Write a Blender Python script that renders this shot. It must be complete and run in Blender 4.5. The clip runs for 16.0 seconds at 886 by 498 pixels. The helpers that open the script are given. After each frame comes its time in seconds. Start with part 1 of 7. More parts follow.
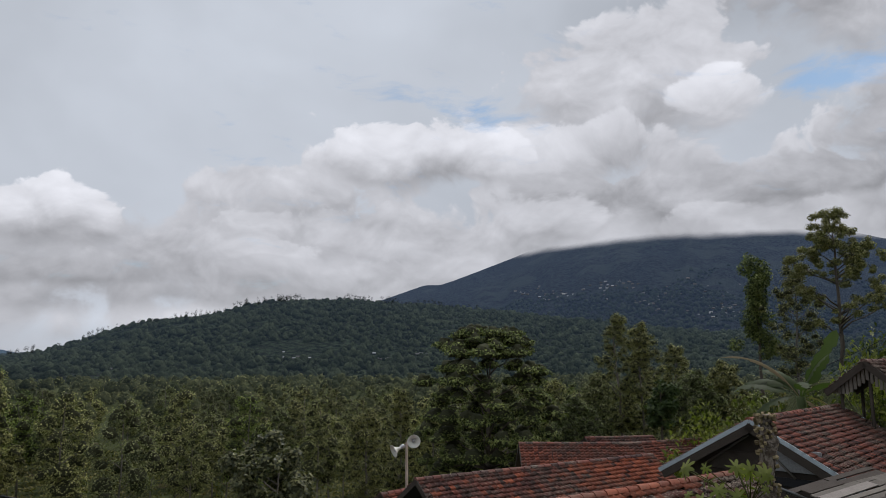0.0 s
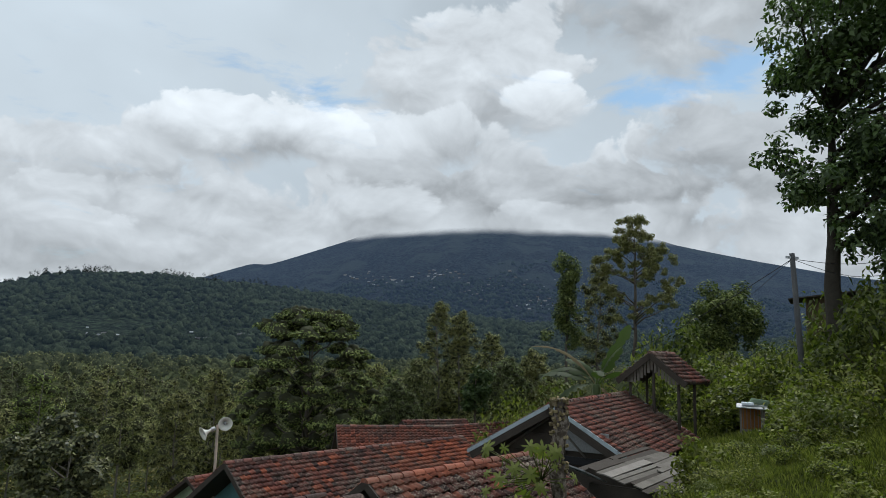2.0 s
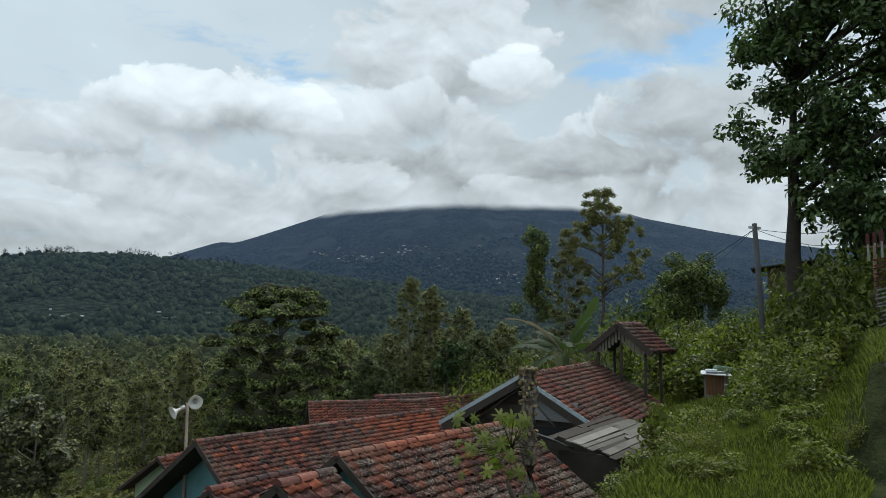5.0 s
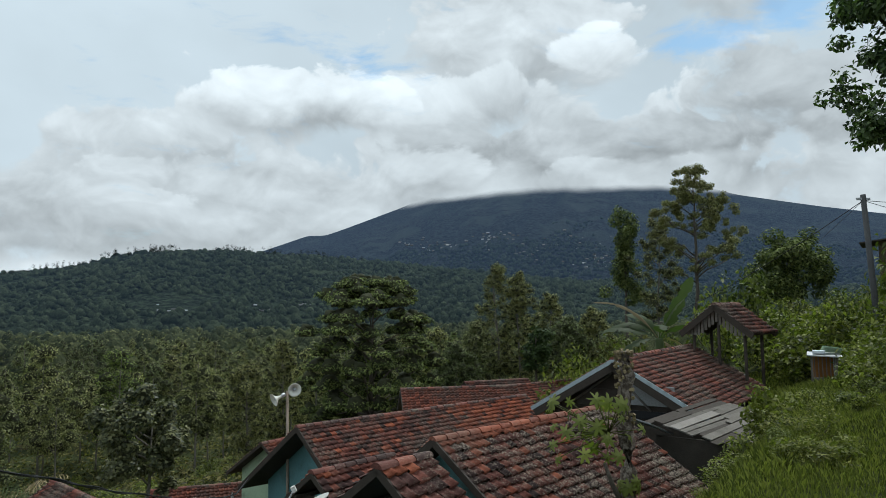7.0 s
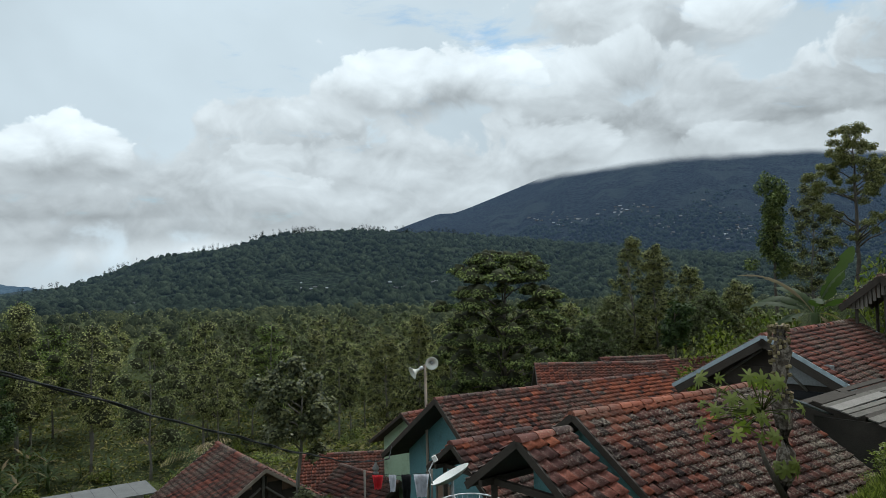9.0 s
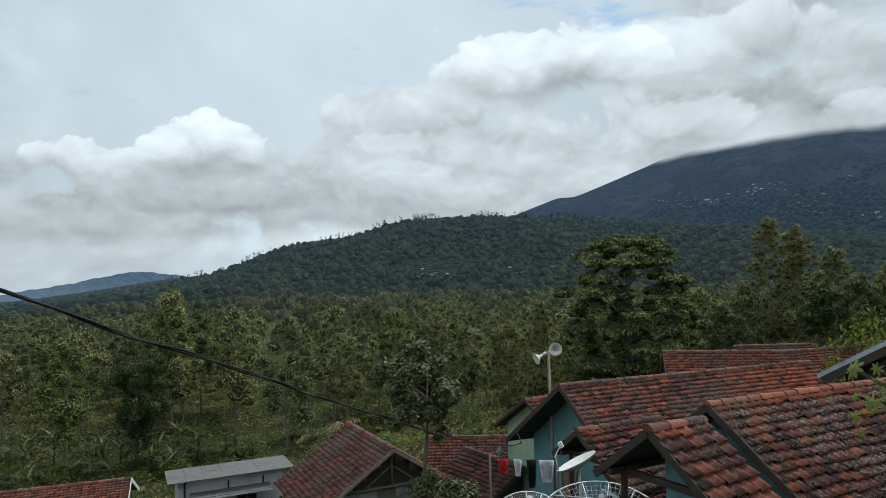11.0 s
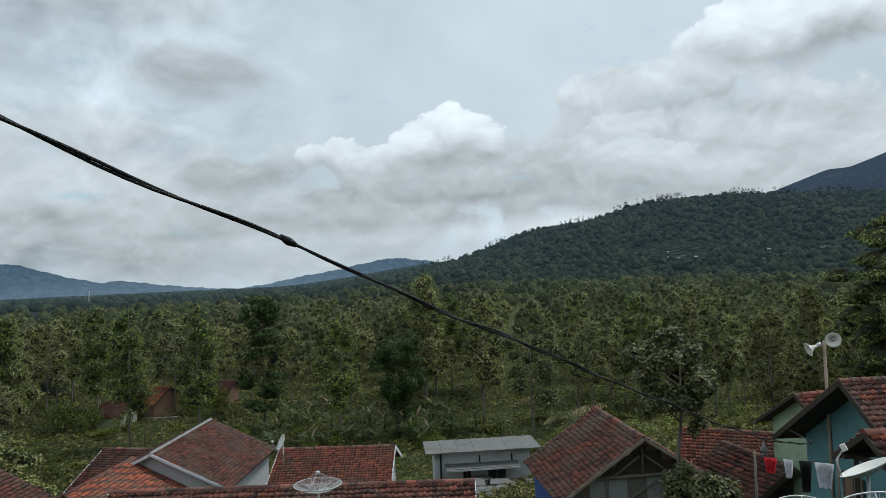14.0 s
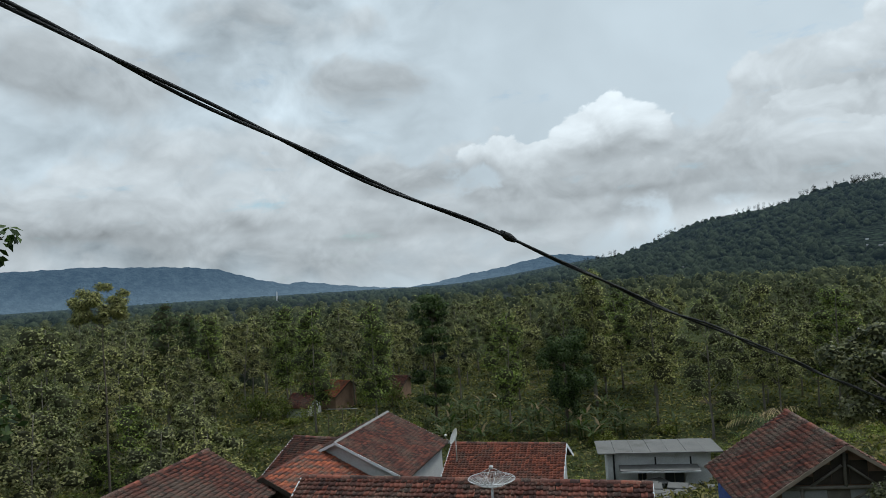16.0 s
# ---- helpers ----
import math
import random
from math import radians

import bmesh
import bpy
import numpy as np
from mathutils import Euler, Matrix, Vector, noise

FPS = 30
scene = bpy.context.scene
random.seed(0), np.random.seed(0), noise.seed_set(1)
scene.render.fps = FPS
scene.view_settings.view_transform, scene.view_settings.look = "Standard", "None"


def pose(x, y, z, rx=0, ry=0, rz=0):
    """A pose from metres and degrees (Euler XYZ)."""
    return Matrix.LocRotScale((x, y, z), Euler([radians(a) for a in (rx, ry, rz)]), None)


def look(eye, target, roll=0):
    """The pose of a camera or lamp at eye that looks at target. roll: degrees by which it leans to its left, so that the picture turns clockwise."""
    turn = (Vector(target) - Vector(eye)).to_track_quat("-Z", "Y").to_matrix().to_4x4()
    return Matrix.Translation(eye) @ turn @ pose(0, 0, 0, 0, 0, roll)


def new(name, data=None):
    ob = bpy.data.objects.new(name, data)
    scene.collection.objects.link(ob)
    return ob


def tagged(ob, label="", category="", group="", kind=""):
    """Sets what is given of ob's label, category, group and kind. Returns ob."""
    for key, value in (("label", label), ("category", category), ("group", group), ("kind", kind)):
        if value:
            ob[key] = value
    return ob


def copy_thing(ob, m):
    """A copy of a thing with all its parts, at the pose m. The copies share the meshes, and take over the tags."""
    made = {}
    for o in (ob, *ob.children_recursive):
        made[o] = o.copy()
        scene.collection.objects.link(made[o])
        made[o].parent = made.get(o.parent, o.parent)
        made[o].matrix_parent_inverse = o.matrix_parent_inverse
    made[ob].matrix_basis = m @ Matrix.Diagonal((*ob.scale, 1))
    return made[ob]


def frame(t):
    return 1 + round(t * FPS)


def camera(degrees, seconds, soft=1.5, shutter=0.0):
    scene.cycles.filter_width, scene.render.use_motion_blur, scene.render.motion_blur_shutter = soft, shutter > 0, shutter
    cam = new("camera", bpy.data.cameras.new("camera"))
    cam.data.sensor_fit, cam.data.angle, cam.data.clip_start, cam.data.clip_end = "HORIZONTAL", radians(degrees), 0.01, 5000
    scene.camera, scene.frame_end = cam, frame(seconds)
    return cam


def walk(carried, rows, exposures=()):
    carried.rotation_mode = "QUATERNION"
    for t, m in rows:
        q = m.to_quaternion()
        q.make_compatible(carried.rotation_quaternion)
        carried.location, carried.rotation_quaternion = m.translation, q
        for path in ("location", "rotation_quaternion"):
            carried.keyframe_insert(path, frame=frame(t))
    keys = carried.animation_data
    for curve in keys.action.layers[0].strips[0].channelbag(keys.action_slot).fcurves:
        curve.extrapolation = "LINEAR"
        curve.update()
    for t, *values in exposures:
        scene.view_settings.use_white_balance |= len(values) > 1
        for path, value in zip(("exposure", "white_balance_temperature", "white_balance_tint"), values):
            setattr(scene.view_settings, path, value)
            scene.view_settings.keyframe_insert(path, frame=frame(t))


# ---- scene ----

# ---------------- camera and walk ----------------
cam = camera(65.6, 16.0, soft=0.65)
EYE, ARM = 10.0, 0.45
# seconds, yaw, pitch, roll of a viewer who turns on the spot with the camera at arm's length
ROWS = [
    (0.0, 0.00, 9.01, 0.09),
    (0.5, -3.45, 9.24, -0.31),
    (1.0, -7.09, 8.88, -0.78),
    (1.5, -11.09, 8.20, -1.12),
    (2.0, -14.32, 7.91, -1.61),
    (2.5, -17.28, 8.00, -1.85),
    (3.0, -19.74, 7.67, -1.95),
    (5.5, -15.36, 5.64, -0.18),
    (6.0, -13.89, 5.56, 0.03),
    (6.5, -12.11, 5.19, 0.38),
    (7.0, -9.55, 4.85, 0.82),
    (7.5, -7.06, 4.34, 0.84),
    (8.0, -4.41, 3.74, 1.03),
    (8.5, -1.11, 3.53, 1.38),
    (9.0, 1.27, 3.06, 1.37),
    (11.5, 14.13, 2.02, 1.83),
    (12.0, 17.19, 2.12, 1.78),
    (12.5, 20.05, 1.99, 1.53),
    (13.0, 22.87, 1.72, 1.55),
    (13.5, 26.30, 1.48, 1.75),
    (14.0, 31.05, 1.51, 2.25),
    (14.5, 35.17, 1.52, 2.38),
    (15.0, 38.35, 1.40, 2.48),
    (15.5, 41.70, 1.41, 3.18),
    (16.0, 44.65, 1.94, 3.48),
]


def eye_at(t, yaw):
    a = radians(yaw)
    return -ARM * math.sin(a), ARM * (math.cos(a) - 1), EYE + 0.1 * max(0.0, 1 - t / 9.0)


EXPOSURES = [(0.0, -0.14, 6300, 16), (1.0, -0.14, 6300, 16), (2.0, 0.06, 6060, 8), (3.0, 0.10, 5980, 4), (9.0, 0.15, 5980, 4), (12.5, 0.13, 5990, 4), (16.0, 0.03, 6000, 5)]
walk(cam, [(t, pose(*eye_at(t, yaw), 90 + pitch, roll, yaw)) for t, yaw, pitch, roll in ROWS], EXPOSURES)

# ---------------- world and sun ----------------
world = bpy.data.worlds.new("sky")
scene.world = world
world.use_nodes = True
wt = world.node_tree
wt.nodes.clear()


class Net:
    """Small helper that chains math and colour nodes in one node tree."""

    def __init__(self, tree):
        self.t = tree

    def node(self, kind, **props):
        n = self.t.nodes.new(kind)
        for k, v in props.items():
            setattr(n, k, v)
        return n

    def put(self, sock, v):
        if isinstance(v, bpy.types.NodeSocket):
            self.t.links.new(v, sock)
        elif v is not None:
            sock.default_value = v

    def math(self, op, a, b=None, c=None, clamp=False):
        n = self.node("ShaderNodeMath", operation=op, use_clamp=clamp)
        for s, v in zip(n.inputs, (a, b, c)):
            self.put(s, v)
        return n.outputs[0]

    def vec(self, op, a, b=None):
        n = self.node("ShaderNodeVectorMath", operation=op)
        for s, v in zip(n.inputs, (a, b)):
            self.put(s, v)
        return n.outputs[0]

    def noise(self, v, scale, detail=4.0, rough=0.55, distortion=0.0):
        n = self.node("ShaderNodeTexNoise")
        for k, x in (("Vector", v), ("Scale", scale), ("Detail", detail), ("Roughness", rough), ("Distortion", distortion)):
            self.put(n.inputs[k], x)
        return n.outputs["Fac"]

    def ramp(self, fac, stops):
        n = self.node("ShaderNodeValToRGB")
        self.put(n.inputs[0], fac)
        e = n.color_ramp.elements
        while len(e) < len(stops):
            e.new(0.5)
        for el, (p, c) in zip(e, stops):
            el.position, el.color = p, (*c, 1) if len(c) == 3 else c
        return n.outputs[0]

    def mix(self, fac, a, b, mode="MIX"):
        n = self.node("ShaderNodeMix", data_type="RGBA", blend_type=mode)
        self.put(n.inputs[0], fac)
        self.put(n.inputs[6], (*a, 1) if isinstance(a, tuple) else a)
        self.put(n.inputs[7], (*b, 1) if isinstance(b, tuple) else b)
        return n.outputs[2]

    def step(self, x, lo, hi):
        n = self.node("ShaderNodeMapRange", interpolation_type="SMOOTHSTEP")
        self.put(n.inputs[0], x)
        n.inputs[1].default_value, n.inputs[2].default_value = lo, hi
        return n.outputs[0]


SUN_EL, SUN_AZ = 62.0, 35.0   # degrees: height, and turn to the right of straight ahead
w = Net(wt)
coord = w.node("ShaderNodeTexCoord").outputs["Generated"]
sep = w.node("ShaderNodeSeparateXYZ")
w.put(sep.inputs[0], coord)
dx, dy, dz = sep.outputs
azim = w.math("MULTIPLY", w.math("ARCTAN2", dx, dy), 57.2958)
elev = w.math("MULTIPLY", w.math("ARCSINE", dz), 57.2958)


def blob(a, e, sa, se):
    """A soft patch of sky round azimuth a and elevation e, in degrees."""
    q = w.math("POWER", w.math("DIVIDE", w.math("SUBTRACT", azim, a), sa), 2.0)
    r = w.math("POWER", w.math("DIVIDE", w.math("SUBTRACT", elev, e), se), 2.0)
    return w.math("EXPONENT", w.math("MULTIPLY", w.math("ADD", q, r), -1.0))


def add(*vals):
    out = vals[0]
    for v in vals[1:]:
        out = w.math("ADD", out, v)
    return out


def times(a, b):
    return w.math("MULTIPLY", a, b)


flat = w.vec("MULTIPLY", coord, (1.0, 1.0, 1.3))
warp = w.node("ShaderNodeTexNoise")
for k, v in (("Vector", flat), ("Scale", 6.0), ("Detail", 2.0)):
    w.put(warp.inputs[k], v)
flat_w = w.vec("ADD", flat, w.vec("MULTIPLY", w.vec("SUBTRACT", warp.outputs["Color"], (0.5, 0.5, 0.5)), (0.09, 0.09, 0.07)))
lift = w.vec("ADD", flat_w, (0.0, 0.0, 0.040))
puff = w.noise(flat_w, 6.5, 6.0, 0.46)
puff_up = w.noise(lift, 6.5, 6.0, 0.46)
broad = w.noise(flat, 2.6, 4.0, 0.5, 0.3)
# tops of the billows catch the light, their bases stay grey
shade = w.math("SUBTRACT", puff, puff_up)
fine_w = w.vec("ADD", flat_w, w.vec("MULTIPLY", w.vec("SUBTRACT", warp.outputs["Color"], (0.5, 0.5, 0.5)), (0.05, 0.05, 0.05)))
curl = w.noise(fine_w, 19.0, 5.0, 0.5)
curl_up = w.noise(w.vec("ADD", fine_w, (0.0, 0.0, 0.013)), 19.0, 5.0, 0.5)
curl_shade = w.math("SUBTRACT", curl, curl_up)


cell = w.node("ShaderNodeTexVoronoi", feature="SMOOTH_F1", normalize=True)
for k, v in (("Vector", flat_w), ("Scale", 15.0), ("Detail", 3.0), ("Roughness", 0.55), ("Lacunarity", 2.3), ("Smoothness", 0.35)):
    w.put(cell.inputs[k], v)
billow = w.math("SUBTRACT", 0.34, cell.outputs["Distance"])
edge_noise = add(times(billow, 1.6), times(w.math("SUBTRACT", curl, 0.5), 1.5), times(w.math("SUBTRACT", puff, 0.5), 3.0), times(w.math("SUBTRACT", broad, 0.5), 1.4))
tone_noise = add(times(billow, 1.1), times(w.math("SUBTRACT", puff, 0.5), 2.4))
relief = add(times(shade, 0.55), times(curl_shade, 0.30), times(billow, 0.09))
left = w.step(azim, -34.0, -56.0)
tone = add(0.635, times(w.math("SUBTRACT", broad, 0.5), 0.34), times(w.math("SUBTRACT", puff, 0.5), 0.12), times(w.math("MULTIPLY", left, add(times(shade, 0.8), times(w.math("SUBTRACT", puff, 0.5), 0.5), times(curl_shade, 0.3))), 0.8), times(blob(-20, 24, 14, 6), 0.05), times(blob(22, 28, 14, 4), -0.16), times(blob(-60, 2.5, 24, 4.0), -0.13))


def cloud_mass(under, thick, a, e, ra, re, top, base, cover=1.0):
    """One cloud laid over the tone behind it: a lit, billowed top that greys towards a soft base. Angles in degrees."""
    q = w.math("POWER", w.math("DIVIDE", w.math("SUBTRACT", azim, a), ra), 2.0)
    h = w.math("DIVIDE", w.math("SUBTRACT", elev, e), re)
    s = add(1.0, w.math("MULTIPLY", q, -1.0), w.math("MULTIPLY", w.math("POWER", h, 2.0), -1.0), edge_noise)
    fuzzy = add(0.22 + 2.2 * (1.0 - cover), times(w.step(h, 0.3, -0.7), 1.1))
    mask = times(w.step(w.math("DIVIDE", s, fuzzy), 0.0, 1.0), cover)
    lit = add(base, times(w.step(add(h, tone_noise), -0.8, 0.85), top - base), relief)
    rest = w.math("SUBTRACT", 1.0, mask)
    return add(times(under, rest), w.math("MULTIPLY", mask, lit)), add(times(thick, rest), mask)


# azimuth, elevation, half width, half height, lit top, grey base, cover; the farthest first
CLOUDS = [
    (16, 6, 44, 13, 0.68, 0.46, 0.98), (-57, 4, 40, 7, 0.58, 0.46, 0.9), (-27, 7, 14, 5, 0.62, 0.46, 0.9),
    (-71, 15, 9, 3.2, 0.50, 0.40, 0.85), (-50, 15.2, 6.5, 2.8, 0.50, 0.40, 0.85), (-62, 10.5, 12, 2.6, 0.60, 0.47, 0.8), (-80, 19, 9, 4, 0.56, 0.46, 0.8), (-57, 20, 9, 2.5, 0.56, 0.48, 0.75),
    (33, 25, 12, 4.5, 0.56, 0.38, 0.95), (17, 21, 11.5, 7.5, 0.70, 0.47, 1.0), (38, 14.5, 10, 4.5, 0.54, 0.37, 0.95), (23.5, 19.5, 5.0, 3.0, 0.84, 0.58, 0.97),
    (13, 15.5, 11, 3.6, 0.72, 0.48, 0.97), (-13, 12.5, 9, 3.4, 0.68, 0.50, 0.97), (-2.0, 15.8, 9.0, 3.6, 0.80, 0.42, 1.0),
    (-4, 9.5, 14, 3.6, 0.64, 0.44, 1.0), (22, 12.6, 21, 3.2, 0.56, 0.29, 0.97), (8, 11.0, 7, 2.4, 0.66, 0.44, 0.92), (30, 9.5, 14, 2.6, 0.56, 0.42, 0.95),
    (-37.5, 8.6, 5.5, 2.2, 0.76, 0.42, 1.0), (-30.0, 9.6, 6.0, 3.4, 0.86, 0.44, 1.0), (-19, 7.4, 9, 2.8, 0.62, 0.42, 1.0),
    (-46.5, 7.4, 6, 2.2, 0.50, 0.38, 0.92), (-34.5, 6.0, 14, 1.8, 0.50, 0.35, 0.95), (-60, 5.4, 12, 1.6, 0.58, 0.37, 0.95), (-74, 4.6, 12, 2.2, 0.54, 0.32, 0.97),
    (-50, 3.4, 9, 0.8, 0.48, 0.38, 0.8), (-38, 4.2, 15, 1.5, 0.46, 0.37, 0.85), (-20, 4.9, 10, 1.0, 0.48, 0.40, 0.8), (-9, 6.3, 12, 1.8, 0.54, 0.42, 0.9),
]
thick = 0.0
for mass in CLOUDS:
    tone, thick = cloud_mass(tone, thick, *mass)
tone = w.math("ADD", tone, times(blob(-21, 2.9, 11, 0.9), 0.12))
tone = w.math("MAXIMUM", tone, 0.22)
comb = w.node("ShaderNodeCombineColor")
for s_ in comb.inputs:
    w.put(s_, tone)
cloud = w.mix(1.0, w.mix(thick, (0.915, 1.0, 1.055), (0.968, 1.0, 1.015)), comb.outputs[0], "MULTIPLY")
# blue sky in the gaps between the clouds
sky = w.node("ShaderNodeTexSky", sky_type="NISHITA", sun_disc=False, sun_elevation=radians(SUN_EL), sun_rotation=radians(SUN_AZ))
blue = w.mix(1.0, sky.outputs[0], (0.088, 0.115, 0.118), "MULTIPLY")
wisp = w.noise(w.vec("MULTIPLY", flat_w, (1.0, 1.0, 2.6)), 9.0, 6.0, 0.6)
gap = add(times(blob(31.0, 20.3, 4.6, 1.7), 0.95), times(blob(38.5, 21.5, 4.0, 1.6), 0.7), times(blob(3.4, 19.6, 2.6, 0.9), 0.5),
          times(blob(-7.5, 16.8, 3.5, 0.7), 0.34), times(blob(-2, 22, 9, 2.5), 0.2), times(w.math("SUBTRACT", wisp, 0.5), -2.3))
gap = times(w.step(gap, 0.22, 0.9), 0.7)
sky_col = w.mix(gap, cloud, blue)
back = w.node("ShaderNodeBackground")
w.put(back.inputs[0], sky_col)
w.put(back.inputs[1], 1.0)
wout = w.node("ShaderNodeOutputWorld")
w.put(wout.inputs[0], back.outputs[0])

sun = new("sun", bpy.data.lights.new("sun", "SUN"))
sun.data.energy, sun.data.angle, sun.data.color = 2.0, radians(14), (1.0, 0.965, 0.91)
sa, se = radians(SUN_AZ), radians(SUN_EL)
sun.matrix_world = look((math.sin(sa) * math.cos(se) * 50, math.cos(sa) * math.cos(se) * 50, math.sin(se) * 50), (0, 0, 0))


# ---------------- materials ----------------
def material(name):
    m = bpy.data.materials.new(name)
    m.use_nodes = True
    m.node_tree.nodes.clear()
    n = Net(m.node_tree)
    out = n.node("ShaderNodeOutputMaterial")
    return m, n, out


def surface(n, out, colour, rough=0.8, bump=None, bump_size=0.02, strength=0.6, metal=0.0, spec=0.3):
    b = n.node("ShaderNodeBsdfPrincipled")
    n.put(b.inputs["Base Color"], (*colour, 1) if isinstance(colour, tuple) else colour)
    n.put(b.inputs["Roughness"], rough)
    n.put(b.inputs["Metallic"], metal)
    n.put(b.inputs["Specular IOR Level"], spec)
    if bump is not None:
        k = n.node("ShaderNodeBump")
        n.put(k.inputs["Height"], bump)
        k.inputs["Distance"].default_value, k.inputs["Strength"].default_value = bump_size, strength
        n.put(b.inputs["Normal"], k.outputs[0])
    n.put(out.inputs[0], b.outputs[0])
    return b


def where(n):
    return n.node("ShaderNodeNewGeometry").outputs["Position"]


def island(n):
    return n.node("ShaderNodeNewGeometry").outputs["Random Per Island"]


def each(n):
    return n.node("ShaderNodeObjectInfo").outputs["Random"]


def worn(name, a, b, scale=3.0, rough=0.8, spec=0.25, metal=0.0, bump=0.01, dirt=(0.05, 0.045, 0.035), dirt_amount=0.45):
    """Two-scale weathered surface: broad tone changes, fine grain and blotches of dirt."""
    m, n, out = material(name)
    p = where(n)
    col = n.mix(n.noise(p, scale, 4), a, b)
    col = n.mix(n.math("MULTIPLY", n.step(n.noise(p, scale * 0.45, 6, 0.65), 0.52, 0.72), dirt_amount), col, dirt)
    fine = n.noise(p, scale * 14, 3)
    col = n.mix(0.22, col, n.ramp(fine, [(0.3, (0.25, 0.25, 0.25)), (0.7, (0.95, 0.95, 0.95))]), "OVERLAY")
    surface(n, out, col, rough, fine, bump, 0.5, metal, spec)
    return m


def tile_material(name, shared, fresh=0.0, lichen=0.5, dark=1.0):
    """Fired clay roof tile with soot, lichen and a few younger red tiles. shared: tiles joined in one mesh."""
    m, n, out = material(name)
    p = where(n)
    r = island(n) if shared else each(n)
    d = dark
    col = n.ramp(r, [(0.0, (0.034 * d, 0.019 * d, 0.017 * d)), (0.4, (0.092 * d, 0.036 * d, 0.028 * d)), (0.8, (0.165 * d, 0.054 * d, 0.038 * d)), (1.0, (0.22 * d, 0.072 * d, 0.046 * d))])
    if fresh:
        col = n.mix(fresh, col, n.ramp(r, [(0.0, (0.24, 0.065, 0.035)), (1.0, (0.46, 0.135, 0.065))]))
    patch = n.noise(p, 0.55, 4, 0.6)
    col = n.mix(n.math("MULTIPLY", n.step(patch, 0.40, 0.66), 0.55), col, (0.050, 0.038, 0.033))
    spots = n.noise(p, 22.0, 6, 0.8)
    col = n.mix(n.math("MULTIPLY", n.step(n.math("ADD", spots, n.math("MULTIPLY", n.math("SUBTRACT", patch, 0.5), 0.5)), 0.50, 0.64), lichen), col, (0.36, 0.29, 0.22))
    fine = n.noise(p, 42.0, 4, 0.65)
    col = n.mix(0.5, col, n.ramp(fine, [(0.3, (0.2, 0.2, 0.2)), (0.7, (0.9, 0.9, 0.9))]), "OVERLAY")
    surface(n, out, col, 0.82, fine, 0.006, 0.6, 0.0, 0.3)
    return m


def leaf_material(name, dark, light, tint=None, through_light=0.35, rough=0.5, spec=0.4, broad_scale=0.25, vary=False):
    """Leaves: each one has its own green; a broad drift of tone runs through the crown."""
    m, n, out = material(name)
    p = where(n)
    col = n.mix(n.step(island(n), 0.12, 0.95), tuple(v * 0.62 for v in dark), tuple(v * 1.28 for v in light))
    col = n.mix(n.math("MULTIPLY", n.step(n.noise(p, broad_scale, 3), 0.4, 0.7), 0.55), col, tint or light)
    if vary:   # no two trees have quite the same green
        col = n.mix(1.0, col, n.ramp(each(n), [(0.0, (0.50, 0.54, 0.62)), (0.35, (0.78, 0.76, 0.90)), (0.7, (0.98, 0.92, 1.0)), (1.0, (1.22, 1.10, 1.1))]), "MULTIPLY")
    b = surface(n, out, col, rough, None, spec=spec)
    t = n.node("ShaderNodeBsdfTranslucent")
    n.put(t.inputs[0], n.mix(1.0, col, (0.9, 1.25, 0.5), "MULTIPLY"))
    mix = n.node("ShaderNodeMixShader")
    n.put(mix.inputs[0], through_light)
    n.put(mix.inputs[1], b.outputs[0])
    n.put(mix.inputs[2], t.outputs[0])
    n.put(out.inputs[0], mix.outputs[0])
    return m


M = {}
M["tile"] = tile_material("old_clay_tile", False, 0.0, 0.5, 1.15)
M["tiles"] = tile_material("old_clay_tiles", True, 0.0, 0.45, 1.15)
M["tile_dark"] = tile_material("sooty_lichened_tile", False, 0.0, 0.85, 0.9)
M["tiles_dark"] = tile_material("sooty_lichened_tiles", True, 0.0, 0.85, 0.9)
M["tile_fresh"] = tile_material("younger_clay_tile", False, 0.85, 0.25)
M["tiles_fresh"] = tile_material("younger_clay_tiles", True, 0.85, 0.25)
M["tiles_plain"] = tile_material("far_clay_tiles", True, 0.25, 0.15)
M["tiles_sooty"] = tile_material("sooty_clay_tiles", True, 0.0, 0.22, 0.75)
M["under"] = worn("roof_battens", (0.035, 0.028, 0.022), (0.07, 0.05, 0.035))
M["teal"] = worn("teal_painted_plaster", (0.10, 0.22, 0.24), (0.15, 0.29, 0.30), 2.0, 0.75)
M["green_wall"] = worn("pale_green_plaster", (0.34, 0.46, 0.30), (0.42, 0.52, 0.36), 2.0, 0.8)
M["plaster"] = worn("white_plaster", (0.40, 0.41, 0.42), (0.56, 0.56, 0.56), 1.2, 0.85, dirt=(0.20, 0.19, 0.17), dirt_amount=0.5)
M["brick_wall"] = worn("bare_brick_wall", (0.17, 0.10, 0.07), (0.24, 0.16, 0.11), 2.5, 0.9)
M["shed_wall"] = worn("brown_shed_boards", (0.075, 0.055, 0.038), (0.13, 0.095, 0.062), 2.5, 0.9)
M["stone"] = worn("dark_mossy_stone", (0.016, 0.016, 0.013), (0.050, 0.047, 0.038), 3.5, 0.95, bump=0.04, dirt=(0.022, 0.032, 0.010), dirt_amount=0.6)
M["faded_white"] = worn("faded_white_paint", (0.20, 0.19, 0.18), (0.36, 0.35, 0.34), 6.0, 0.8)
M["wood"] = worn("weathered_planks", (0.10, 0.085, 0.07), (0.22, 0.20, 0.17), 2.2, 0.85)
M["plank"] = worn("grey_brown_planks", (0.07, 0.06, 0.05), (0.19, 0.17, 0.145), 2.6, 0.9)
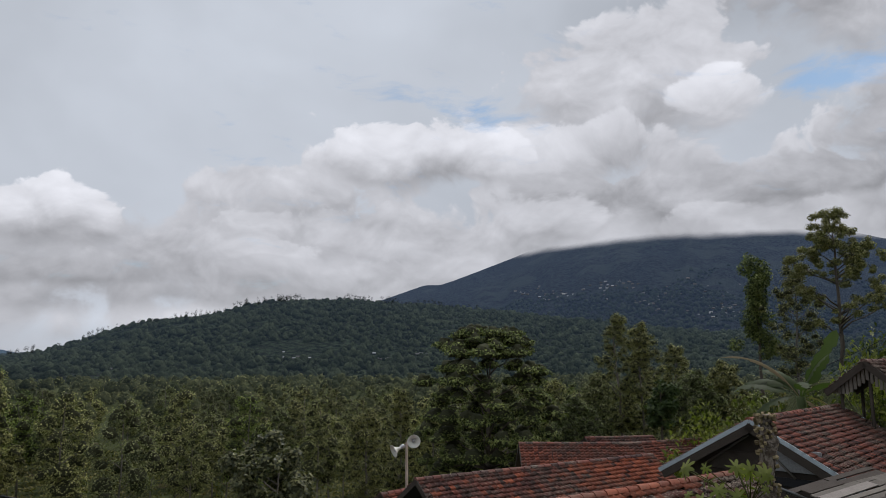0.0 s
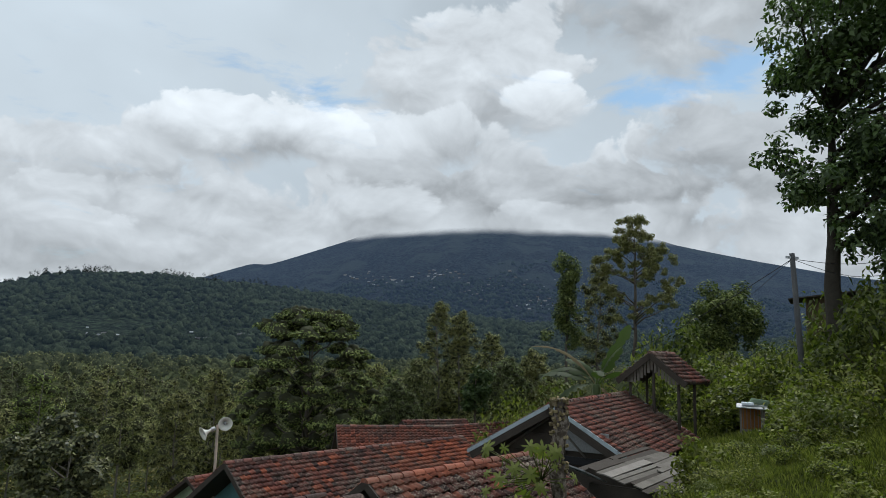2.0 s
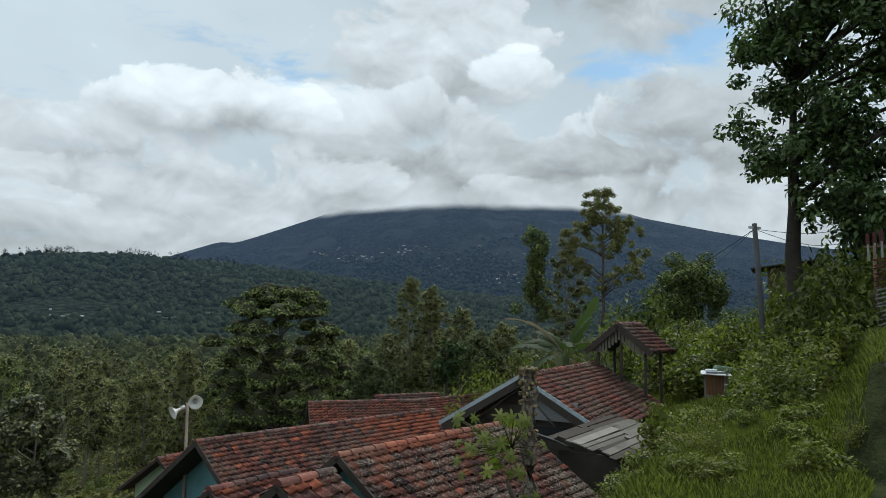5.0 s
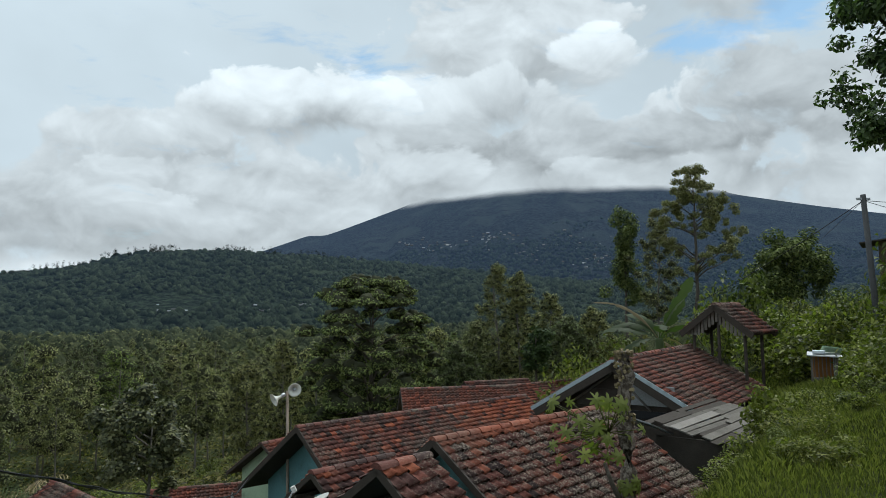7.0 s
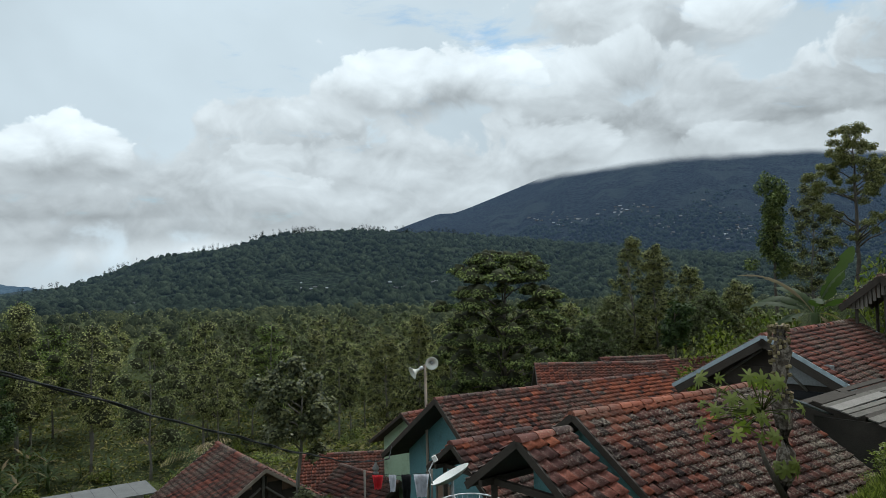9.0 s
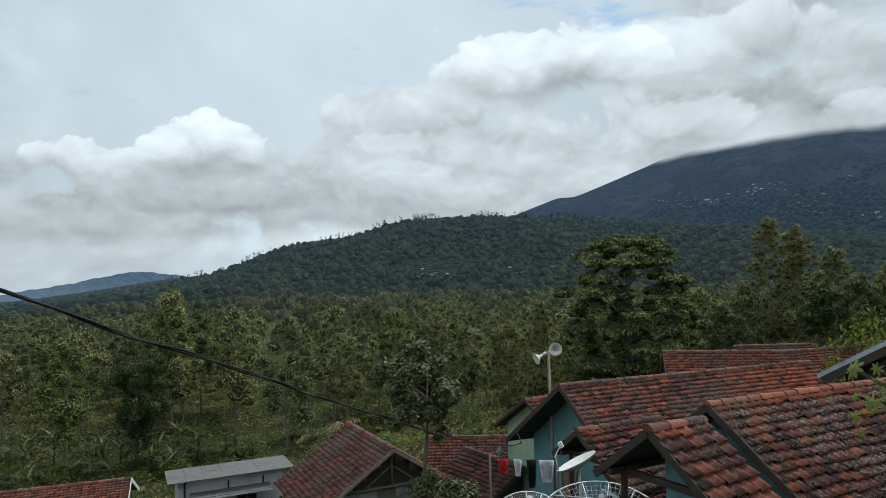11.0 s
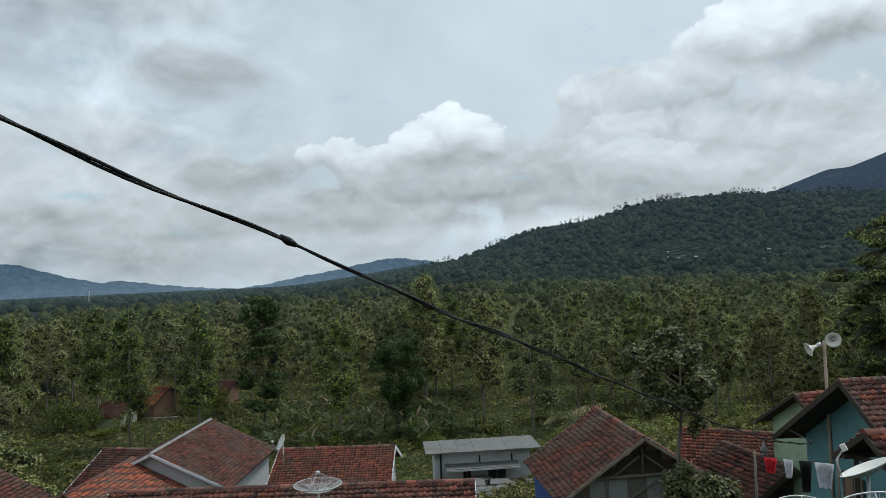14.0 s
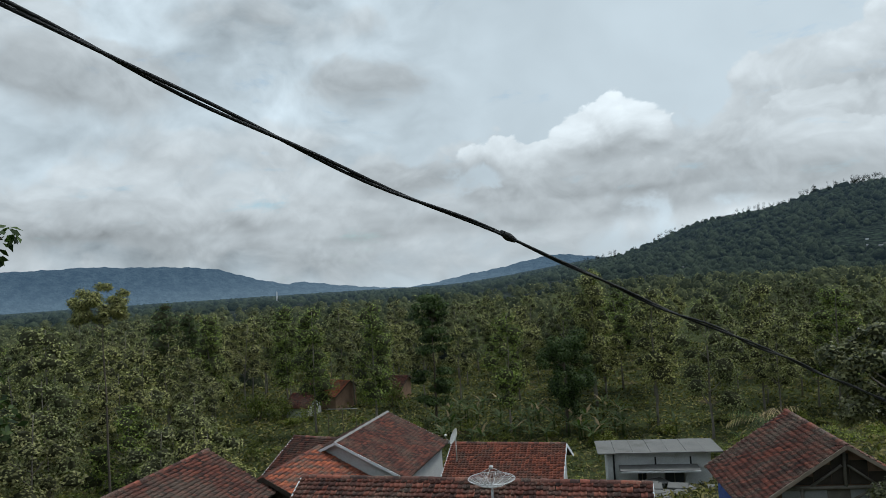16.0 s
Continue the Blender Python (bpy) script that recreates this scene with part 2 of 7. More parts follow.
M["pale_wood"] = worn("pale_verge_board", (0.26, 0.19, 0.14), (0.40, 0.33, 0.27), 3.0, 0.8)
M["pale_plank"] = worn("sun_bleached_planks", (0.17, 0.15, 0.13), (0.32, 0.29, 0.26), 2.8, 0.9)
M["dark_wood"] = worn("dark_planks", (0.035, 0.028, 0.022), (0.075, 0.06, 0.048), 3.0, 0.85)
M["white_paint"] = worn("white_barge_paint", (0.62, 0.66, 0.72), (0.80, 0.82, 0.84), 2.5, 0.6, dirt_amount=0.25)
M["blue_grey"] = worn("blue_grey_barge_paint", (0.33, 0.39, 0.42), (0.47, 0.52, 0.54), 3.0, 0.6, dirt_amount=0.4)
M["blue"] = worn("blue_paint", (0.025, 0.06, 0.22), (0.05, 0.10, 0.30), 2.0, 0.6)
M["roof_sheet"] = worn("weathered_sheet_roof", (0.10, 0.10, 0.098), (0.18, 0.175, 0.165), 1.0, 0.85)
M["cement"] = worn("grey_cement_sheet", (0.22, 0.22, 0.22), (0.34, 0.34, 0.33), 1.6, 0.85)
M["red_paint"] = worn("faded_red_paint", (0.060, 0.016, 0.017), (0.115, 0.030, 0.030), 5.0, 0.7)
M["concrete"] = worn("stained_concrete", (0.045, 0.042, 0.036), (0.11, 0.10, 0.085), 1.3, 0.9, bump=0.02)
M["metal"] = worn("dull_grey_metal", (0.42, 0.43, 0.44), (0.58, 0.58, 0.58), 5.0, 0.5, 0.5, 0.5)
M["dish"] = worn("cream_dish_paint", (0.62, 0.60, 0.55), (0.75, 0.73, 0.68), 4.0, 0.5, dirt_amount=0.25)
M["horn"] = worn("cream_horn_paint", (0.66, 0.64, 0.56), (0.78, 0.76, 0.68), 6.0, 0.45, dirt_amount=0.2)
M["orange"] = worn("faded_orange_board", (0.20, 0.075, 0.02), (0.30, 0.14, 0.04), 6.0, 0.8)
M["black"] = worn("black_rubber", (0.010, 0.010, 0.011), (0.022, 0.022, 0.024), 30.0, 0.45, dirt_amount=0.1)
M["pole"] = worn("grey_pole", (0.055, 0.055, 0.056), (0.11, 0.108, 0.105), 3.0, 0.8)
M["bark"] = worn("grey_brown_bark", (0.07, 0.06, 0.045), (0.15, 0.125, 0.10), 5.0, 0.95, bump=0.03)
M["dark_bark"] = worn("dark_mossy_bark", (0.030, 0.026, 0.020), (0.070, 0.060, 0.046), 5.0, 0.95, bump=0.03)
M["pale_bark"] = worn("pale_bark", (0.12, 0.11, 0.09), (0.24, 0.21, 0.18), 4.0, 0.9, bump=0.02)
M["red_cloth"] = worn("red_cloth", (0.45, 0.03, 0.04), (0.6, 0.06, 0.07), 6.0, 0.9)
M["pale_cloth"] = worn("pale_cloth", (0.55, 0.55, 0.6), (0.72, 0.72, 0.75), 6.0, 0.9)
M["blue_cloth"] = worn("blue_cloth", (0.16, 0.28, 0.42), (0.30, 0.42, 0.52), 6.0, 0.9)
M["glass"] = worn("dim_window_pane", (0.03, 0.035, 0.04), (0.05, 0.055, 0.06), 2.0, 0.12, 0.5, dirt_amount=0.15)
M["plantation"] = leaf_material("feathery_leaves", (0.1021, 0.1198, 0.0447), (0.3121, 0.3230, 0.1232), (0.2269, 0.2372, 0.0918), 0.2, 0.7, 0.15, 0.08, True)
M["plantation_dry"] = leaf_material("olive_leaves", (0.0965, 0.1067, 0.0435), (0.2638, 0.2668, 0.1087), (0.1908, 0.1921, 0.0797), 0.2, 0.7, 0.15, 0.08, True)
M["broad"] = leaf_material("glossy_broad_leaves", (0.0536, 0.0806, 0.0190), (0.2009, 0.2402, 0.0539), (0.1072, 0.1345, 0.0318), 0.2, 0.6, 0.18)
M["layered"] = leaf_material("layered_tree_leaves", (0.0495, 0.0725, 0.0213), (0.1951, 0.2200, 0.0680), (0.0991, 0.1200, 0.0361), 0.15, 0.7, 0.15)
M["gum"] = leaf_material("olive_gum_leaves", (0.0963, 0.1089, 0.0366), (0.2950, 0.2792, 0.1012), (0.1863, 0.1758, 0.0633), 0.15, 0.6, 0.2)
M["shade"] = leaf_material("shade_tree_leaves", (0.0391, 0.0672, 0.0247), (0.1247, 0.1708, 0.0624), None, 0.25, 0.5, 0.3)
M["dense"] = leaf_material("dark_dense_leaves", (0.0203, 0.0388, 0.0129), (0.0643, 0.0926, 0.0287), None, 0.2, 0.6, 0.18)
M["grey_leaf"] = leaf_material("dark_glossy_leaves", (0.0343, 0.0475, 0.0161), (0.1560, 0.1518, 0.0644), None, 0.2, 0.45, 0.3)
M["bush"] = leaf_material("bush_leaves", (0.0667, 0.0839, 0.0158), (0.2192, 0.2278, 0.0452), (0.1618, 0.1679, 0.0340), 0.35, 0.55, 0.3, 0.4)
M["bush_dark"] = leaf_material("shaded_bush_leaves", (0.0431, 0.0584, 0.0135), (0.1320, 0.1458, 0.0298), None, 0.3, 0.55, 0.3, 0.4)
M["grass"] = leaf_material("tall_grass", (0.0902, 0.1062, 0.0226), (0.2113, 0.2030, 0.0484), (0.1528, 0.1557, 0.0344), 0.4, 0.6, 0.25, 0.5)
M["growth"] = leaf_material("mixed_undergrowth", (0.0552, 0.0576, 0.0204), (0.2118, 0.1769, 0.0656), (0.1289, 0.1114, 0.0408), 0.3, 0.65, 0.2, 0.12)
M["banana"] = leaf_material("banana_leaf", (0.0442, 0.0688, 0.0238), (0.1148, 0.1424, 0.0595), None, 0.35, 0.6, 0.2)
M["dry"] = leaf_material("dry_leaf", (0.1740, 0.1305, 0.0725), (0.3770, 0.2900, 0.1740), None, 0.3, 0.8, 0.2)
M["far_leaf"] = leaf_material("far_wood_leaves", (0.0780, 0.0923, 0.0373), (0.2129, 0.2003, 0.0800), (0.1418, 0.1437, 0.0586), 0.2, 0.7, 0.2, 0.01)
# dark fill for the crowns' cores: shade among the leaves, put into colour
M["twigs_or_core"] = worn("dark_crown_core", (0.024, 0.027, 0.012), (0.055, 0.057, 0.026), 1.5, 0.95, bump=0.1)
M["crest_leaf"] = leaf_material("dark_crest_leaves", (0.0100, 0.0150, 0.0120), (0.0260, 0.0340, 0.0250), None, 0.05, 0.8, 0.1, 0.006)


# ---------------- helpers for meshes ----------------
def mesh_of(name, verts, faces, smooth=False):
    me = bpy.data.meshes.new(name)
    me.from_pydata([tuple(v) for v in verts] if not isinstance(verts, list) else verts, [], faces if isinstance(faces, list) else faces.tolist())
    if smooth:
        me.polygons.foreach_set("use_smooth", [True] * len(me.polygons))
    me.update()
    return me


def obj(name, me, mat, parent=None, label=""):
    if mat is not None and not me.materials:
        me.materials.append(mat)
    ob = new(name, me)
    if parent is not None:
        ob.parent = parent
    return tagged(ob, label)


def part(name, bm, mat, parent, label=""):
    """Links a bmesh as one mesh under a thing or under a part."""
    me = bpy.data.meshes.new(name)
    bm.to_mesh(me)
    bm.free()
    return obj(name, me, mat, parent, label)


def thing(name, at, label, category, group="", turn=0.0):
    ob = new(name)
    ob.empty_display_size = 0.2
    ob.matrix_basis = pose(*at, 0, 0, turn)
    return tagged(ob, label, category, group)


def add_box(bm, lo, hi, m=None, bevel=0.0):
    geo = bmesh.ops.create_cube(bm, size=1.0)["verts"]
    lo, hi = Vector(lo), Vector(hi)
    for v in geo:
        v.co = Vector([(a + b) / 2 + c * (b - a) for a, b, c in zip(lo, hi, v.co)])
    if bevel:
        edges = list({e for v in geo for e in v.link_edges})
        res = bmesh.ops.bevel(bm, geom=edges, offset=bevel, segments=1, affect="EDGES")
        geo = list({v for f in res["faces"] for v in f.verts} | {v for v in geo if v.is_valid})
    if m is not None:
        bmesh.ops.transform(bm, matrix=m, verts=geo)
    return geo


def box(lo, hi, m=None, bevel=0.0):
    bm = bmesh.new()
    add_box(bm, lo, hi, m, bevel)
    return bm


def add_tube(bm, pts, radii, sides=8, cap=True):
    """A tapered tube through the points."""
    rings = []
    n = len(pts)
    for i, p in enumerate(pts):
        a, b = Vector(pts[max(0, i - 1)]), Vector(pts[min(n - 1, i + 1)])
        d = (b - a).normalized()
        side = d.cross(Vector((0, 0, 1)))
        if side.length < 0.05:
            side = d.cross(Vector((0, 1, 0)))
        side.normalize()
        up = side.cross(d)
        r = radii[i] if hasattr(radii, "__len__") else radii
        rings.append([bm.verts.new(Vector(p) + (side * math.cos(k) + up * math.sin(k)) * r) for k in (2 * math.pi * j / sides for j in range(sides))])
    for a, b in zip(rings, rings[1:]):
        for j in range(sides):
            bm.faces.new((a[j], a[(j + 1) % sides], b[(j + 1) % sides], b[j])).smooth = True
    if cap:
        bm.faces.new(rings[0][::-1])
        bm.faces.new(rings[-1])


def tube(pts, radii, sides=8):
    bm = bmesh.new()
    add_tube(bm, pts, radii, sides)
    return bm


def smooth(x, lo, hi):
    t = np.clip((np.asarray(x, float) - lo) / (hi - lo), 0, 1)
    return t * t * (3 - 2 * t)


def ripple(x, y, size, seed=0.0):
    """Cheap rolling relief made of a few crossed waves, about -1 to 1."""
    a = np.sin(x / size + 1.3 * seed) * np.cos(y / (size * 1.17) - 0.7 * seed)
    b = np.sin((x * 0.6 + y * 0.8) / (size * 0.53) + 2.1 * seed)
    c = np.sin((x * 0.83 - y * 0.55) / (size * 0.31) + 0.4 * seed)
    return 0.5 * a + 0.3 * b + 0.2 * c


# ---------------- the lie of the land ----------------
def bank_edge(x):
    return np.where(x > 0, 3.5 + 0.6 * x + 0.045 * x * x, 3.5 + 0.25 * x)


def ground_z(x, y):
    """Height of the ground: a grassy bank behind and beside the viewer, the hamlet's terrace, the valley, then the plain."""
    x, y = np.asarray(x, float), np.asarray(y, float)
    r = np.hypot(x, y)
    az = np.degrees(np.arctan2(x, y))
    bank = 8.4 + 0.14 * np.clip(x - 6.5, 0, 30) - 0.20 * np.clip(y - 8, 0, 14) + 0.3 * np.clip(x - 13, 0, 8) * (1 - smooth(y, 14, 20))
    terrace = smooth(az, 46.8, 49.3) * smooth(r, 8.9, 9.5) * (1 - smooth(r, 40, 60)) * (1 - smooth(az, 100, 120))
    bank = bank + np.maximum(9.62 + 0.012 * (r - 9) - bank, 0) * terrace
    e = (bank_edge(x) - y) / 1.4
    low = 3.5 + 0.26 * (x - 4) - 0.08 * (y - 12)
    low = np.maximum(low, -12.0) + 0.12 * ripple(x, y, 4.0)
    near = low + (bank - low) * smooth(e, -3.2, 0.6)
    plain_r = -12 + (r - 150) * 0.015
    plain_l = -12 - (r - 150) * 0.0152
    far = plain_r + (plain_l - plain_r) * smooth(-az, 28, 46) + 1.2 * ripple(x, y, 60.0, 2.0)
    far = np.where((np.abs(az) > 90), -9 + 0 * r, far)
    k = smooth(r, 55, 130)
    return near * (1 - k) + far * k


def polar_sheet(name, az0, az1, n_az, radii, height, mat, kind="structure"):
    az = np.radians(np.linspace(az0, az1, n_az))
    A, R = np.meshgrid(az, np.asarray(radii, float))
    X, Y = R * np.sin(A), R * np.cos(A)
    Z = height(X, Y, np.degrees(A), R)
    nr = len(radii)
    V = np.stack([X, Y, Z], -1).reshape(-1, 3)
    i = np.arange(nr - 1)[:, None] * n_az + np.arange(n_az - 1)[None, :]
    F = np.stack([i, i + n_az, i + n_az + 1, i + 1], -1).reshape(-1, 4)
    ob = obj(name, mesh_of(name, V, F, True), mat)
    return tagged(ob, kind=kind)


def soil_material():
    m, n, out = material("valley_ground")
    p = where(n)
    green = n.mix(n.step(n.noise(p, 1.6, 8, 0.75), 0.36, 0.64), (0.014, 0.019, 0.007), (0.085, 0.098, 0.034))
    field = n.mix(n.noise(p, 0.02, 3), (0.036, 0.046, 0.018), (0.080, 0.098, 0.034))
    col = n.mix(0.25, green, field)
    bare = n.step(n.noise(p, 0.16, 5, 0.6), 0.60, 0.70)
    col = n.mix(n.math("MULTIPLY", bare, 0.7), col, (0.11, 0.075, 0.045))
    surface(n, out, col, 0.95, n.noise(p, 2.2, 7, 0.75), 0.45, 0.9, 0, 0.1)
    return m


radii = np.concatenate([np.linspace(0.0, 14, 36), np.linspace(14.6, 60, 70), np.geomspace(61.5, 4900, 90)])
ground = polar_sheet("ground", -180, 180, 361, radii, lambda X, Y, A, R: ground_z(X, Y), soil_material())
tagged(ground, "grassy valley ground falling away from a bank", "ground", kind="structure")


# ---------------- distant hills ----------------
def ridge_line(az, knots):
    """Elevation of a skyline, in degrees, eased between a few knots of (azimuth, elevation)."""
    a, e = zip(*knots)
    fine = np.linspace(a[0], a[-1], 600)
    y = np.interp(fine, a, e)
    k = np.exp(-np.linspace(-2, 2, 9) ** 2)
    y = np.convolve(np.pad(y, 4, mode="edge"), k / k.sum(), "valid")
    return np.interp(az, fine, y)


HILL = [(-36, -0.9), (-31, 0.2), (-27.8, 1.1), (-23.8, 2.4), (-20, 3.2), (-15, 4.3), (-8, 4.65), (-5, 4.4), (-1, 4.2), (4, 3.8), (10, 3.1), (18, 2.2), (28, 1.3), (40, 0.8), (60, 0.6)]
MOUNT = [(-14, 2.5), (-6, 4.4), (-3.5, 5.3), (-1.5, 6.0), (-0.2, 6.0), (1, 6.4), (6, 8.25), (9, 9.5), (14, 10.8), (20, 11.2), (27, 10.4), (33, 8.3), (38.5, 7.0), (45, 5.6), (60, 3.5), (75, 2.0)]
FAR_RANGE = [(-100, 1.2), (-86, 1.6), (-77, 1.85), (-72, 1.95), (-65, 1.6), (-63, 1.3), (-61, 0.7), (-57.5, -0.25), (-56, -0.1), (-53, -0.6), (-47.7, -1.15), (-44, -0.55), (-39, 0.25), (-35.4, 0.95), (-32, 0.5), (-26, -0.4)]
HILL_R0, HILL_R1 = 520.0, 1150.0


def hill_z(X, Y, A, R):
    crest = EYE + HILL_R1 * np.tan(np.radians(ridge_line(A, HILL)))
    base = ground_z(X, Y) - 3
    k = smooth(R, HILL_R0, HILL_R1 * 1.02)
    k = 0.55 * k + 0.45 * np.clip((R - HILL_R0) / (HILL_R1 - HILL_R0), 0, 1) ** 1.3
    fall = 1 - 0.8 * smooth(R, HILL_R1 * 1.05, 2600)
    return base + (np.maximum(crest - base, 0)) * k * np.where(R > HILL_R1, fall, 1) + ripple(X, Y, 55.0, 1.0) * 5.0 * k


def mount_z(X, Y, A, R):
    crest = EYE + 3900 * np.tan(np.radians(ridge_line(A, MOUNT)))
    k = np.clip((R - 1500) / 2400, 0, 1)
    gully = ripple(X, Y, 260.0, 3.0) * 34 + ripple(X, Y, 90.0, 5.0) * 16 + np.sin(A * 2.3 + ripple(X, Y, 400.0, 2.0) * 2) * 20
    return -20 + (crest + 20) * (0.35 * k + 0.65 * k ** 1.5) + gully * k * (1 - smooth(R, 2700, 3750))


def range_z(X, Y, A, R):
    crest = EYE + 4700 * np.tan(np.radians(ridge_line(A, FAR_RANGE) + 0.03 * np.sin(A * 1.3) + 0.03 * np.sin(A * 3.1 + 1) + 0.025 * np.sin(A * 7.7)))
    k = smooth(R, 4050, 4700)
    return -130 + (crest + 130) * k + ripple(X, Y, 120.0, 4.0) * 6 * k


def haze_glow(n, haze, reach):
    """Haze painted as emission: blue light of the air, more of it the farther the surface lies."""
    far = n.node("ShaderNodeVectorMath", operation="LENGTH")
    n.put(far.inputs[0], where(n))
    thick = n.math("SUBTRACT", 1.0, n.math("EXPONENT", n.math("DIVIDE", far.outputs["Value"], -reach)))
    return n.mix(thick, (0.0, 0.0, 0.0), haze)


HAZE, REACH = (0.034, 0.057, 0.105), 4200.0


def wood_material(name, dark, light, field, haze=HAZE, reach=REACH, fade=None, scale=0.02, fields=0.75):
    """Wooded slope far away: tree-top mottling, clearings, and the haze in front painted as emission."""
    m, n, out = material(name)
    p = where(n)
    col = n.mix(n.step(n.noise(p, scale * 5, 6, 0.75), 0.36, 0.66), tuple(v * 0.3 for v in dark), tuple(v * 1.6 for v in light))
    col = n.mix(n.math("MULTIPLY", n.step(n.noise(p, scale * 0.35, 5, 0.6), 0.52, 0.62), fields), col, field)
    trees = n.noise(p, scale * 9, 4, 0.6)
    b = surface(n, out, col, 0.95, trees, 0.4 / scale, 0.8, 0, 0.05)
    # the slope itself glows with the haze colour
    n.put(b.inputs["Emission Color"], haze_glow(n, haze, reach))
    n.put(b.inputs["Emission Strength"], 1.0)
    if fade:
        height = n.node("ShaderNodeSeparateXYZ")
        n.put(height.inputs[0], p)
        z = n.math("ADD", height.outputs[2], n.math("MULTIPLY", n.math("SUBTRACT", n.noise(p, 0.0022, 5, 0.6), 0.5), 60.0))
        clear = n.node("ShaderNodeBsdfTransparent")
        mix = n.node("ShaderNodeMixShader")
        n.put(mix.inputs[0], n.step(z, fade[0], fade[1]))
        n.put(mix.inputs[1], b.outputs[0])
        n.put(mix.inputs[2], clear.outputs[0])
        n.put(out.inputs[0], mix.outputs[0])
    return m


def far_wood(name, dark, light):
    """Crowns of far woods: each tree its own green, shade between its boughs put into the colour, haze in front added
    as emission.
    """
    m, n, out = material(name)
    p = where(n)
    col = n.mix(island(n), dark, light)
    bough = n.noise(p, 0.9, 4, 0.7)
    # colour halved in the hollows of the bough relief, as shade between boughs
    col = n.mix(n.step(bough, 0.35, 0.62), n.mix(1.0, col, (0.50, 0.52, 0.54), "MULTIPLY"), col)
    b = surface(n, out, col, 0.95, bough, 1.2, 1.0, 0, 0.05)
    n.put(b.inputs["Emission Color"], haze_glow(n, HAZE, REACH))
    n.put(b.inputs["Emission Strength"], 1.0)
    return m


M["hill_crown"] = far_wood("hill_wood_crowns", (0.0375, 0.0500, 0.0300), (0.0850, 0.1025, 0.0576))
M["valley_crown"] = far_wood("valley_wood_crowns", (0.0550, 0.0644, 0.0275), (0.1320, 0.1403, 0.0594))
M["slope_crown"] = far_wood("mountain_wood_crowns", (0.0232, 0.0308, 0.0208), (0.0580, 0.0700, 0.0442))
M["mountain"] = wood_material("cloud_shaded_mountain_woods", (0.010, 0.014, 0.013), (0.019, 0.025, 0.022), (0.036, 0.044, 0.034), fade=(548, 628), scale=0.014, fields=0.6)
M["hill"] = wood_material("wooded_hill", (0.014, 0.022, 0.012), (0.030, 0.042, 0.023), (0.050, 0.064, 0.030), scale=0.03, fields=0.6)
# the plain glows with a paler, bluer haze of its own
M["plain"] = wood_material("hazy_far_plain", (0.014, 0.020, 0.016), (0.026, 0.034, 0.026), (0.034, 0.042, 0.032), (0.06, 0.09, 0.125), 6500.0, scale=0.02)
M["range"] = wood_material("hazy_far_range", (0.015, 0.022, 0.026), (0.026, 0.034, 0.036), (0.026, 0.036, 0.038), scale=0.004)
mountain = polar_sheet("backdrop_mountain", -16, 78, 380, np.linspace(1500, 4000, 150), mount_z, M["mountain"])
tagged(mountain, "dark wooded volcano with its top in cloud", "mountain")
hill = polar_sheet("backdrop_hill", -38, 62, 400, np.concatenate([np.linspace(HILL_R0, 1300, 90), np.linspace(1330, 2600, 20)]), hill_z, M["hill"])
tagged(hill, "long hill covered in dark green woods", "hill")
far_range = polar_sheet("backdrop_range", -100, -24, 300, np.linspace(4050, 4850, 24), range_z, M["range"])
# haze painted as emission by height: the range pales towards its foot, where more air lies in front of it
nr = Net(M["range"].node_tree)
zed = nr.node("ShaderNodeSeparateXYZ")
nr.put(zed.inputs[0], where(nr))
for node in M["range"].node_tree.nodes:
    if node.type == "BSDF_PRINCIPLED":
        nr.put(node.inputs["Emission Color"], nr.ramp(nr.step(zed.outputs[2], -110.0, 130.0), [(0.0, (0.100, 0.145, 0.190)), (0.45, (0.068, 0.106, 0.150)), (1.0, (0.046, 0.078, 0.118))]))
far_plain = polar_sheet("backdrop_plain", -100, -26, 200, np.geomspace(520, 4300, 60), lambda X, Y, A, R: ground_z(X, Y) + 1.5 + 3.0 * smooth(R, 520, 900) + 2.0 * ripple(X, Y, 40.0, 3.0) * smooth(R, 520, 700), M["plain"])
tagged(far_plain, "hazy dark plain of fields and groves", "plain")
tagged(far_range, "hazy pale blue mountain range far away", "mountains")


# ---------------- houses ----------------
TILE_W, TILE_H = 0.215, 0.218


def tile_shape():
    """One curved clay tile: a shallow pan and a roll, with a lip at its lower end. x across, y up the slope, z out."""
    xs = (-0.113, -0.067, 0.0, 0.043, 0.081, 0.113)
    zs = (0.020, 0.0, 0.0, 0.028, 0.044, 0.022)
    v, f = [], []
    for y, lift_z in ((0.0, 0.070), (0.248, 0.002)):
        v += [(x, y, z + lift_z) for x, z in zip(xs, zs)]
    v += [(x, 0.004, z + 0.012) for x, z in zip(xs, zs)]
    for i in range(5):
        f.append((i, i + 1, i + 7, i + 6))
        f.append((i + 12, i + 13, i + 1, i))
    return np.array(v), np.array(f)


TV, TF = tile_shape()
TILE_MESHES = {}


def tile_mesh(mat):
    if mat.name not in TILE_MESHES:
        me = mesh_of("tile", TV, TF, True)
        me.materials.append(mat)
        TILE_MESHES[mat.name] = me
    return TILE_MESHES[mat.name]


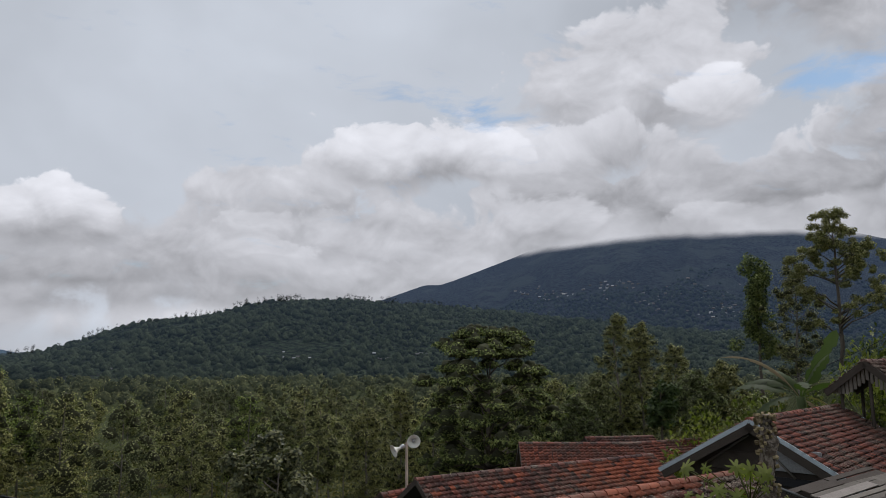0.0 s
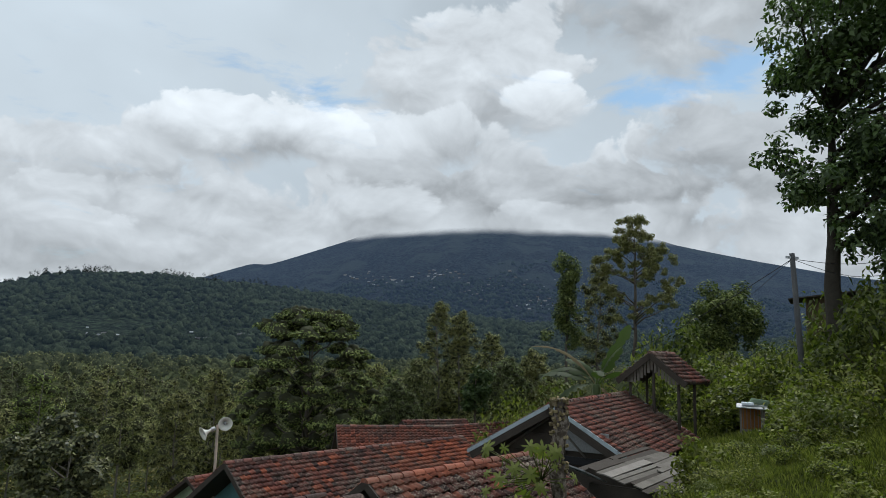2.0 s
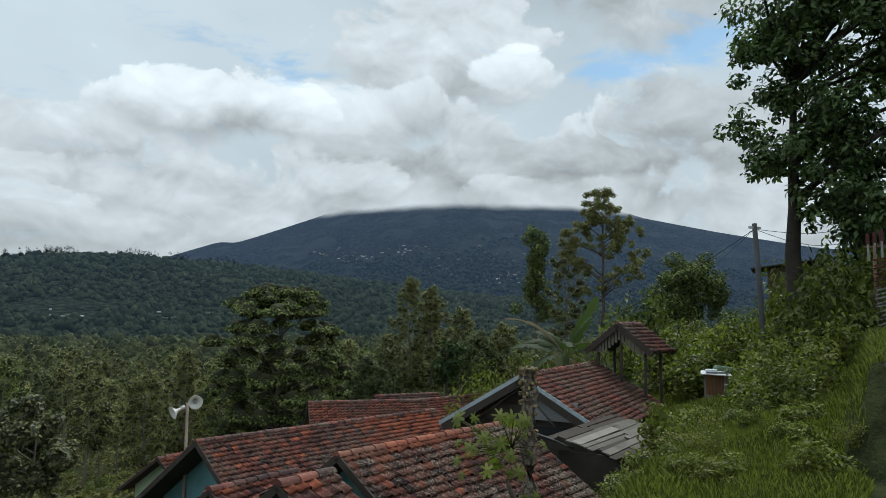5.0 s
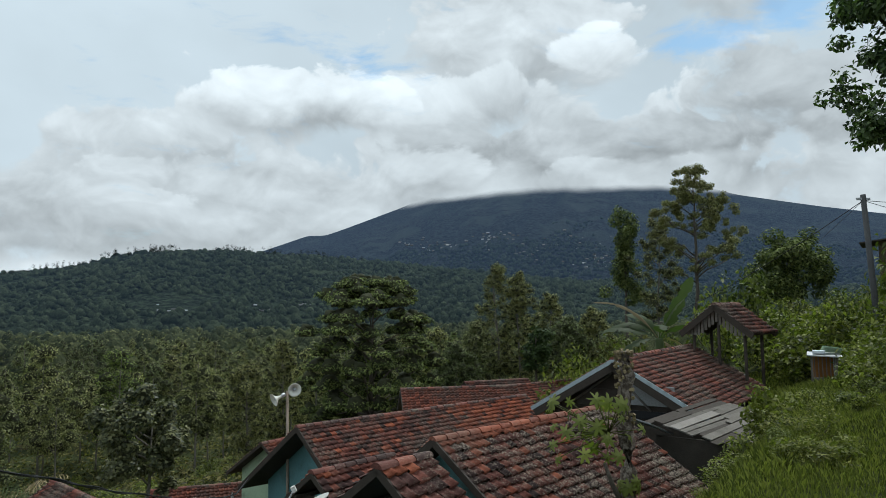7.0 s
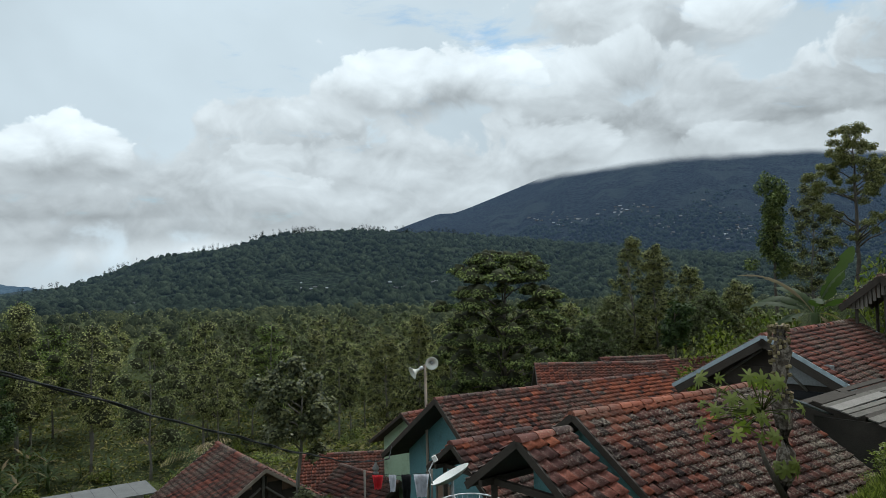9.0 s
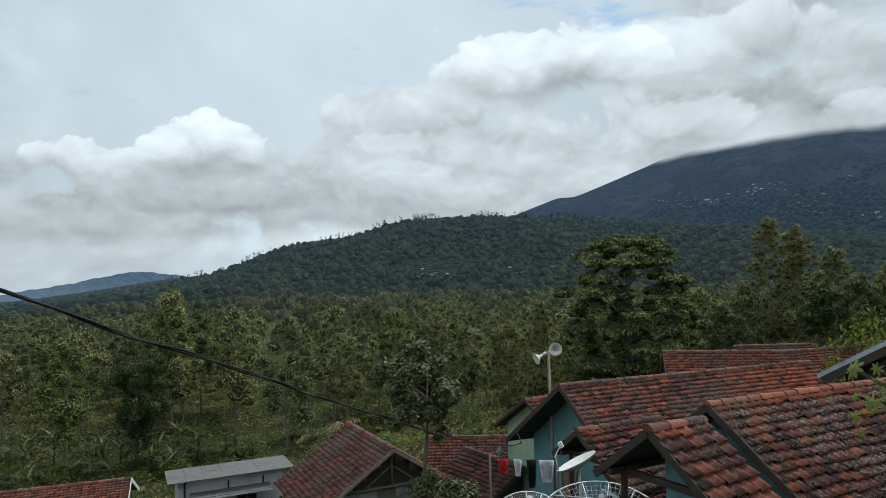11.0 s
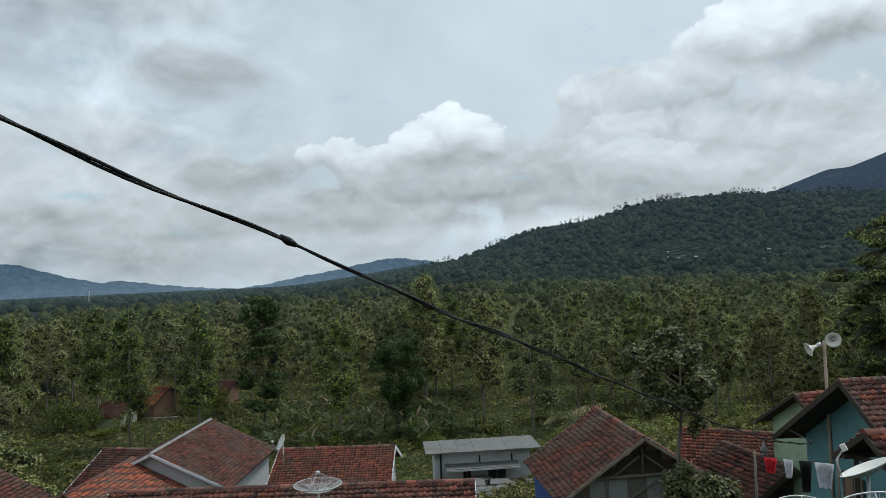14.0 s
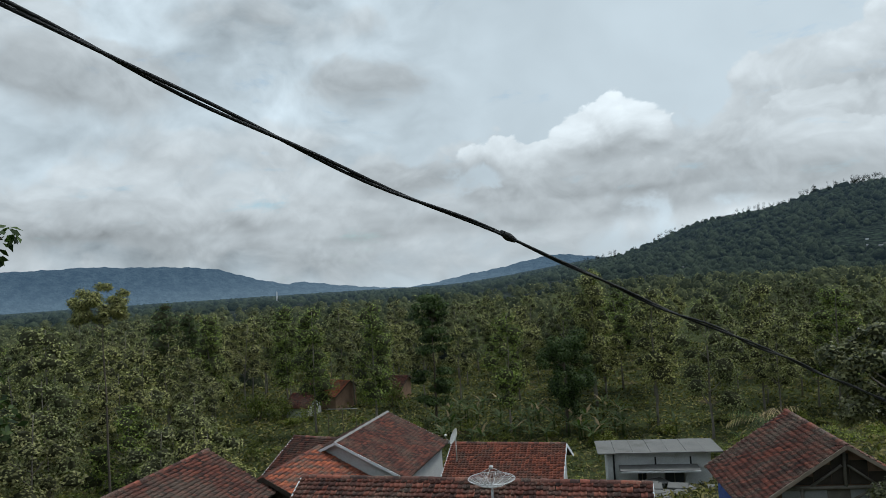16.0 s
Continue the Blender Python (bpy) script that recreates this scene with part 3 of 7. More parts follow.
def lay_tiles(parent, origin, along, down, length, slope, single=0, mat="tiles", single_mat="tile", fresh=None, seed=1, keep=None, size=1.0):
    """Covers a slope with tiles. origin: ridge start on the slope, in the parent's frame; along and down: unit vectors.
    single: how many tiles, from the viewer's side, are objects of their own. fresh(u, v): where younger tiles lie. keep(u, v): where there are tiles."""
    rng = np.random.default_rng(seed)
    o, u, d = Vector(origin), Vector(along), Vector(down)
    nrm = u.cross(d)
    if nrm.z < 0:
        nrm = -nrm
    cw, rh = TILE_W * size, TILE_H * size
    nc, nr = max(1, round(length / cw)), max(1, round(slope / rh))
    cw, rh = length / nc, slope / nr
    spots = []
    for r in range(nr):
        wob = rng.normal(0, 0.012, 3)
        for c in range(nc):
            uu, vv = (c + 0.5) * cw, (r + 1) * rh
            if keep is None or keep(uu, vv):
                spots.append((uu, vv, rng.normal(0, 0.010) + wob[0], rng.normal(0, 0.013), rng.normal(0, 0.04), rng.normal(0, 0.04)))
    mid = [(o + u * s[0] + d * s[1]) for s in spots]
    order = sorted(range(len(spots)), key=lambda i: (parent.matrix_world.translation + mid[i]).xy.length) if single else range(len(spots))
    chosen = set(list(order)[:single])
    flip = 1.0 if u.cross(-d).dot(nrm) > 0 else -1.0
    batches = {}
    for i, (uu, vv, a, b, yaw, tip) in enumerate(spots):
        m = Matrix((u * flip, -d, nrm)).transposed().to_4x4()
        m = Matrix.Translation(mid[i] + u * a + d * b) @ m @ pose(0, 0, 0, math.degrees(tip), 0, math.degrees(yaw)) @ Matrix.Diagonal((0.93 * cw / TILE_W, rh / TILE_H, size, 1))
        young = fresh is not None and fresh(uu, vv)
        if i in chosen:
            t = new("tile", tile_mesh(M["tile_fresh" if young else single_mat]))
            t.parent = parent
            t.matrix_basis = m
        else:
            batches.setdefault("tiles_fresh" if young else mat, []).append(np.array(m))
    for key, ms in batches.items():
        ms = np.array(ms)
        V = np.einsum("nij,kj->nki", ms[:, :3, :3], TV) + ms[:, None, :3, 3]
        F = TF[None] + (np.arange(len(ms)) * len(TV))[:, None, None]
        ob = obj("tiles", mesh_of("tiles", V.reshape(-1, 3), F.reshape(-1, 4), True), M[key], parent)
        tagged(ob, kind="stuff")


def gable_roof(parent, L, wl, wr, pitch_l, pitch_r, h, mats, single=0, fresh=None, seed=1, slopes="lr", over=0.0, barge="dark_wood", barge_w=0.16, caps="tile", size=1.0, keep_r=None, barge_ends=2):
    """A gable roof under parent, whose frame has its origin at the ridge's start. h: heading of the ridge in degrees. Returns the roof part."""
    a = radians(h)
    u = Vector((math.cos(a), math.sin(a), 0))
    v = Vector((-math.sin(a), math.cos(a), 0))
    bm = bmesh.new()
    ends = {}
    for side, wdt, pit in (("l", wl, pitch_l), ("r", wr, pitch_r)):
        s = 1 if side == "l" else -1
        d = (v * s * math.cos(radians(pit)) - Vector((0, 0, math.sin(radians(pit))))).normalized()
        n = Vector((0, 0, math.cos(radians(pit)))) + v * s * math.sin(radians(pit))
        length = wdt / math.cos(radians(pit))
        ends[side] = (d, n, length)
        quad = [Vector((0, 0, 0)), u * L, u * L + d * length, d * length]
        top = [bm.verts.new(q - n * 0.01) for q in quad]
        bot = [bm.verts.new(q - n * 0.06) for q in quad]
        bm.faces.new(top)
        bm.faces.new(bot[::-1])
        for i in range(4):
            bm.faces.new((top[i], bot[i], bot[(i + 1) % 4], top[(i + 1) % 4]))
    bmesh.ops.recalc_face_normals(bm, faces=bm.faces)
    roof = part("roof", bm, M["under"], parent, "weathered clay-tile roof")
    for side in slopes:
        d, n, length = ends[side]
        if side == "l":
            lay_tiles(roof, (0, 0, 0), u, d, L, length, 0, mats[0], mats[1], fresh, seed + 7, size=size)
        else:
            lay_tiles(roof, (0, 0, 0), u, d, L, length, single, mats[0], mats[1], fresh, seed, keep_r, size=size)
    if barge:
        for e0 in (0, L)[:barge_ends]:
            for side in "lr":
                d, n, length = ends[side]
                m = Matrix((d, u, n)).transposed().to_4x4()
                m.translation = u * e0
                part("bargeboard", box((0.0, -0.02, -barge_w), (length + 0.05, 0.02, 0.05), m), M[barge], roof)
                if barge == "blue_grey":
                    part("verge_beam", box((0.0, -0.035, -0.26), (length, 0.035, -barge_w - 0.004), m), M["dark_wood"], roof)
    if caps:
        rng = random.Random(seed)
        n_caps = max(2, round(L / (0.34 * size)))
        for i in range(n_caps):
            bmc = bmesh.new()
            x0, x1 = L * i / n_caps - 0.02, L * (i + 1) / n_caps
            rad = (0.11 + rng.uniform(-0.01, 0.01)) * size
            cols = []
            for x, rr in ((x0, rad * 1.12), (x1, rad * 0.92)):
                cols.append([bmc.verts.new(u * x + v * (math.cos(t) * rr) + Vector((0, 0, math.sin(t) * rr * 0.8 + 0.015))) for t in (math.pi * j / 6 for j in range(7))])
            for j in range(6):
                bmc.faces.new((cols[0][j], cols[0][j + 1], cols[1][j + 1], cols[1][j])).smooth = True
            bmc.faces.new(cols[0])
            part("ridge_tile", bmc, M[caps], roof)
    return roof, u, v, ends


def walls(parent, L, wl, wr, pitch_l, pitch_r, h, floor_z, mat, inset_end=0.45, inset_side=0.4, thick=0.12, name="wall", inset_far=None):
    """House walls with both gables under the roof. The front gable is at the ridge's start."""
    a = radians(h)
    u = Vector((math.cos(a), math.sin(a), 0))
    v = Vector((-math.sin(a), math.cos(a), 0))
    bl, br = wl - inset_side, wr - inset_side
    zl, zr = -bl * math.tan(radians(pitch_l)) - 0.08, -br * math.tan(radians(pitch_r)) - 0.08
    x0, x1 = inset_end, L - (inset_far if inset_far is not None else inset_end)

    def slab(pts, nrm):
        bm = bmesh.new()
        f = [bm.verts.new(p) for p in pts]
        b = [bm.verts.new(Vector(p) - nrm * thick) for p in pts]
        bm.faces.new(f)
        bm.faces.new(b[::-1])
        for i in range(len(f)):
            j = (i + 1) % len(f)
            bm.faces.new((f[i], b[i], b[j], f[j]))
        bmesh.ops.recalc_face_normals(bm, faces=bm.faces)
        return bm

    made = []
    for x, s in ((x0, -1), (x1, 1)):
        pts = [u * x + v * bl + Vector((0, 0, floor_z)), u * x - v * br + Vector((0, 0, floor_z)), u * x - v * br + Vector((0, 0, zr)), u * x + Vector((0, 0, -0.08)), u * x + v * bl + Vector((0, 0, zl))]
        made.append(part(name, slab(pts, u * s), M[mat], parent))
    for b, z, s in ((bl, zl, 1), (-br, zr, -1)):
        t = thick + 0.003
        pts = [u * (x0 + t) + v * b + Vector((0, 0, floor_z)), u * (x1 - t) + v * b + Vector((0, 0, floor_z)), u * (x1 - t) + v * b + Vector((0, 0, z)), u * (x0 + t) + v * b + Vector((0, 0, z))]
        made.append(part(name, slab(pts, v * s), M[mat], parent))
    return made, u, v


def gable_house(label, S, h, L, wl, wr, pitch, wall_mat, mats=("tiles", "tile"), pitch_r=None, floor=None, **kw):
    """A house: S is the ridge's start in the world, h the ridge's heading."""
    pr = pitch_r or pitch
    a = radians(h)
    cx, cy = S[0] + math.cos(a) * L / 2, S[1] + math.sin(a) * L / 2
    gz = floor if floor is not None else float(ground_z(cx, cy)) - 0.6
    house = thing("house", (S[0], S[1], gz), label, "house", "houses of the hamlet")
    bpy.context.view_layer.update()
    wall_kw = {k: kw.pop(k) for k in ("inset_end", "inset_side", "inset_far") if k in kw}
    dz = S[2] - gz
    roof, u, v, ends = gable_roof(house, L, wl, wr, pitch, pr, h, mats, **kw)
    roof.location = (0, 0, dz)
    made, u, v = walls(house, L, wl, wr, pitch, pr, h, -dz, wall_mat, **wall_kw)
    for o in made:
        o.location = (0, 0, dz)
    return house, roof, u, v, dz


# the hamlet on its terrace: the roofs nearest the bank first
def fresh_a(u, v):
    return (u > 5.5 and v < 2.8 and math.sin(u * 7 + v * 11) > -0.75) or math.sin(u * 3.1 + v * 9.7) > 0.93


def fresh_b(u, v):
    return (v < 0.25 and u < 3.4) or (u < 0.8 and 0.3 < v < 0.9 and math.sin(u * 9 + v * 5) > 0.5) or math.sin(u * 5.3 + v * 7.7) > 0.985


house_b, roof_b, ub, vb, dzb = gable_house("house with a sooty clay-tile roof and pale teal walls", (1.79, 11.36, 7.83), 34.5, 5.2, 2.0, 3.4, 35, "teal", ("tiles_dark", "tile_dark"), pitch_r=33, single=300, fresh=fresh_b, seed=3, size=0.8, caps="tile_fresh", inset_end=0.5, barge_w=0.07)
house_a, roof_a, ua, va, dza = gable_house("long teal house with a weathered clay-tile roof", (-0.76, 19.96, 6.72), 31.5, 9.47, 3.65, 4.22, 32, "teal", pitch_r=33, single=300, fresh=fresh_a, seed=5, size=0.8, inset_end=0.8, barge_w=0.10)
house_c, roof_c, uc, vc, dzc = gable_house("wooden house with a brown tile roof and blue-grey bargeboards", (7.96, 18.38, 8.47), 45.0, 7.75, 2.56, 2.56, 30, "dark_wood", single=300, seed=9, size=0.85, barge="blue_grey", barge_w=0.055, inset_end=0.55)
house_d, *_ = gable_house("house with a red clay-tile roof among trees", (3.59, 33.61, 6.07), -2.0, 5.72, 2.86, 3.38, 28, "plaster", ("tiles_plain", "tile"), seed=11, barge_w=0.1)
gable_house("house with a red tile roof behind the others", (7.67, 37.18, 5.51), 24.0, 7.80, 2.86, 3.12, 28, "plaster", ("tiles_plain", "tile"), seed=12)
gable_house("small house with a grey weathered roof", (9.1, 45.5, 5.0), 10.0, 4.68, 2.60, 2.86, 25, "wood", ("tiles_sooty", "tile"), seed=13)
gable_house("pale green house with a tile roof and white verge", (-2.5, 28.66, 4.7), 42.0, 6.00, 2.28, 2.52, 32, "green_wall", ("tiles_plain", "tile"), seed=14, barge="dark_wood", barge_w=0.05)
house_e, roof_e, ue, ve, dze = gable_house("wooden house with a dark brown tile roof", (-11.27, 31.84, 2.99), -53.0, 5.98, 2.86, 3.58, 33, "brick_wall", ("tiles", "tile"), seed=15, barge="pale_wood", barge_w=0.08)
gable_house("house with a red-brown tile roof beside a fruit tree", (-8.25, 35.38, 1.5), 8.0, 5.75, 2.75, 3.75, 30, "plaster", ("tiles_plain", "tile"), seed=16)
house_l, roof_l, ul, vl, dzl = gable_house("low house with a dark red tile roof", (-5.61, 31.96, 1.87), -45.0, 4.15, 2.68, 3.17, 32, "dark_wood", ("tiles_sooty", "tile"), seed=17)
house_h1, *_ = gable_house("long house with a dark tile roof and white verge boards", (-23.1, 14.62, 2.53), 29.7, 12.84, 4.13, 4.64, 28, "plaster", ("tiles", "tile"), seed=18, barge="white_paint")
house_h2, *_ = gable_house("house with a dark red tile roof and white verge boards", (-31.95, 31.77, -1.08), 29.7, 7.34, 4.08, 4.62, 23, "plaster", ("tiles_plain", "tile"), seed=19, barge="white_paint")
gable_house("house with a brown tile roof and thin white verge", (-38.16, 31.71, 0.31), -62.0, 8.58, 4.42, 3.64, 25, "plaster", ("tiles_sooty", "tile"), seed=20, barge="white_paint", barge_w=0.1, caps="faded_white")
gable_house("low annex with reddish tiles", (-35.75, 24.18, -0.08), -62.0, 6.50, 3.38, 3.12, 26, "dark_wood", ("tiles", "tile"), fresh=lambda u, v: math.sin(u * 5 + v * 8) > -0.2, seed=21)
gable_house("annex with dark tiles and a white verge board", (-43.16, 27.17, -1.05), 20.0, 6.24, 3.12, 4.16, 25, "plaster", ("tiles_sooty", "tile"), seed=22, barge="white_paint", barge_w=0.12)
gable_house("house with a moss-edged brown tile roof", (-35.48, 16.9, 1.34), -59.0, 8.32, 3.90, 3.90, 29, "dark_wood", ("tiles_sooty", "tile"), seed=23)


# ---------------- vegetation ----------------
def quick_mesh(name, V, F, mat, smooth_it=False):
    """A mesh of quads (or triangles) from arrays."""
    me = bpy.data.meshes.new(name)
    V, F = np.asarray(V, np.float32), np.asarray(F, np.int32)
    k = F.shape[1]
    me.vertices.add(len(V))
    me.vertices.foreach_set("co", V.ravel())
    me.loops.add(F.size)
    me.loops.foreach_set("vertex_index", F.ravel())
    me.polygons.add(len(F))
    me.polygons.foreach_set("loop_start", np.arange(0, F.size, k, dtype=np.int32))
    if smooth_it:
        me.polygons.foreach_set("use_smooth", np.ones(len(F), bool))
    me.update(calc_edges=True)
    me.materials.append(mat)
    return me


def leaves(rng, P, size, aspect=0.45, up=0.5, hang=0.0, out=None):
    """One pointed, slightly folded leaf at each point. up: how much the leaves lie flat; hang: how much their tips droop."""
    n = len(P)
    nrm = rng.normal(size=(n, 3))
    nrm[:, 2] = np.abs(nrm[:, 2]) + up * 2
    if out is not None:
        nrm += out * 0.9
    nrm /= np.linalg.norm(nrm, axis=1)[:, None]
    d = rng.normal(size=(n, 3))
    d[:, 2] -= hang * 2
    d -= nrm * (d * nrm).sum(1)[:, None]
    d /= np.linalg.norm(d, axis=1)[:, None]
    s = np.cross(nrm, d)
    L = (size * rng.uniform(0.65, 1.3, n))[:, None]
    W = L * aspect
    a, b = P - d * L * 0.5, P + d * L * 0.5 - nrm * L * 0.08
    c, e = P + s * W * 0.5 + nrm * L * 0.06 - d * L * 0.05, P - s * W * 0.5 + nrm * L * 0.06 - d * L * 0.05
    V = np.stack([a, c, b, e], 1).reshape(-1, 3)
    return V, np.arange(4 * n).reshape(n, 4)


def in_blobs(rng, blobs, n, shell=0.55):
    """Points spread through the outer part of ellipsoids, more of them in the larger ones. Returns points and outward directions."""
    B = np.array(blobs, float)
    wgt = (B[:, 3] * B[:, 4] * B[:, 5]) ** 0.75
    k = rng.choice(len(B), n, p=wgt / wgt.sum())
    d = rng.normal(size=(n, 3))
    d /= np.linalg.norm(d, axis=1)[:, None]
    r = rng.uniform(shell ** 2, 1.0, n) ** 0.5 * rng.uniform(0.8, 1.1, n)
    return B[k, :3] + d * r[:, None] * B[k, 3:], d


def lumpy_crowns(r, P, R, tall, sides=6, tiers=3):
    """Low uneven domes, one a tree: jittered rings that close in a ragged top."""
    n = len(P)
    ang = 2 * math.pi * (np.arange(sides)[None, None, :] / sides + 0.5 / sides * (np.arange(tiers)[None, :, None] % 2)) + r.uniform(0, 6.28, (n, 1, 1))
    lift_ = np.linspace(-0.55, 0.86, tiers)
    ring = np.sqrt(1 - lift_ ** 2)[None, :, None] * r.uniform(0.68, 1.2, (n, tiers, sides))
    zz = lift_[None, :, None] * tall + r.normal(0, 0.10, (n, tiers, sides))
    V = np.stack([np.cos(ang) * ring, np.sin(ang) * ring, zz], -1) * R[:, None, None, None] + P[:, None, None, :]
    tip = P + np.stack([r.normal(0, 0.12, n), r.normal(0, 0.12, n), tall * r.uniform(0.95, 1.25, n)], 1) * R[:, None]
    V = np.concatenate([V.reshape(n, -1, 3), tip[:, None]], 1)
    f = []
    for t in range(tiers - 1):
        for k in range(sides):
            a, b = t * sides + k, t * sides + (k + 1) % sides
            f += [(a, b, a + sides), (b, b + sides, a + sides)]
    f += [((tiers - 1) * sides + k, (tiers - 1) * sides + (k + 1) % sides, tiers * sides) for k in range(sides)]
    F = np.array(f)[None] + (np.arange(n) * (tiers * sides + 1))[:, None, None]
    return V.reshape(-1, 3), F.reshape(-1, 3)


def sprays(rng, P, size, aspect, up, hang, out):
    """Like leaves(), but each one is a single pointed blade, for trees that stand far off."""
    V, F = leaves(rng, P, size, aspect, up, hang, out)
    V = V.reshape(-1, 4, 3)
    V = np.stack([V[:, 1], V[:, 2], V[:, 3]], 1)
    return V.reshape(-1, 3), np.arange(V.shape[0] * 3).reshape(-1, 3)


def limb(bm, a, b, r0, r1, rng, bend=0.12, sides=6):
    a, b = np.array(a, float), np.array(b, float)
    L = np.linalg.norm(b - a)
    pts, rad = [], []
    for i in range(5):
        t = i / 4
        off = rng.normal(0, bend * L * 0.3, 3) * math.sin(math.pi * t)
        pts.append(tuple(a + (b - a) * t + off + np.array([0, 0, bend * L * math.sin(math.pi * t) * 0.3])))
        rad.append(r0 + (r1 - r0) * t)
    add_tube(bm, pts, rad, sides)


def make_tree(name, label, at, height, trunk_r, blobs, n_leaves, leaf, leaf_mat, bark="bark", lean=(0, 0), aspect=0.45, up=0.5, hang=0.0, seed=1, limbs=12, category="tree", group="", trunk_top=0.8, shell=0.5, twigs_or_core=0, blade=None, core=0.0):
    """A tree standing at `at`: a tapered trunk with limbs to its leaf masses, and a crown of single leaves. blobs are in the tree's own frame."""
    rng = np.random.default_rng(seed)
    tree = thing(name, at, label, category, group)
    bm = bmesh.new()
    top = height * trunk_top
    pts = [(lean[0] * t * t + rng.normal(0, 0.012) * height * (t > 0) * (t < 1) * 0.4, lean[1] * t * t, -0.4 + (top + 0.4) * t) for t in np.linspace(0, 1, 8)]
    add_tube(bm, pts, [trunk_r * (1.25 if i == 0 else 1.0 - 0.8 * i / 7) for i in range(8)], 9)
    order = sorted(range(len(blobs)), key=lambda i: -blobs[i][3])[:limbs]
    for i in order:
        c = np.array(blobs[i][:3], float)
        reach = math.hypot(c[0], c[1])
        z0 = min(max(c[2] - 0.55 * reach - 0.3 * blobs[i][5], 0.25 * top), top * 0.97)
        t = (z0 + 0.4) / (top + 0.4)
        start = (lean[0] * t * t, lean[1] * t * t, z0)
        limb(bm, start, c, trunk_r * (0.5 - 0.3 * t), trunk_r * 0.08, rng)
        for _ in range(twigs_or_core):
            d = rng.normal(size=3)
            d /= np.linalg.norm(d)
            limb(bm, c * 0.8 + np.array(start) * 0.2, c + d * np.array(blobs[i][3:6]) * 0.9, trunk_r * 0.1, trunk_r * 0.03, rng, 0.1, 4)
    part("trunk", bm, M[bark], tree)
    P, out = in_blobs(rng, blobs, n_leaves, shell)
    V, F = (blade or leaves)(rng, P, leaf, aspect, up, hang, out * 1.7)
    if core:   # dark domes inside each leaf mass, painting the shade within the crown
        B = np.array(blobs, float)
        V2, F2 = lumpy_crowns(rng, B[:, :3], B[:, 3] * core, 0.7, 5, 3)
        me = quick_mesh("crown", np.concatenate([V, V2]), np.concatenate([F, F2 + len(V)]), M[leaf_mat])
        me.materials.append(M["twigs_or_core"])
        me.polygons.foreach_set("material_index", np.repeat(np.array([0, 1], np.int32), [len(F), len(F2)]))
    else:
        me = quick_mesh("crown", V, F, M[leaf_mat])
    obj("crown", me, M[leaf_mat], tree)
    return tree


def crown_blobs(rng, n, cz, rx, rz, blob, flat=0.75, top_bias=0.0, hole=0.0, cx=0.0, cy=0.0):
    """Leaf masses arranged over an uneven ellipsoid."""
    out = []
    for i in range(n):
        d = rng.normal(size=3)
        d /= np.linalg.norm(d)
        d[2] += top_bias
        r = rng.uniform(0.45 + hole, 0.92)
        b = blob * rng.uniform(0.65, 1.25)
        out.append((cx + d[0] * rx * r, cy + d[1] * rx * r, cz + d[2] * rz * r, b, b, b * flat))
    return out


def slender_tree(name, label, at, height, seed, mat="plantation", n=1500, width=0.22, leaf=0.42, first=0.35, category="tree", group=""):
    """A slim plantation tree: a bare pale stem under an open, feathery, ragged crown."""
    rng = np.random.default_rng(seed)
    blobs = []
    count = 17
    for i in range(count):
        f = (i + 0.5) / count
        reach = height * width * (1 - f ** 2.4) ** 0.6 * (0.6 + 0.4 * min(1.0, f / 0.3))
        a = i * 2.4 + rng.normal(0, 0.5)
        q = rng.uniform(0.45, 1.0)
        b = height * rng.uniform(0.062, 0.098) * (1.08 - 0.3 * f)
        blobs.append((math.cos(a) * reach * q, math.sin(a) * reach * q, height * (first + (0.94 - first) * f) - 0.15 * reach * q + rng.normal(0, 0.012) * height, b * 1.15, b * 1.15, b * 0.9))
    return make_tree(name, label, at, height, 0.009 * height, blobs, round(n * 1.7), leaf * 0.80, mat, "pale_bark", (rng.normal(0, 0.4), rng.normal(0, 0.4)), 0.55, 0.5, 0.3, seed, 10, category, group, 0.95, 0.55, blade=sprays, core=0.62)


def feathery(name, label, at, height, reach, seed, mat, n, leaf, first, count, category="tree", group=""):
    """A tall tree of several steep boughs, each feathered with many small sprays."""
    rng = np.random.default_rng(seed)
    blobs = []
    for i in range(count):
        f = (i + 0.5) / count
        t = first + (0.97 - first) * f
        q = reach * math.sin(math.pi * min(0.97, 0.16 + 0.80 * f)) ** 0.75
        a = i * 2.4 + rng.normal(0, 0.5)
        k = rng.uniform(0.25, 1.05)
        b = rng.uniform(0.38, 0.62)
        blobs.append((math.cos(a) * q * k, math.sin(a) * q * k, height * t + rng.normal(0, 0.25), b, b, b * 0.95))
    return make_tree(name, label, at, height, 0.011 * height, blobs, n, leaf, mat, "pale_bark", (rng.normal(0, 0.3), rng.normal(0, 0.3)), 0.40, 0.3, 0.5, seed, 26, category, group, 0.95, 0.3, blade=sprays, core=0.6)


def polar(az, d):
    a = radians(az)
    return d * math.sin(a), d * math.cos(a)


def spot(az, d, sink=0.0):
    x, y = polar(az, d)
    return x, y, float(ground_z(x, y)) - sink


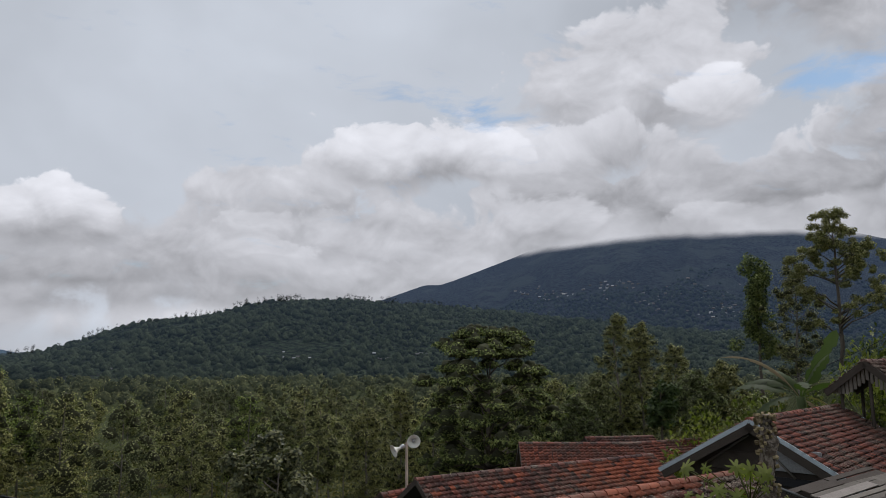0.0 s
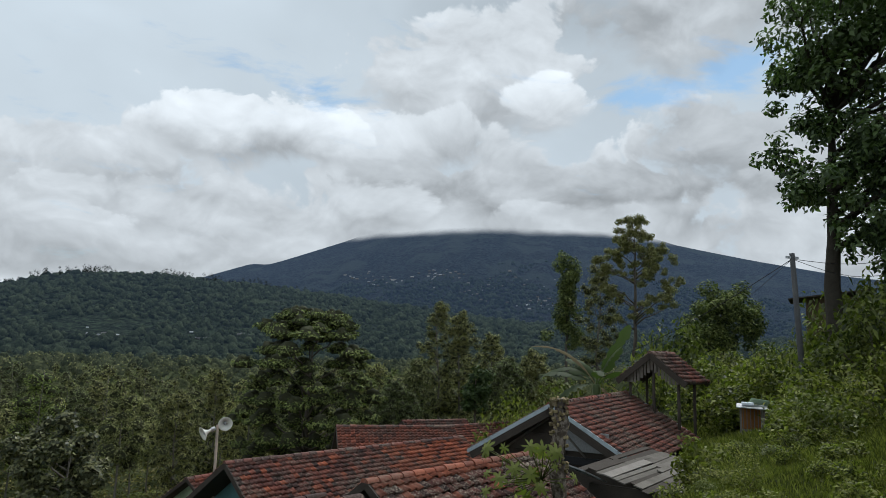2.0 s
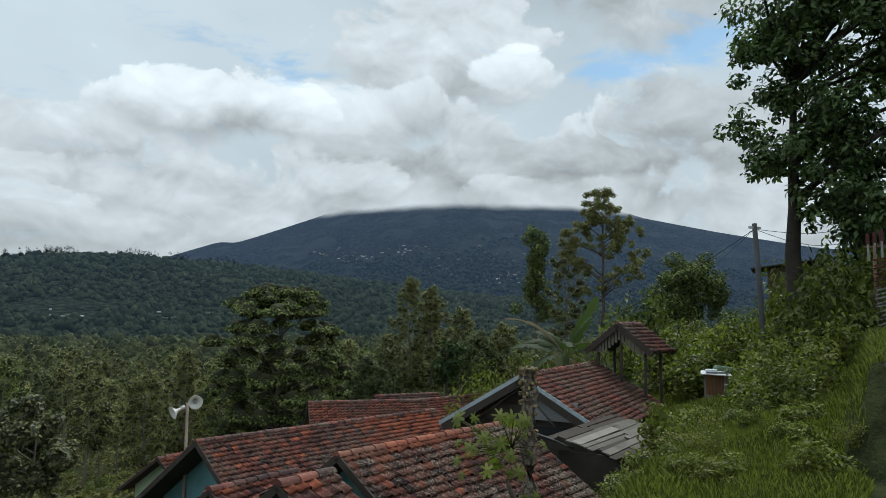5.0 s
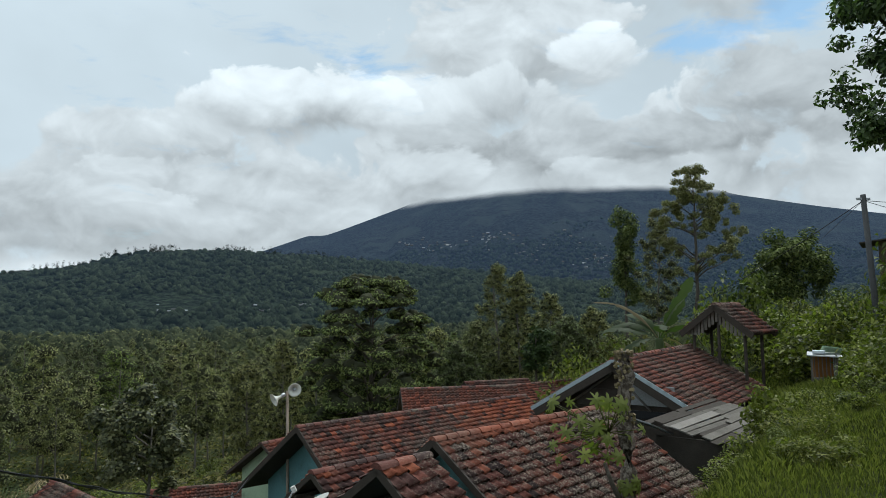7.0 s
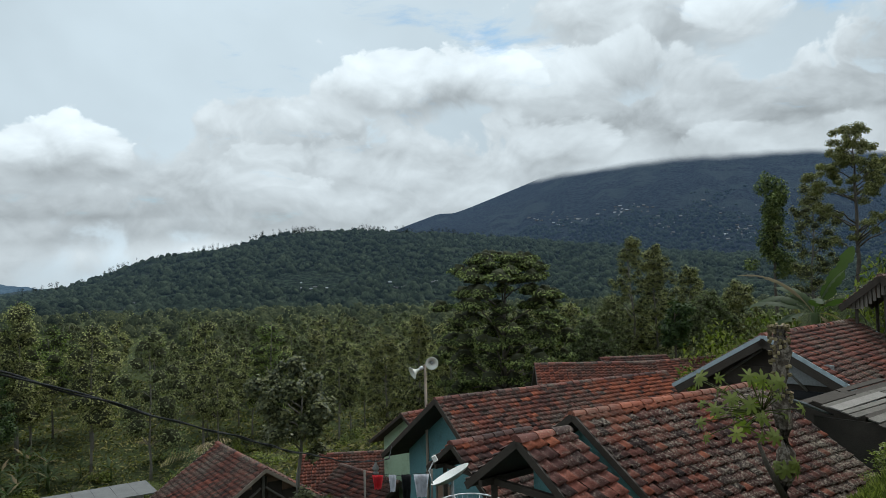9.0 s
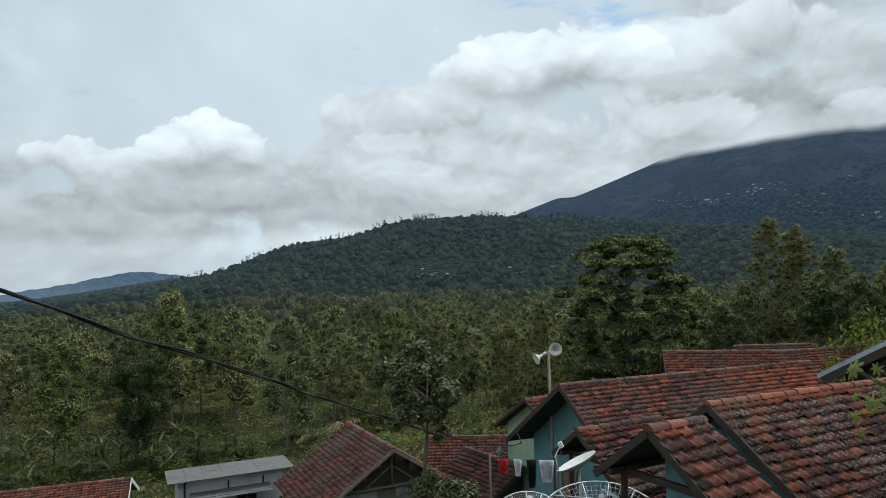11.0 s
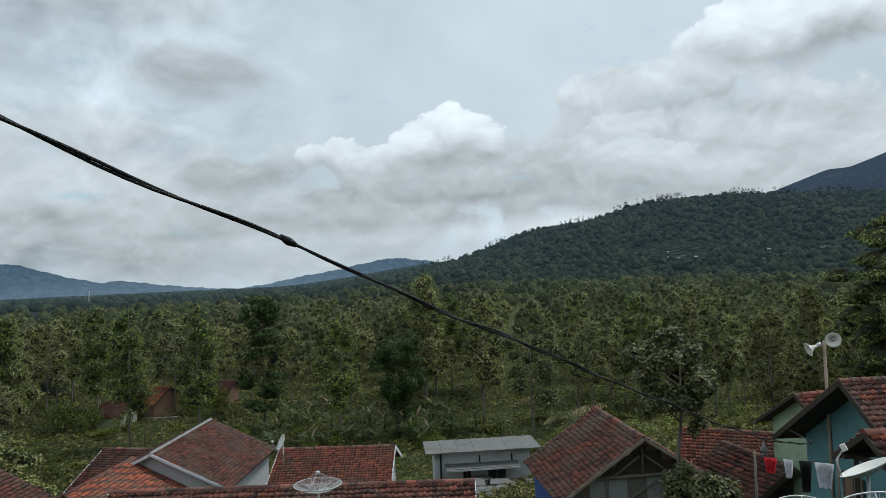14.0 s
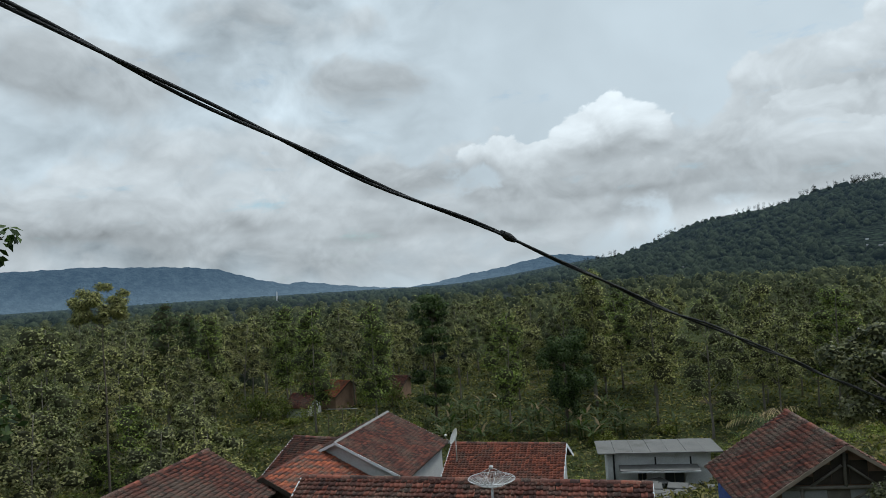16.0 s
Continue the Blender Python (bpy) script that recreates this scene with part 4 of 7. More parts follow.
# single trees that stand out
r7 = np.random.default_rng(7)
x, y, z = spot(3.6, 48)
hM = 12.3 - z
blobs = []
for lv, (t, rad) in enumerate(((0.975, 1.9), (0.925, 2.9), (0.865, 3.5), (0.79, 4.0), (0.71, 4.4), (0.62, 4.7), (0.53, 5.0), (0.43, 5.0), (0.33, 4.8), (0.22, 4.3), (0.12, 3.6))):
    for j in range(9 + lv):
        a = 2 * math.pi * (j + r7.uniform(-0.4, 0.4)) / (9 + lv)
        q = rad * r7.uniform(0.25, 1.0) ** 0.55
        b = r7.uniform(0.55, 0.95)
        blobs.append((math.cos(a) * q, math.sin(a) * q, hM * t - 0.10 * q + r7.normal(0, 0.14), b * 1.25, b * 1.25, b * 0.40))
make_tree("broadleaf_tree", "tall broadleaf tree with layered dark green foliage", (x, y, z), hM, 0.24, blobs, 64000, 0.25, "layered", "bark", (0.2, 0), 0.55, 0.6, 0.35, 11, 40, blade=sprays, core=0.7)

x, y, z = spot(29.9, 50)
hE = 19.6 - z
blobs = []
for side, down, rx, rz, count in ((-0.1, 1.5, 1.5, 1.45, 46), (0.0, 2.9, 1.9, 0.9, 22), (1.9, 3.1, 1.25, 0.95, 26), (2.5, 4.6, 0.8, 0.7, 10), (2.2, 5.9, 0.9, 0.7, 10), (-1.6, 3.4, 1.1, 1.0, 20), (0.4, 4.4, 1.3, 0.8, 14), (-1.3, 5.2, 1.0, 0.8, 10), (1.0, 6.4, 0.9, 0.8, 7), (-0.6, 7.0, 0.9, 0.7, 5)):
    for i in range(count):
        d = r7.normal(size=3)
        d *= r7.uniform(0.35, 1.0) ** 0.5 / np.linalg.norm(d)
        sd, dp = side + d[0] * rx, d[1] * 1.5
        b = r7.uniform(0.24, 0.42)
        blobs.append((sd * math.cos(radians(29.9)) + dp * 0.5, -sd * math.sin(radians(29.9)) + dp * 0.87, hE - down + d[2] * rz, b, b, b * 0.75))
make_tree("gum_tree", "tall slim tree with an open airy crown", (x, y, z), hE, 0.17, blobs, 34000, 0.18, "gum", "bark", (0, 0), 0.45, 0.35, 0.4, 13, 30, trunk_top=0.9, shell=0.2, blade=sprays, core=0.3)
x, y, z = spot(27.0, 53)
feathery("gum_tree", "young olive-green tree with a thin crown", (x, y, z), 16.6 - z, 2.1, 14, "gum", 11000, 0.18, 0.25, 70)
x, y, z = spot(24.5, 55)
hS = 17.5 - z
blobs = [(r7.normal(0, 0.42), r7.normal(0, 0.42), hS * t, 0.5 + 0.25 * math.sin(math.pi * (t - 0.35) / 0.65), 0.6, 0.6) for t in np.linspace(0.42, 0.975, 34)]
make_tree("column_tree", "narrow column-shaped green tree", (x, y, z), hS, 0.16, blobs, 8000, 0.22, "layered", "bark", (0, 0), 0.45, 0.4, 0.5, 15, 8)
x, y, z = spot(36.4, 46)
hR = 14.8 - z
blobs = crown_blobs(r7, 70, hR * 0.56, 2.8, hR * 0.42, 0.7, 0.7, 0.1)
make_tree("round_tree", "round-crowned dark green tree on the slope", (x, y, z), hR, 0.2, blobs, 14000, 0.22, "layered", "bark", (0, 0), 0.5, 0.5, 0.3, 16, 18)
for az, d, top, seed, mat, wd in ((14.2, 70, 14.6, 21, "gum", 2.4), (15.9, 68, 13.6, 29, "gum", 1.9), (18.4, 74, 11.4, 22, "gum", 2.3), (12.2, 66, 8.6, 23, "plantation", 2.2), (19.8, 64, 8.6, 24, "plantation", 2.2), (10.6, 62, 6.6, 25, "plantation", 2.2), (21.8, 70, 9.6, 26, "gum", 2.2), (9.0, 75, 7.8, 27, "plantation", 2.4), (-0.8, 66, 6.4, 30, "plantation", 2.3), (-3.4, 70, 6.9, 41, "gum", 2.2), (-6.2, 64, 5.6, 42, "gum", 2.2)):
    x, y, z = spot(az, d)
    feathery("plantation_tree", "slim tree with feathery olive-green foliage", (x, y, z), top - z, wd, seed, mat, 15000, 0.24, 0.15, 110, group="trees of the valley")
x, y, z = spot(17.2, 52)
blobs = crown_blobs(r7, 16, (8.6 - z) * 0.66, 1.1, (8.6 - z) * 0.34, 0.6, 0.8)
make_tree("dark_tree", "small dark purple-green tree among the plantation", (x, y, z), 8.8 - z, 0.12, blobs, 2600, 0.3, "dense", "bark", (0, 0), 0.5, 0.4, 0.3, 28, 10)
# big tree over the road
x, y, z = spot(44.0, 29)
c, s = math.cos(radians(44)), math.sin(radians(44))


def over_road(side, out, zz, b, f=0.7):
    """side: metres across the view; out: metres away from the viewer; zz: height above the eye."""
    return (side * c + out * s, -side * s + out * c, zz + EYE - z, b, b, b * f)


blobs = []
for side, zz, rx, rz, n, b in ((0.4, 12.6, 2.5, 3.0, 26, 1.1), (4.2, 13.0, 2.8, 3.2, 26, 1.15), (3.2, 10.4, 2.6, 1.4, 14, 0.9), (1.6, 7.4, 1.4, 1.2, 8, 0.7), (-0.5, 9.0, 1.5, 1.0, 8, 0.7), (3.0, 8.3, 2.9, 1.4, 14, 0.8), (-0.2, 6.4, 1.2, 1.2, 9, 0.65), (1.9, 5.2, 1.5, 1.0, 7, 0.65), (5.5, 6.3, 2.2, 1.4, 10, 0.8), (4.8, 4.0, 1.6, 0.9, 7, 0.7), (8.0, 10.0, 2.5, 3.5, 14, 1.1), (1.0, 6.9, 1.3, 1.0, 12, 0.75), (3.0, 6.6, 1.6, 1.0, 12, 0.8), (0.5, 8.2, 1.0, 0.9, 9, 0.7), (1.2, 4.3, 0.9, 0.8, 7, 0.6), (2.1, 4.5, 1.2, 0.9, 18, 0.65), (2.7, 3.4, 1.2, 0.8, 16, 0.65), (1.9, 5.6, 1.1, 0.7, 12, 0.6), (-1.4, 7.4, 0.9, 0.9, 14, 0.55), (-0.9, 5.9, 0.8, 0.6, 9, 0.5), (-1.3, 10.6, 1.0, 1.2, 12, 0.6), (0.6, 5.0, 0.8, 0.7, 9, 0.5)):
    for i in range(n):
        d = r7.normal(size=3)
        d /= np.linalg.norm(d)
        q = r7.uniform(0.4, 1.0)
        blobs.append(over_road(side + d[0] * rx * q, d[1] * 2.6 * q, zz + d[2] * rz * q, b * r7.uniform(0.6, 1.15)))
make_tree("shade_tree", "big dark shade tree with a spreading crown", (x, y, z), 17.0, 0.42, blobs, 35000, 0.27, "shade", "dark_bark", (0.15, -0.15), 0.5, 0.35, 0.45, 31, 34, twigs_or_core=1, trunk_top=0.7)
# dark fruit tree between the houses
x, y, z = spot(-13.4, 25)
hF = 7.8 - z
blobs = crown_blobs(r7, 60, hF * 0.74, 1.85, hF * 0.25, 0.36, 0.9) + crown_blobs(r7, 18, hF * 0.24, 1.3, hF * 0.2, 0.55, 0.8, 0, 0, 0.6, -0.6)
make_tree("fruit_tree", "dark glossy-leaved fruit tree between tiled roofs", (x, y, z), hF, 0.13, blobs, 18000, 0.20, "grey_leaf", "pale_bark", (0.2, 0), 0.55, 0.45, 0.3, 33, 20, twigs_or_core=1, blade=sprays, core=0.75)
# layered dark tree and its dense neighbour by the garden
x, y, z = spot(-46.1, 98)
hL = 7.0 - z
blobs = []
for t in (0.97, 0.91, 0.85, 0.79, 0.72, 0.65, 0.58, 0.40, 0.33, 0.26, 0.19):
    for j in range(5):
        a = r7.uniform(0, 6.28)
        q = r7.uniform(0.2, 1.0) * (1.0 + 1.5 * min(1, (1 - t) * 6)) * 1.05
        blobs.append((math.cos(a) * q, math.sin(a) * q, hL * t, 1.25, 1.25, 0.6))
make_tree("layered_tree", "tall dark tree with foliage in tiers", (x, y, z), hL, 0.2, blobs, 9000, 0.46, "dense", "bark", (0.3, 0), 0.45, 0.5, 0.3, 35, 20)
x, y, z = spot(-35.4, 92)
hD = 2.7 - z
blobs = crown_blobs(r7, 60, hD * 0.56, 4.0, hD * 0.44, 1.1, 0.85)
make_tree("dense_tree", "dense blackish-green tree at the garden's edge", (x, y, z), hD, 0.26, blobs, 14000, 0.34, "dense", "bark", (0, 0), 0.5, 0.4, 0.3, 36, 14)
x, y, z = spot(-32.9, 108)
slender_tree("plantation_tree", "tall feathery tree above the plantation", (x, y, z), 9.6 - z, 37, "plantation", 5200, 0.13, 0.5, 0.25, group="trees of the valley")
x, y, z = spot(-71.4, 46)
hT = 10.7 - z
blobs = crown_blobs(r7, 40, hT - 1.4, 2.3, 1.3, 0.45, 0.7) + crown_blobs(r7, 4, hT * 0.6, 0.9, 1.6, 0.4, 0.7)
make_tree("thin_tree", "tall thin tree with a small crown on a bare stem", (x, y, z), hT, 0.11, blobs, 11000, 0.2, "gum", "bark", (0.1, 0), 0.45, 0.4, 0.4, 38, 14, trunk_top=0.93, blade=sprays, core=0.5)
for az, d, el, seed, mat, wd in ((-33.0, 112, 0.2, 80, "broad", 0.13), (-67.0, 105, -0.7, 81, "dense", 0.10), (-65.3, 110, -1.7, 82, "dense", 0.10), (-63.8, 100, -2.0, 83, "broad", 0.10), (-58.0, 115, -1.7, 84, "broad", 0.12), (-55.9, 96, -2.0, 85, "broad", 0.12), (-51.0, 92, -1.8, 86, "broad", 0.13), (-28.3, 95, -1.7, 87, "plantation", 0.16), (-20.5, 100, -2.1, 88, "plantation", 0.18), (-15.5, 105, -2.2, 89, "broad", 0.18), (-10.0, 92, -2.6, 90, "plantation", 0.2), (-24.3, 88, -2.4, 91, "plantation", 0.2), (-40.0, 90, -3.2, 92, "broad", 0.16), (-75.0, 70, -1.5, 93, "plantation", 0.16)):
    x, y, z = spot(az, d)
    slender_tree("plantation_tree", "tree that stands above the valley's canopy", (x, y, z), EYE + d * math.tan(radians(el)) - z, seed, mat, 3000, wd, 0.46, 0.3, group="trees of the valley")
# leaves that hang in from a tree beside the bank
x, y, z = spot(-83.0, 12)
ca, sa_ = math.cos(radians(-83)), math.sin(radians(-83))


def beside(side, zz, b):
    return (side * ca, -side * sa_, EYE + zz - z, b, b, b)


blobs = [beside(1.05, 0.9, 0.24), beside(0.9, 0.65, 0.2), beside(0.6, -1.2, 0.45), beside(0.85, -1.7, 0.4), beside(0.3, 0.3, 0.5), beside(-0.4, 1.0, 0.7), beside(0.0, -0.9, 0.6)]
make_tree("broadleaf_tree", "dark broadleaf tree at the edge of the bank", (x, y, z), 6.5, 0.09, blobs, 900, 0.17, "dense", "bark", (0, 0), 0.5, 0.4, 0.4, 39, 7)

# the plantation: a few kinds of tree, repeated at many sizes
KINDS = []
for i, (mat, wd, n) in enumerate((("plantation", 0.24, 2500), ("plantation_dry", 0.21, 2300), ("plantation", 0.28, 2700), ("plantation_dry", 0.25, 2400), ("broad", 0.26, 2500), ("plantation", 0.18, 1900))):
    KINDS.append((mat, wd, n, 60 + i))
first_of = {}
rng = np.random.default_rng(5)
placed = []


def plant(x, y, h, kind):
    z = float(ground_z(x, y))
    m = Matrix.Translation((x, y, z)) @ Matrix.Rotation(rng.uniform(0, 6.28), 4, "Z")
    k = h / 14.0
    if kind not in first_of:
        mat, wd, n, seed = KINDS[kind]
        first_of[kind] = slender_tree("plantation_tree", "slim plantation tree with feathery olive-green foliage", (x, y, z), 14.0, seed, mat, n, wd, 0.42, 0.42, group="trees of the valley")
        t = first_of[kind]
        t.matrix_basis = m
    else:
        t = copy_thing(first_of[kind], m)
    t.scale = (k * rng.uniform(0.85, 1.15), k * rng.uniform(0.85, 1.15), k)


def clear_of_view(az, d):
    """Ground that stays open: the gardens below the hamlet."""
    return (-47.5 < az < -24 and d < 106) or (-64 < az <= -47.5 and d < 62) or (-61 < az < -48 and d < 112) or (-24 <= az < -2 and d < 92) or (-2 <= az < 10 and d < 52) or az > 10 and d < 62


tries = 0
while len(placed) < 275 and tries < 20000:
    tries += 1
    az, d = rng.uniform(-88, 26), rng.uniform(42, 240) if rng.random() < 0.35 else rng.uniform(55, 165)
    if clear_of_view(az, d):
        continue
    x, y = polar(az, d)
    if any((x - a) ** 2 + (y - b) ** 2 < (2.6 + d * 0.02) ** 2 for a, b in placed):
        continue
    # tops stay under the line along which the plain beyond shows
    cap = EYE - d * math.tan(radians(1.9)) - float(ground_z(x, y))
    h = min(max(1.0 + 0.016 * d + rng.normal(0, 1.5) - float(ground_z(x, y)), 6.0), cap)
    if h < 5:
        continue
    placed.append((x, y))
    plant(x, y, h, int(rng.choice(6, p=[0.25, 0.2, 0.2, 0.13, 0.07, 0.15])))


# ---------------- woods too far to count ----------------
def far_crowns(name, label, P, radius, mat, seed, tall=1.15):
    """Woods too far for leaves: one uneven crown a tree."""
    V, F = lumpy_crowns(np.random.default_rng(seed), P, radius, tall)
    return tagged(obj(name, quick_mesh(name, V, F, M[mat]), M[mat]), label, "woods", kind="stuff")


def far_trees(name, label, P, radius, n, leaf, mat, seed, tall=1.15):
    r = np.random.default_rng(seed)
    P = np.repeat(P, n, axis=0)
    R = np.repeat(radius, n)
    d = r.normal(size=(len(P), 3))
    d /= np.linalg.norm(d, axis=1)[:, None]
    d[:, 2] *= tall
    Q = P + d * (R * r.uniform(0.5, 1.05, len(P)))[:, None]
    V, F = leaves(r, Q, leaf * R, 0.75, 0.5, 0.0, d * 2.0)
    ob = obj(name, quick_mesh(name, V, F, M[mat]), M[mat])
    return tagged(ob, label, "woods", kind="stuff")


r = np.random.default_rng(17)
n = 5200
az = r.uniform(-90, 45, n)
d = np.sqrt(r.uniform(150 ** 2, 640 ** 2, n))
thick = ripple(d * np.sin(np.radians(az)), d * np.cos(np.radians(az)), 45.0, 6.0)
keep = thick > -0.35
az, d = az[keep], d[keep]
X, Y = d * np.sin(np.radians(az)), d * np.cos(np.radians(az))
rad = r.uniform(2.2, 4.6, len(d))
Z = ground_z(X, Y)
lid = EYE - d * np.tan(np.radians(np.where(az > -40, r.uniform(1.1, 2.4, len(d)), r.uniform(1.5, 2.8, len(d)))))
top = np.minimum(Z + r.uniform(5, 13, len(d)), lid)
ok = top > Z + 1.0
far_trees("valley_woods", "mixed green woods and groves filling the valley", np.stack([X, Y, top - rad], 1)[ok], rad[ok], 44, 0.26, "far_leaf", 18, 1.0)
# added domes, darker than the leaves, for the shade inside each crown
far_crowns("valley_crowns", "dark filler domes inside the valley's woods", np.stack([X, Y, top - rad], 1)[ok], rad[ok] * 0.86, "valley_crown", 28, 0.95)
n = 4200
az = r.uniform(-95, -28, n)
d = np.sqrt(r.uniform(560 ** 2, 2600 ** 2, n))
X, Y = d * np.sin(np.radians(az)), d * np.cos(np.radians(az))
rad = r.uniform(3, 8, n)
far_crowns("plain_woods", "dark scattered woods on the far plain", np.stack([X, Y, ground_z(X, Y) + 3 + rad * 0.4], 1), rad, "hill_crown", 19, 0.7)
n = 14000
az = r.uniform(-37, 60, n)
d = np.sqrt(r.uniform(530 ** 2, 1175 ** 2, n))
X, Y = d * np.sin(np.radians(az)), d * np.cos(np.radians(az))
Z = hill_z(X, Y, az, d)
rad = r.uniform(1.7, 3.8, n) + 2.4 * (r.random(n) < 0.12)
gap_ = ripple(X, Y, 70.0, 8.0) + 0.35 * ripple(X, Y, 21.0, 4.0) > -0.62
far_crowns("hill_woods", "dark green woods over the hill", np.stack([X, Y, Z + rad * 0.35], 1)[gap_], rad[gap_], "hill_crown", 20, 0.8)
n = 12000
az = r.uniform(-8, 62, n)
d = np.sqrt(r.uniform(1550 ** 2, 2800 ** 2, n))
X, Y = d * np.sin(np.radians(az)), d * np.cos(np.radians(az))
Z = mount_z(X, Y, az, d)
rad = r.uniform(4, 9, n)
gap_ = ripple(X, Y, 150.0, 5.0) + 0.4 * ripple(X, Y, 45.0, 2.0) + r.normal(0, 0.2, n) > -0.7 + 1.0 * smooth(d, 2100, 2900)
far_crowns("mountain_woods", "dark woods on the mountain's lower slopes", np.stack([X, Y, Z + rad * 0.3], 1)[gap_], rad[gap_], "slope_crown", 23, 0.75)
# taller trees along the crest
n = 330
az = np.concatenate([r.uniform(-33, 3, 200), r.normal(-11, 3.5, 130)])
d = np.full(n, HILL_R1) + r.normal(0, 12, n)
X, Y = d * np.sin(np.radians(az)), d * np.cos(np.radians(az))
Z = hill_z(X, Y, az, d)
rad = r.uniform(1.8, 3.8, n)
tall = r.uniform(2, 8, n) * (0.6 + 0.9 * (ripple(X, Y, 30.0, 3.0) > 0))
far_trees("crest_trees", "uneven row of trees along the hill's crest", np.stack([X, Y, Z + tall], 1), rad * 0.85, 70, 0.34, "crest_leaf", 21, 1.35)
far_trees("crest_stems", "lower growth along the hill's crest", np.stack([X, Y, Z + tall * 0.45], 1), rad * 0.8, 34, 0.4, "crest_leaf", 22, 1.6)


# ---------------- porches and lean-tos of the near houses ----------------
def porch_roof(label, S, h, L, wl, wr, pitch, seed, wall=None, single=0, fresh=None, deep=1.4):
    """A small gabled porch roof on two posts, built against a house."""
    porch = thing("porch", (S[0], S[1], S[2] - 2.9), label, "porch")
    bpy.context.view_layer.update()
    roof, u, v, ends = gable_roof(porch, L, wl, wr, pitch, pitch, h, ("tiles", "tile"), single=single, fresh=fresh, seed=seed, barge_ends=1, barge_w=0.07)
    roof.location = (0, 0, 2.9)
    for s, wdt in ((1, wl), (-1, wr)):
        p = u * 0.3 + v * s * (wdt - 0.3)
        zt = 2.9 - (wdt - 0.3) * math.tan(radians(pitch)) - 0.1
        part("post", box((-0.05, -0.05, 0), (0.05, 0.05, zt), Matrix.Translation(p)), M["dark_wood"], porch)
        part("beam", box((0.0, -0.04, zt - 0.1), (L, 0.04, zt), Matrix.Translation(v * s * (wdt - 0.3)) @ Matrix.Rotation(radians(h), 4, "Z")), M["dark_wood"], porch)
    part("tie_beam", box((-0.04, -(wr - 0.3), 0), (0.04, wl - 0.3, 0.1), Matrix.Translation(u * 0.3 + Vector((0, 0, 2.9 - min(wl, wr) * math.tan(radians(pitch))))) @ Matrix.Rotation(radians(h), 4, "Z")), M["dark_wood"], porch)
    return porch


porch_roof("small tiled porch gable with a dark timber verge", (0.80, 10.32, 7.66), 40.0, 1.15, 1.15, 1.6, 36, 41, single=120, fresh=lambda u, v: v < 0.3 and u < 0.7)
porch_roof("little tiled porch roof beside a satellite dish", (-0.28, 16.4, 6.25), 38.0, 2.6, 0.95, 1.5, 36, 42, single=60, fresh=lambda u, v: v < 0.3 and u < 0.5)

# windows and doors of the near houses
def opening(parent, m, wdt, hgt, frame_mat="white_paint", pane_mat="glass", name="window"):
    """A framed window or door set on a wall. m: the wall's frame, x along it, y out of it."""
    fr = bmesh.new()
    t = 0.06
    for lo, hi in (((-wdt / 2, 0.004, 0), (-wdt / 2 + t, 0.05, hgt)), ((wdt / 2 - t, 0.004, 0), (wdt / 2, 0.05, hgt)), ((-wdt / 2, 0.004, hgt), (wdt / 2, 0.055, hgt + t)), ((-wdt / 2, 0.004, -t), (wdt / 2, 0.07, 0)), ((-t / 2, 0.004, 0), (t / 2, 0.045, hgt))):
        add_box(fr, lo, hi)
    ob = part(name, fr, M[frame_mat], parent)
    ob.matrix_basis = m
    for x0, x1 in ((-wdt / 2 + t, -t / 2), (t / 2, wdt / 2 - t)):
        part("pane", box((x0, 0.004, 0), (x1, 0.02, hgt)), M[pane_mat], ob)
    return ob


def on_gable(u, v, x, side, zz):
    """Frame on a front gable wall: x along the ridge, side across it, zz below the ridge."""
    o = u * x + v * side + Vector((0, 0, zz))
    return Matrix.Translation(o) @ Matrix((v, -u, Vector((0, 0, 1)))).transposed().to_4x4()


opening(house_a, on_gable(ua, va, 0.76, -1.4, dza - 4.3), 1.1, 1.5)
opening(house_a, on_gable(ua, va, 0.76, 0.9, dza - 4.6), 0.9, 1.9, "wood", "brick_wall", "door")
opening(house_b, on_gable(ub, vb, 0.47, -1.5, dzb - 3.2), 0.9, 1.1)
opening(house_c, on_gable(uc, vc, 0.52, 0.0, dzc - 3.0), 0.9, 1.0, "wood")

# attic of the wooden house: sheets and braces under the gable
Vz = Vector((0, 0, 1))
for k, (side, zz, w_, hgt, mat) in enumerate(((-0.9, -1.25, 1.3, 0.55, "cement"), (0.5, -1.35, 1.6, 0.5, "dark_wood"), (-1.1, -1.62, 2.2, 0.22, "black"))):
    m = Matrix.Translation(uc * 0.46 + vc * side + Vz * (dzc + zz)) @ Matrix((vc, -uc, Vz)).transposed().to_4x4()
    part("gable_sheet", box((-w_ / 2, 0.0, 0), (w_ / 2, 0.03, hgt), m, 0.008), M[mat], house_c)
for a_, b_ in (((-1.6, -1.3), (-0.3, -0.35)), ((-0.9, -1.4), (-0.2, -0.7)), ((1.5, -1.3), (0.2, -0.4))):
    part("brace", tube([uc * 0.42 + vc * a_[0] + Vz * (dzc + a_[1]), uc * 0.42 + vc * b_[0] + Vz * (dzc + b_[1])], 0.035, 5), M["wood"], house_c)


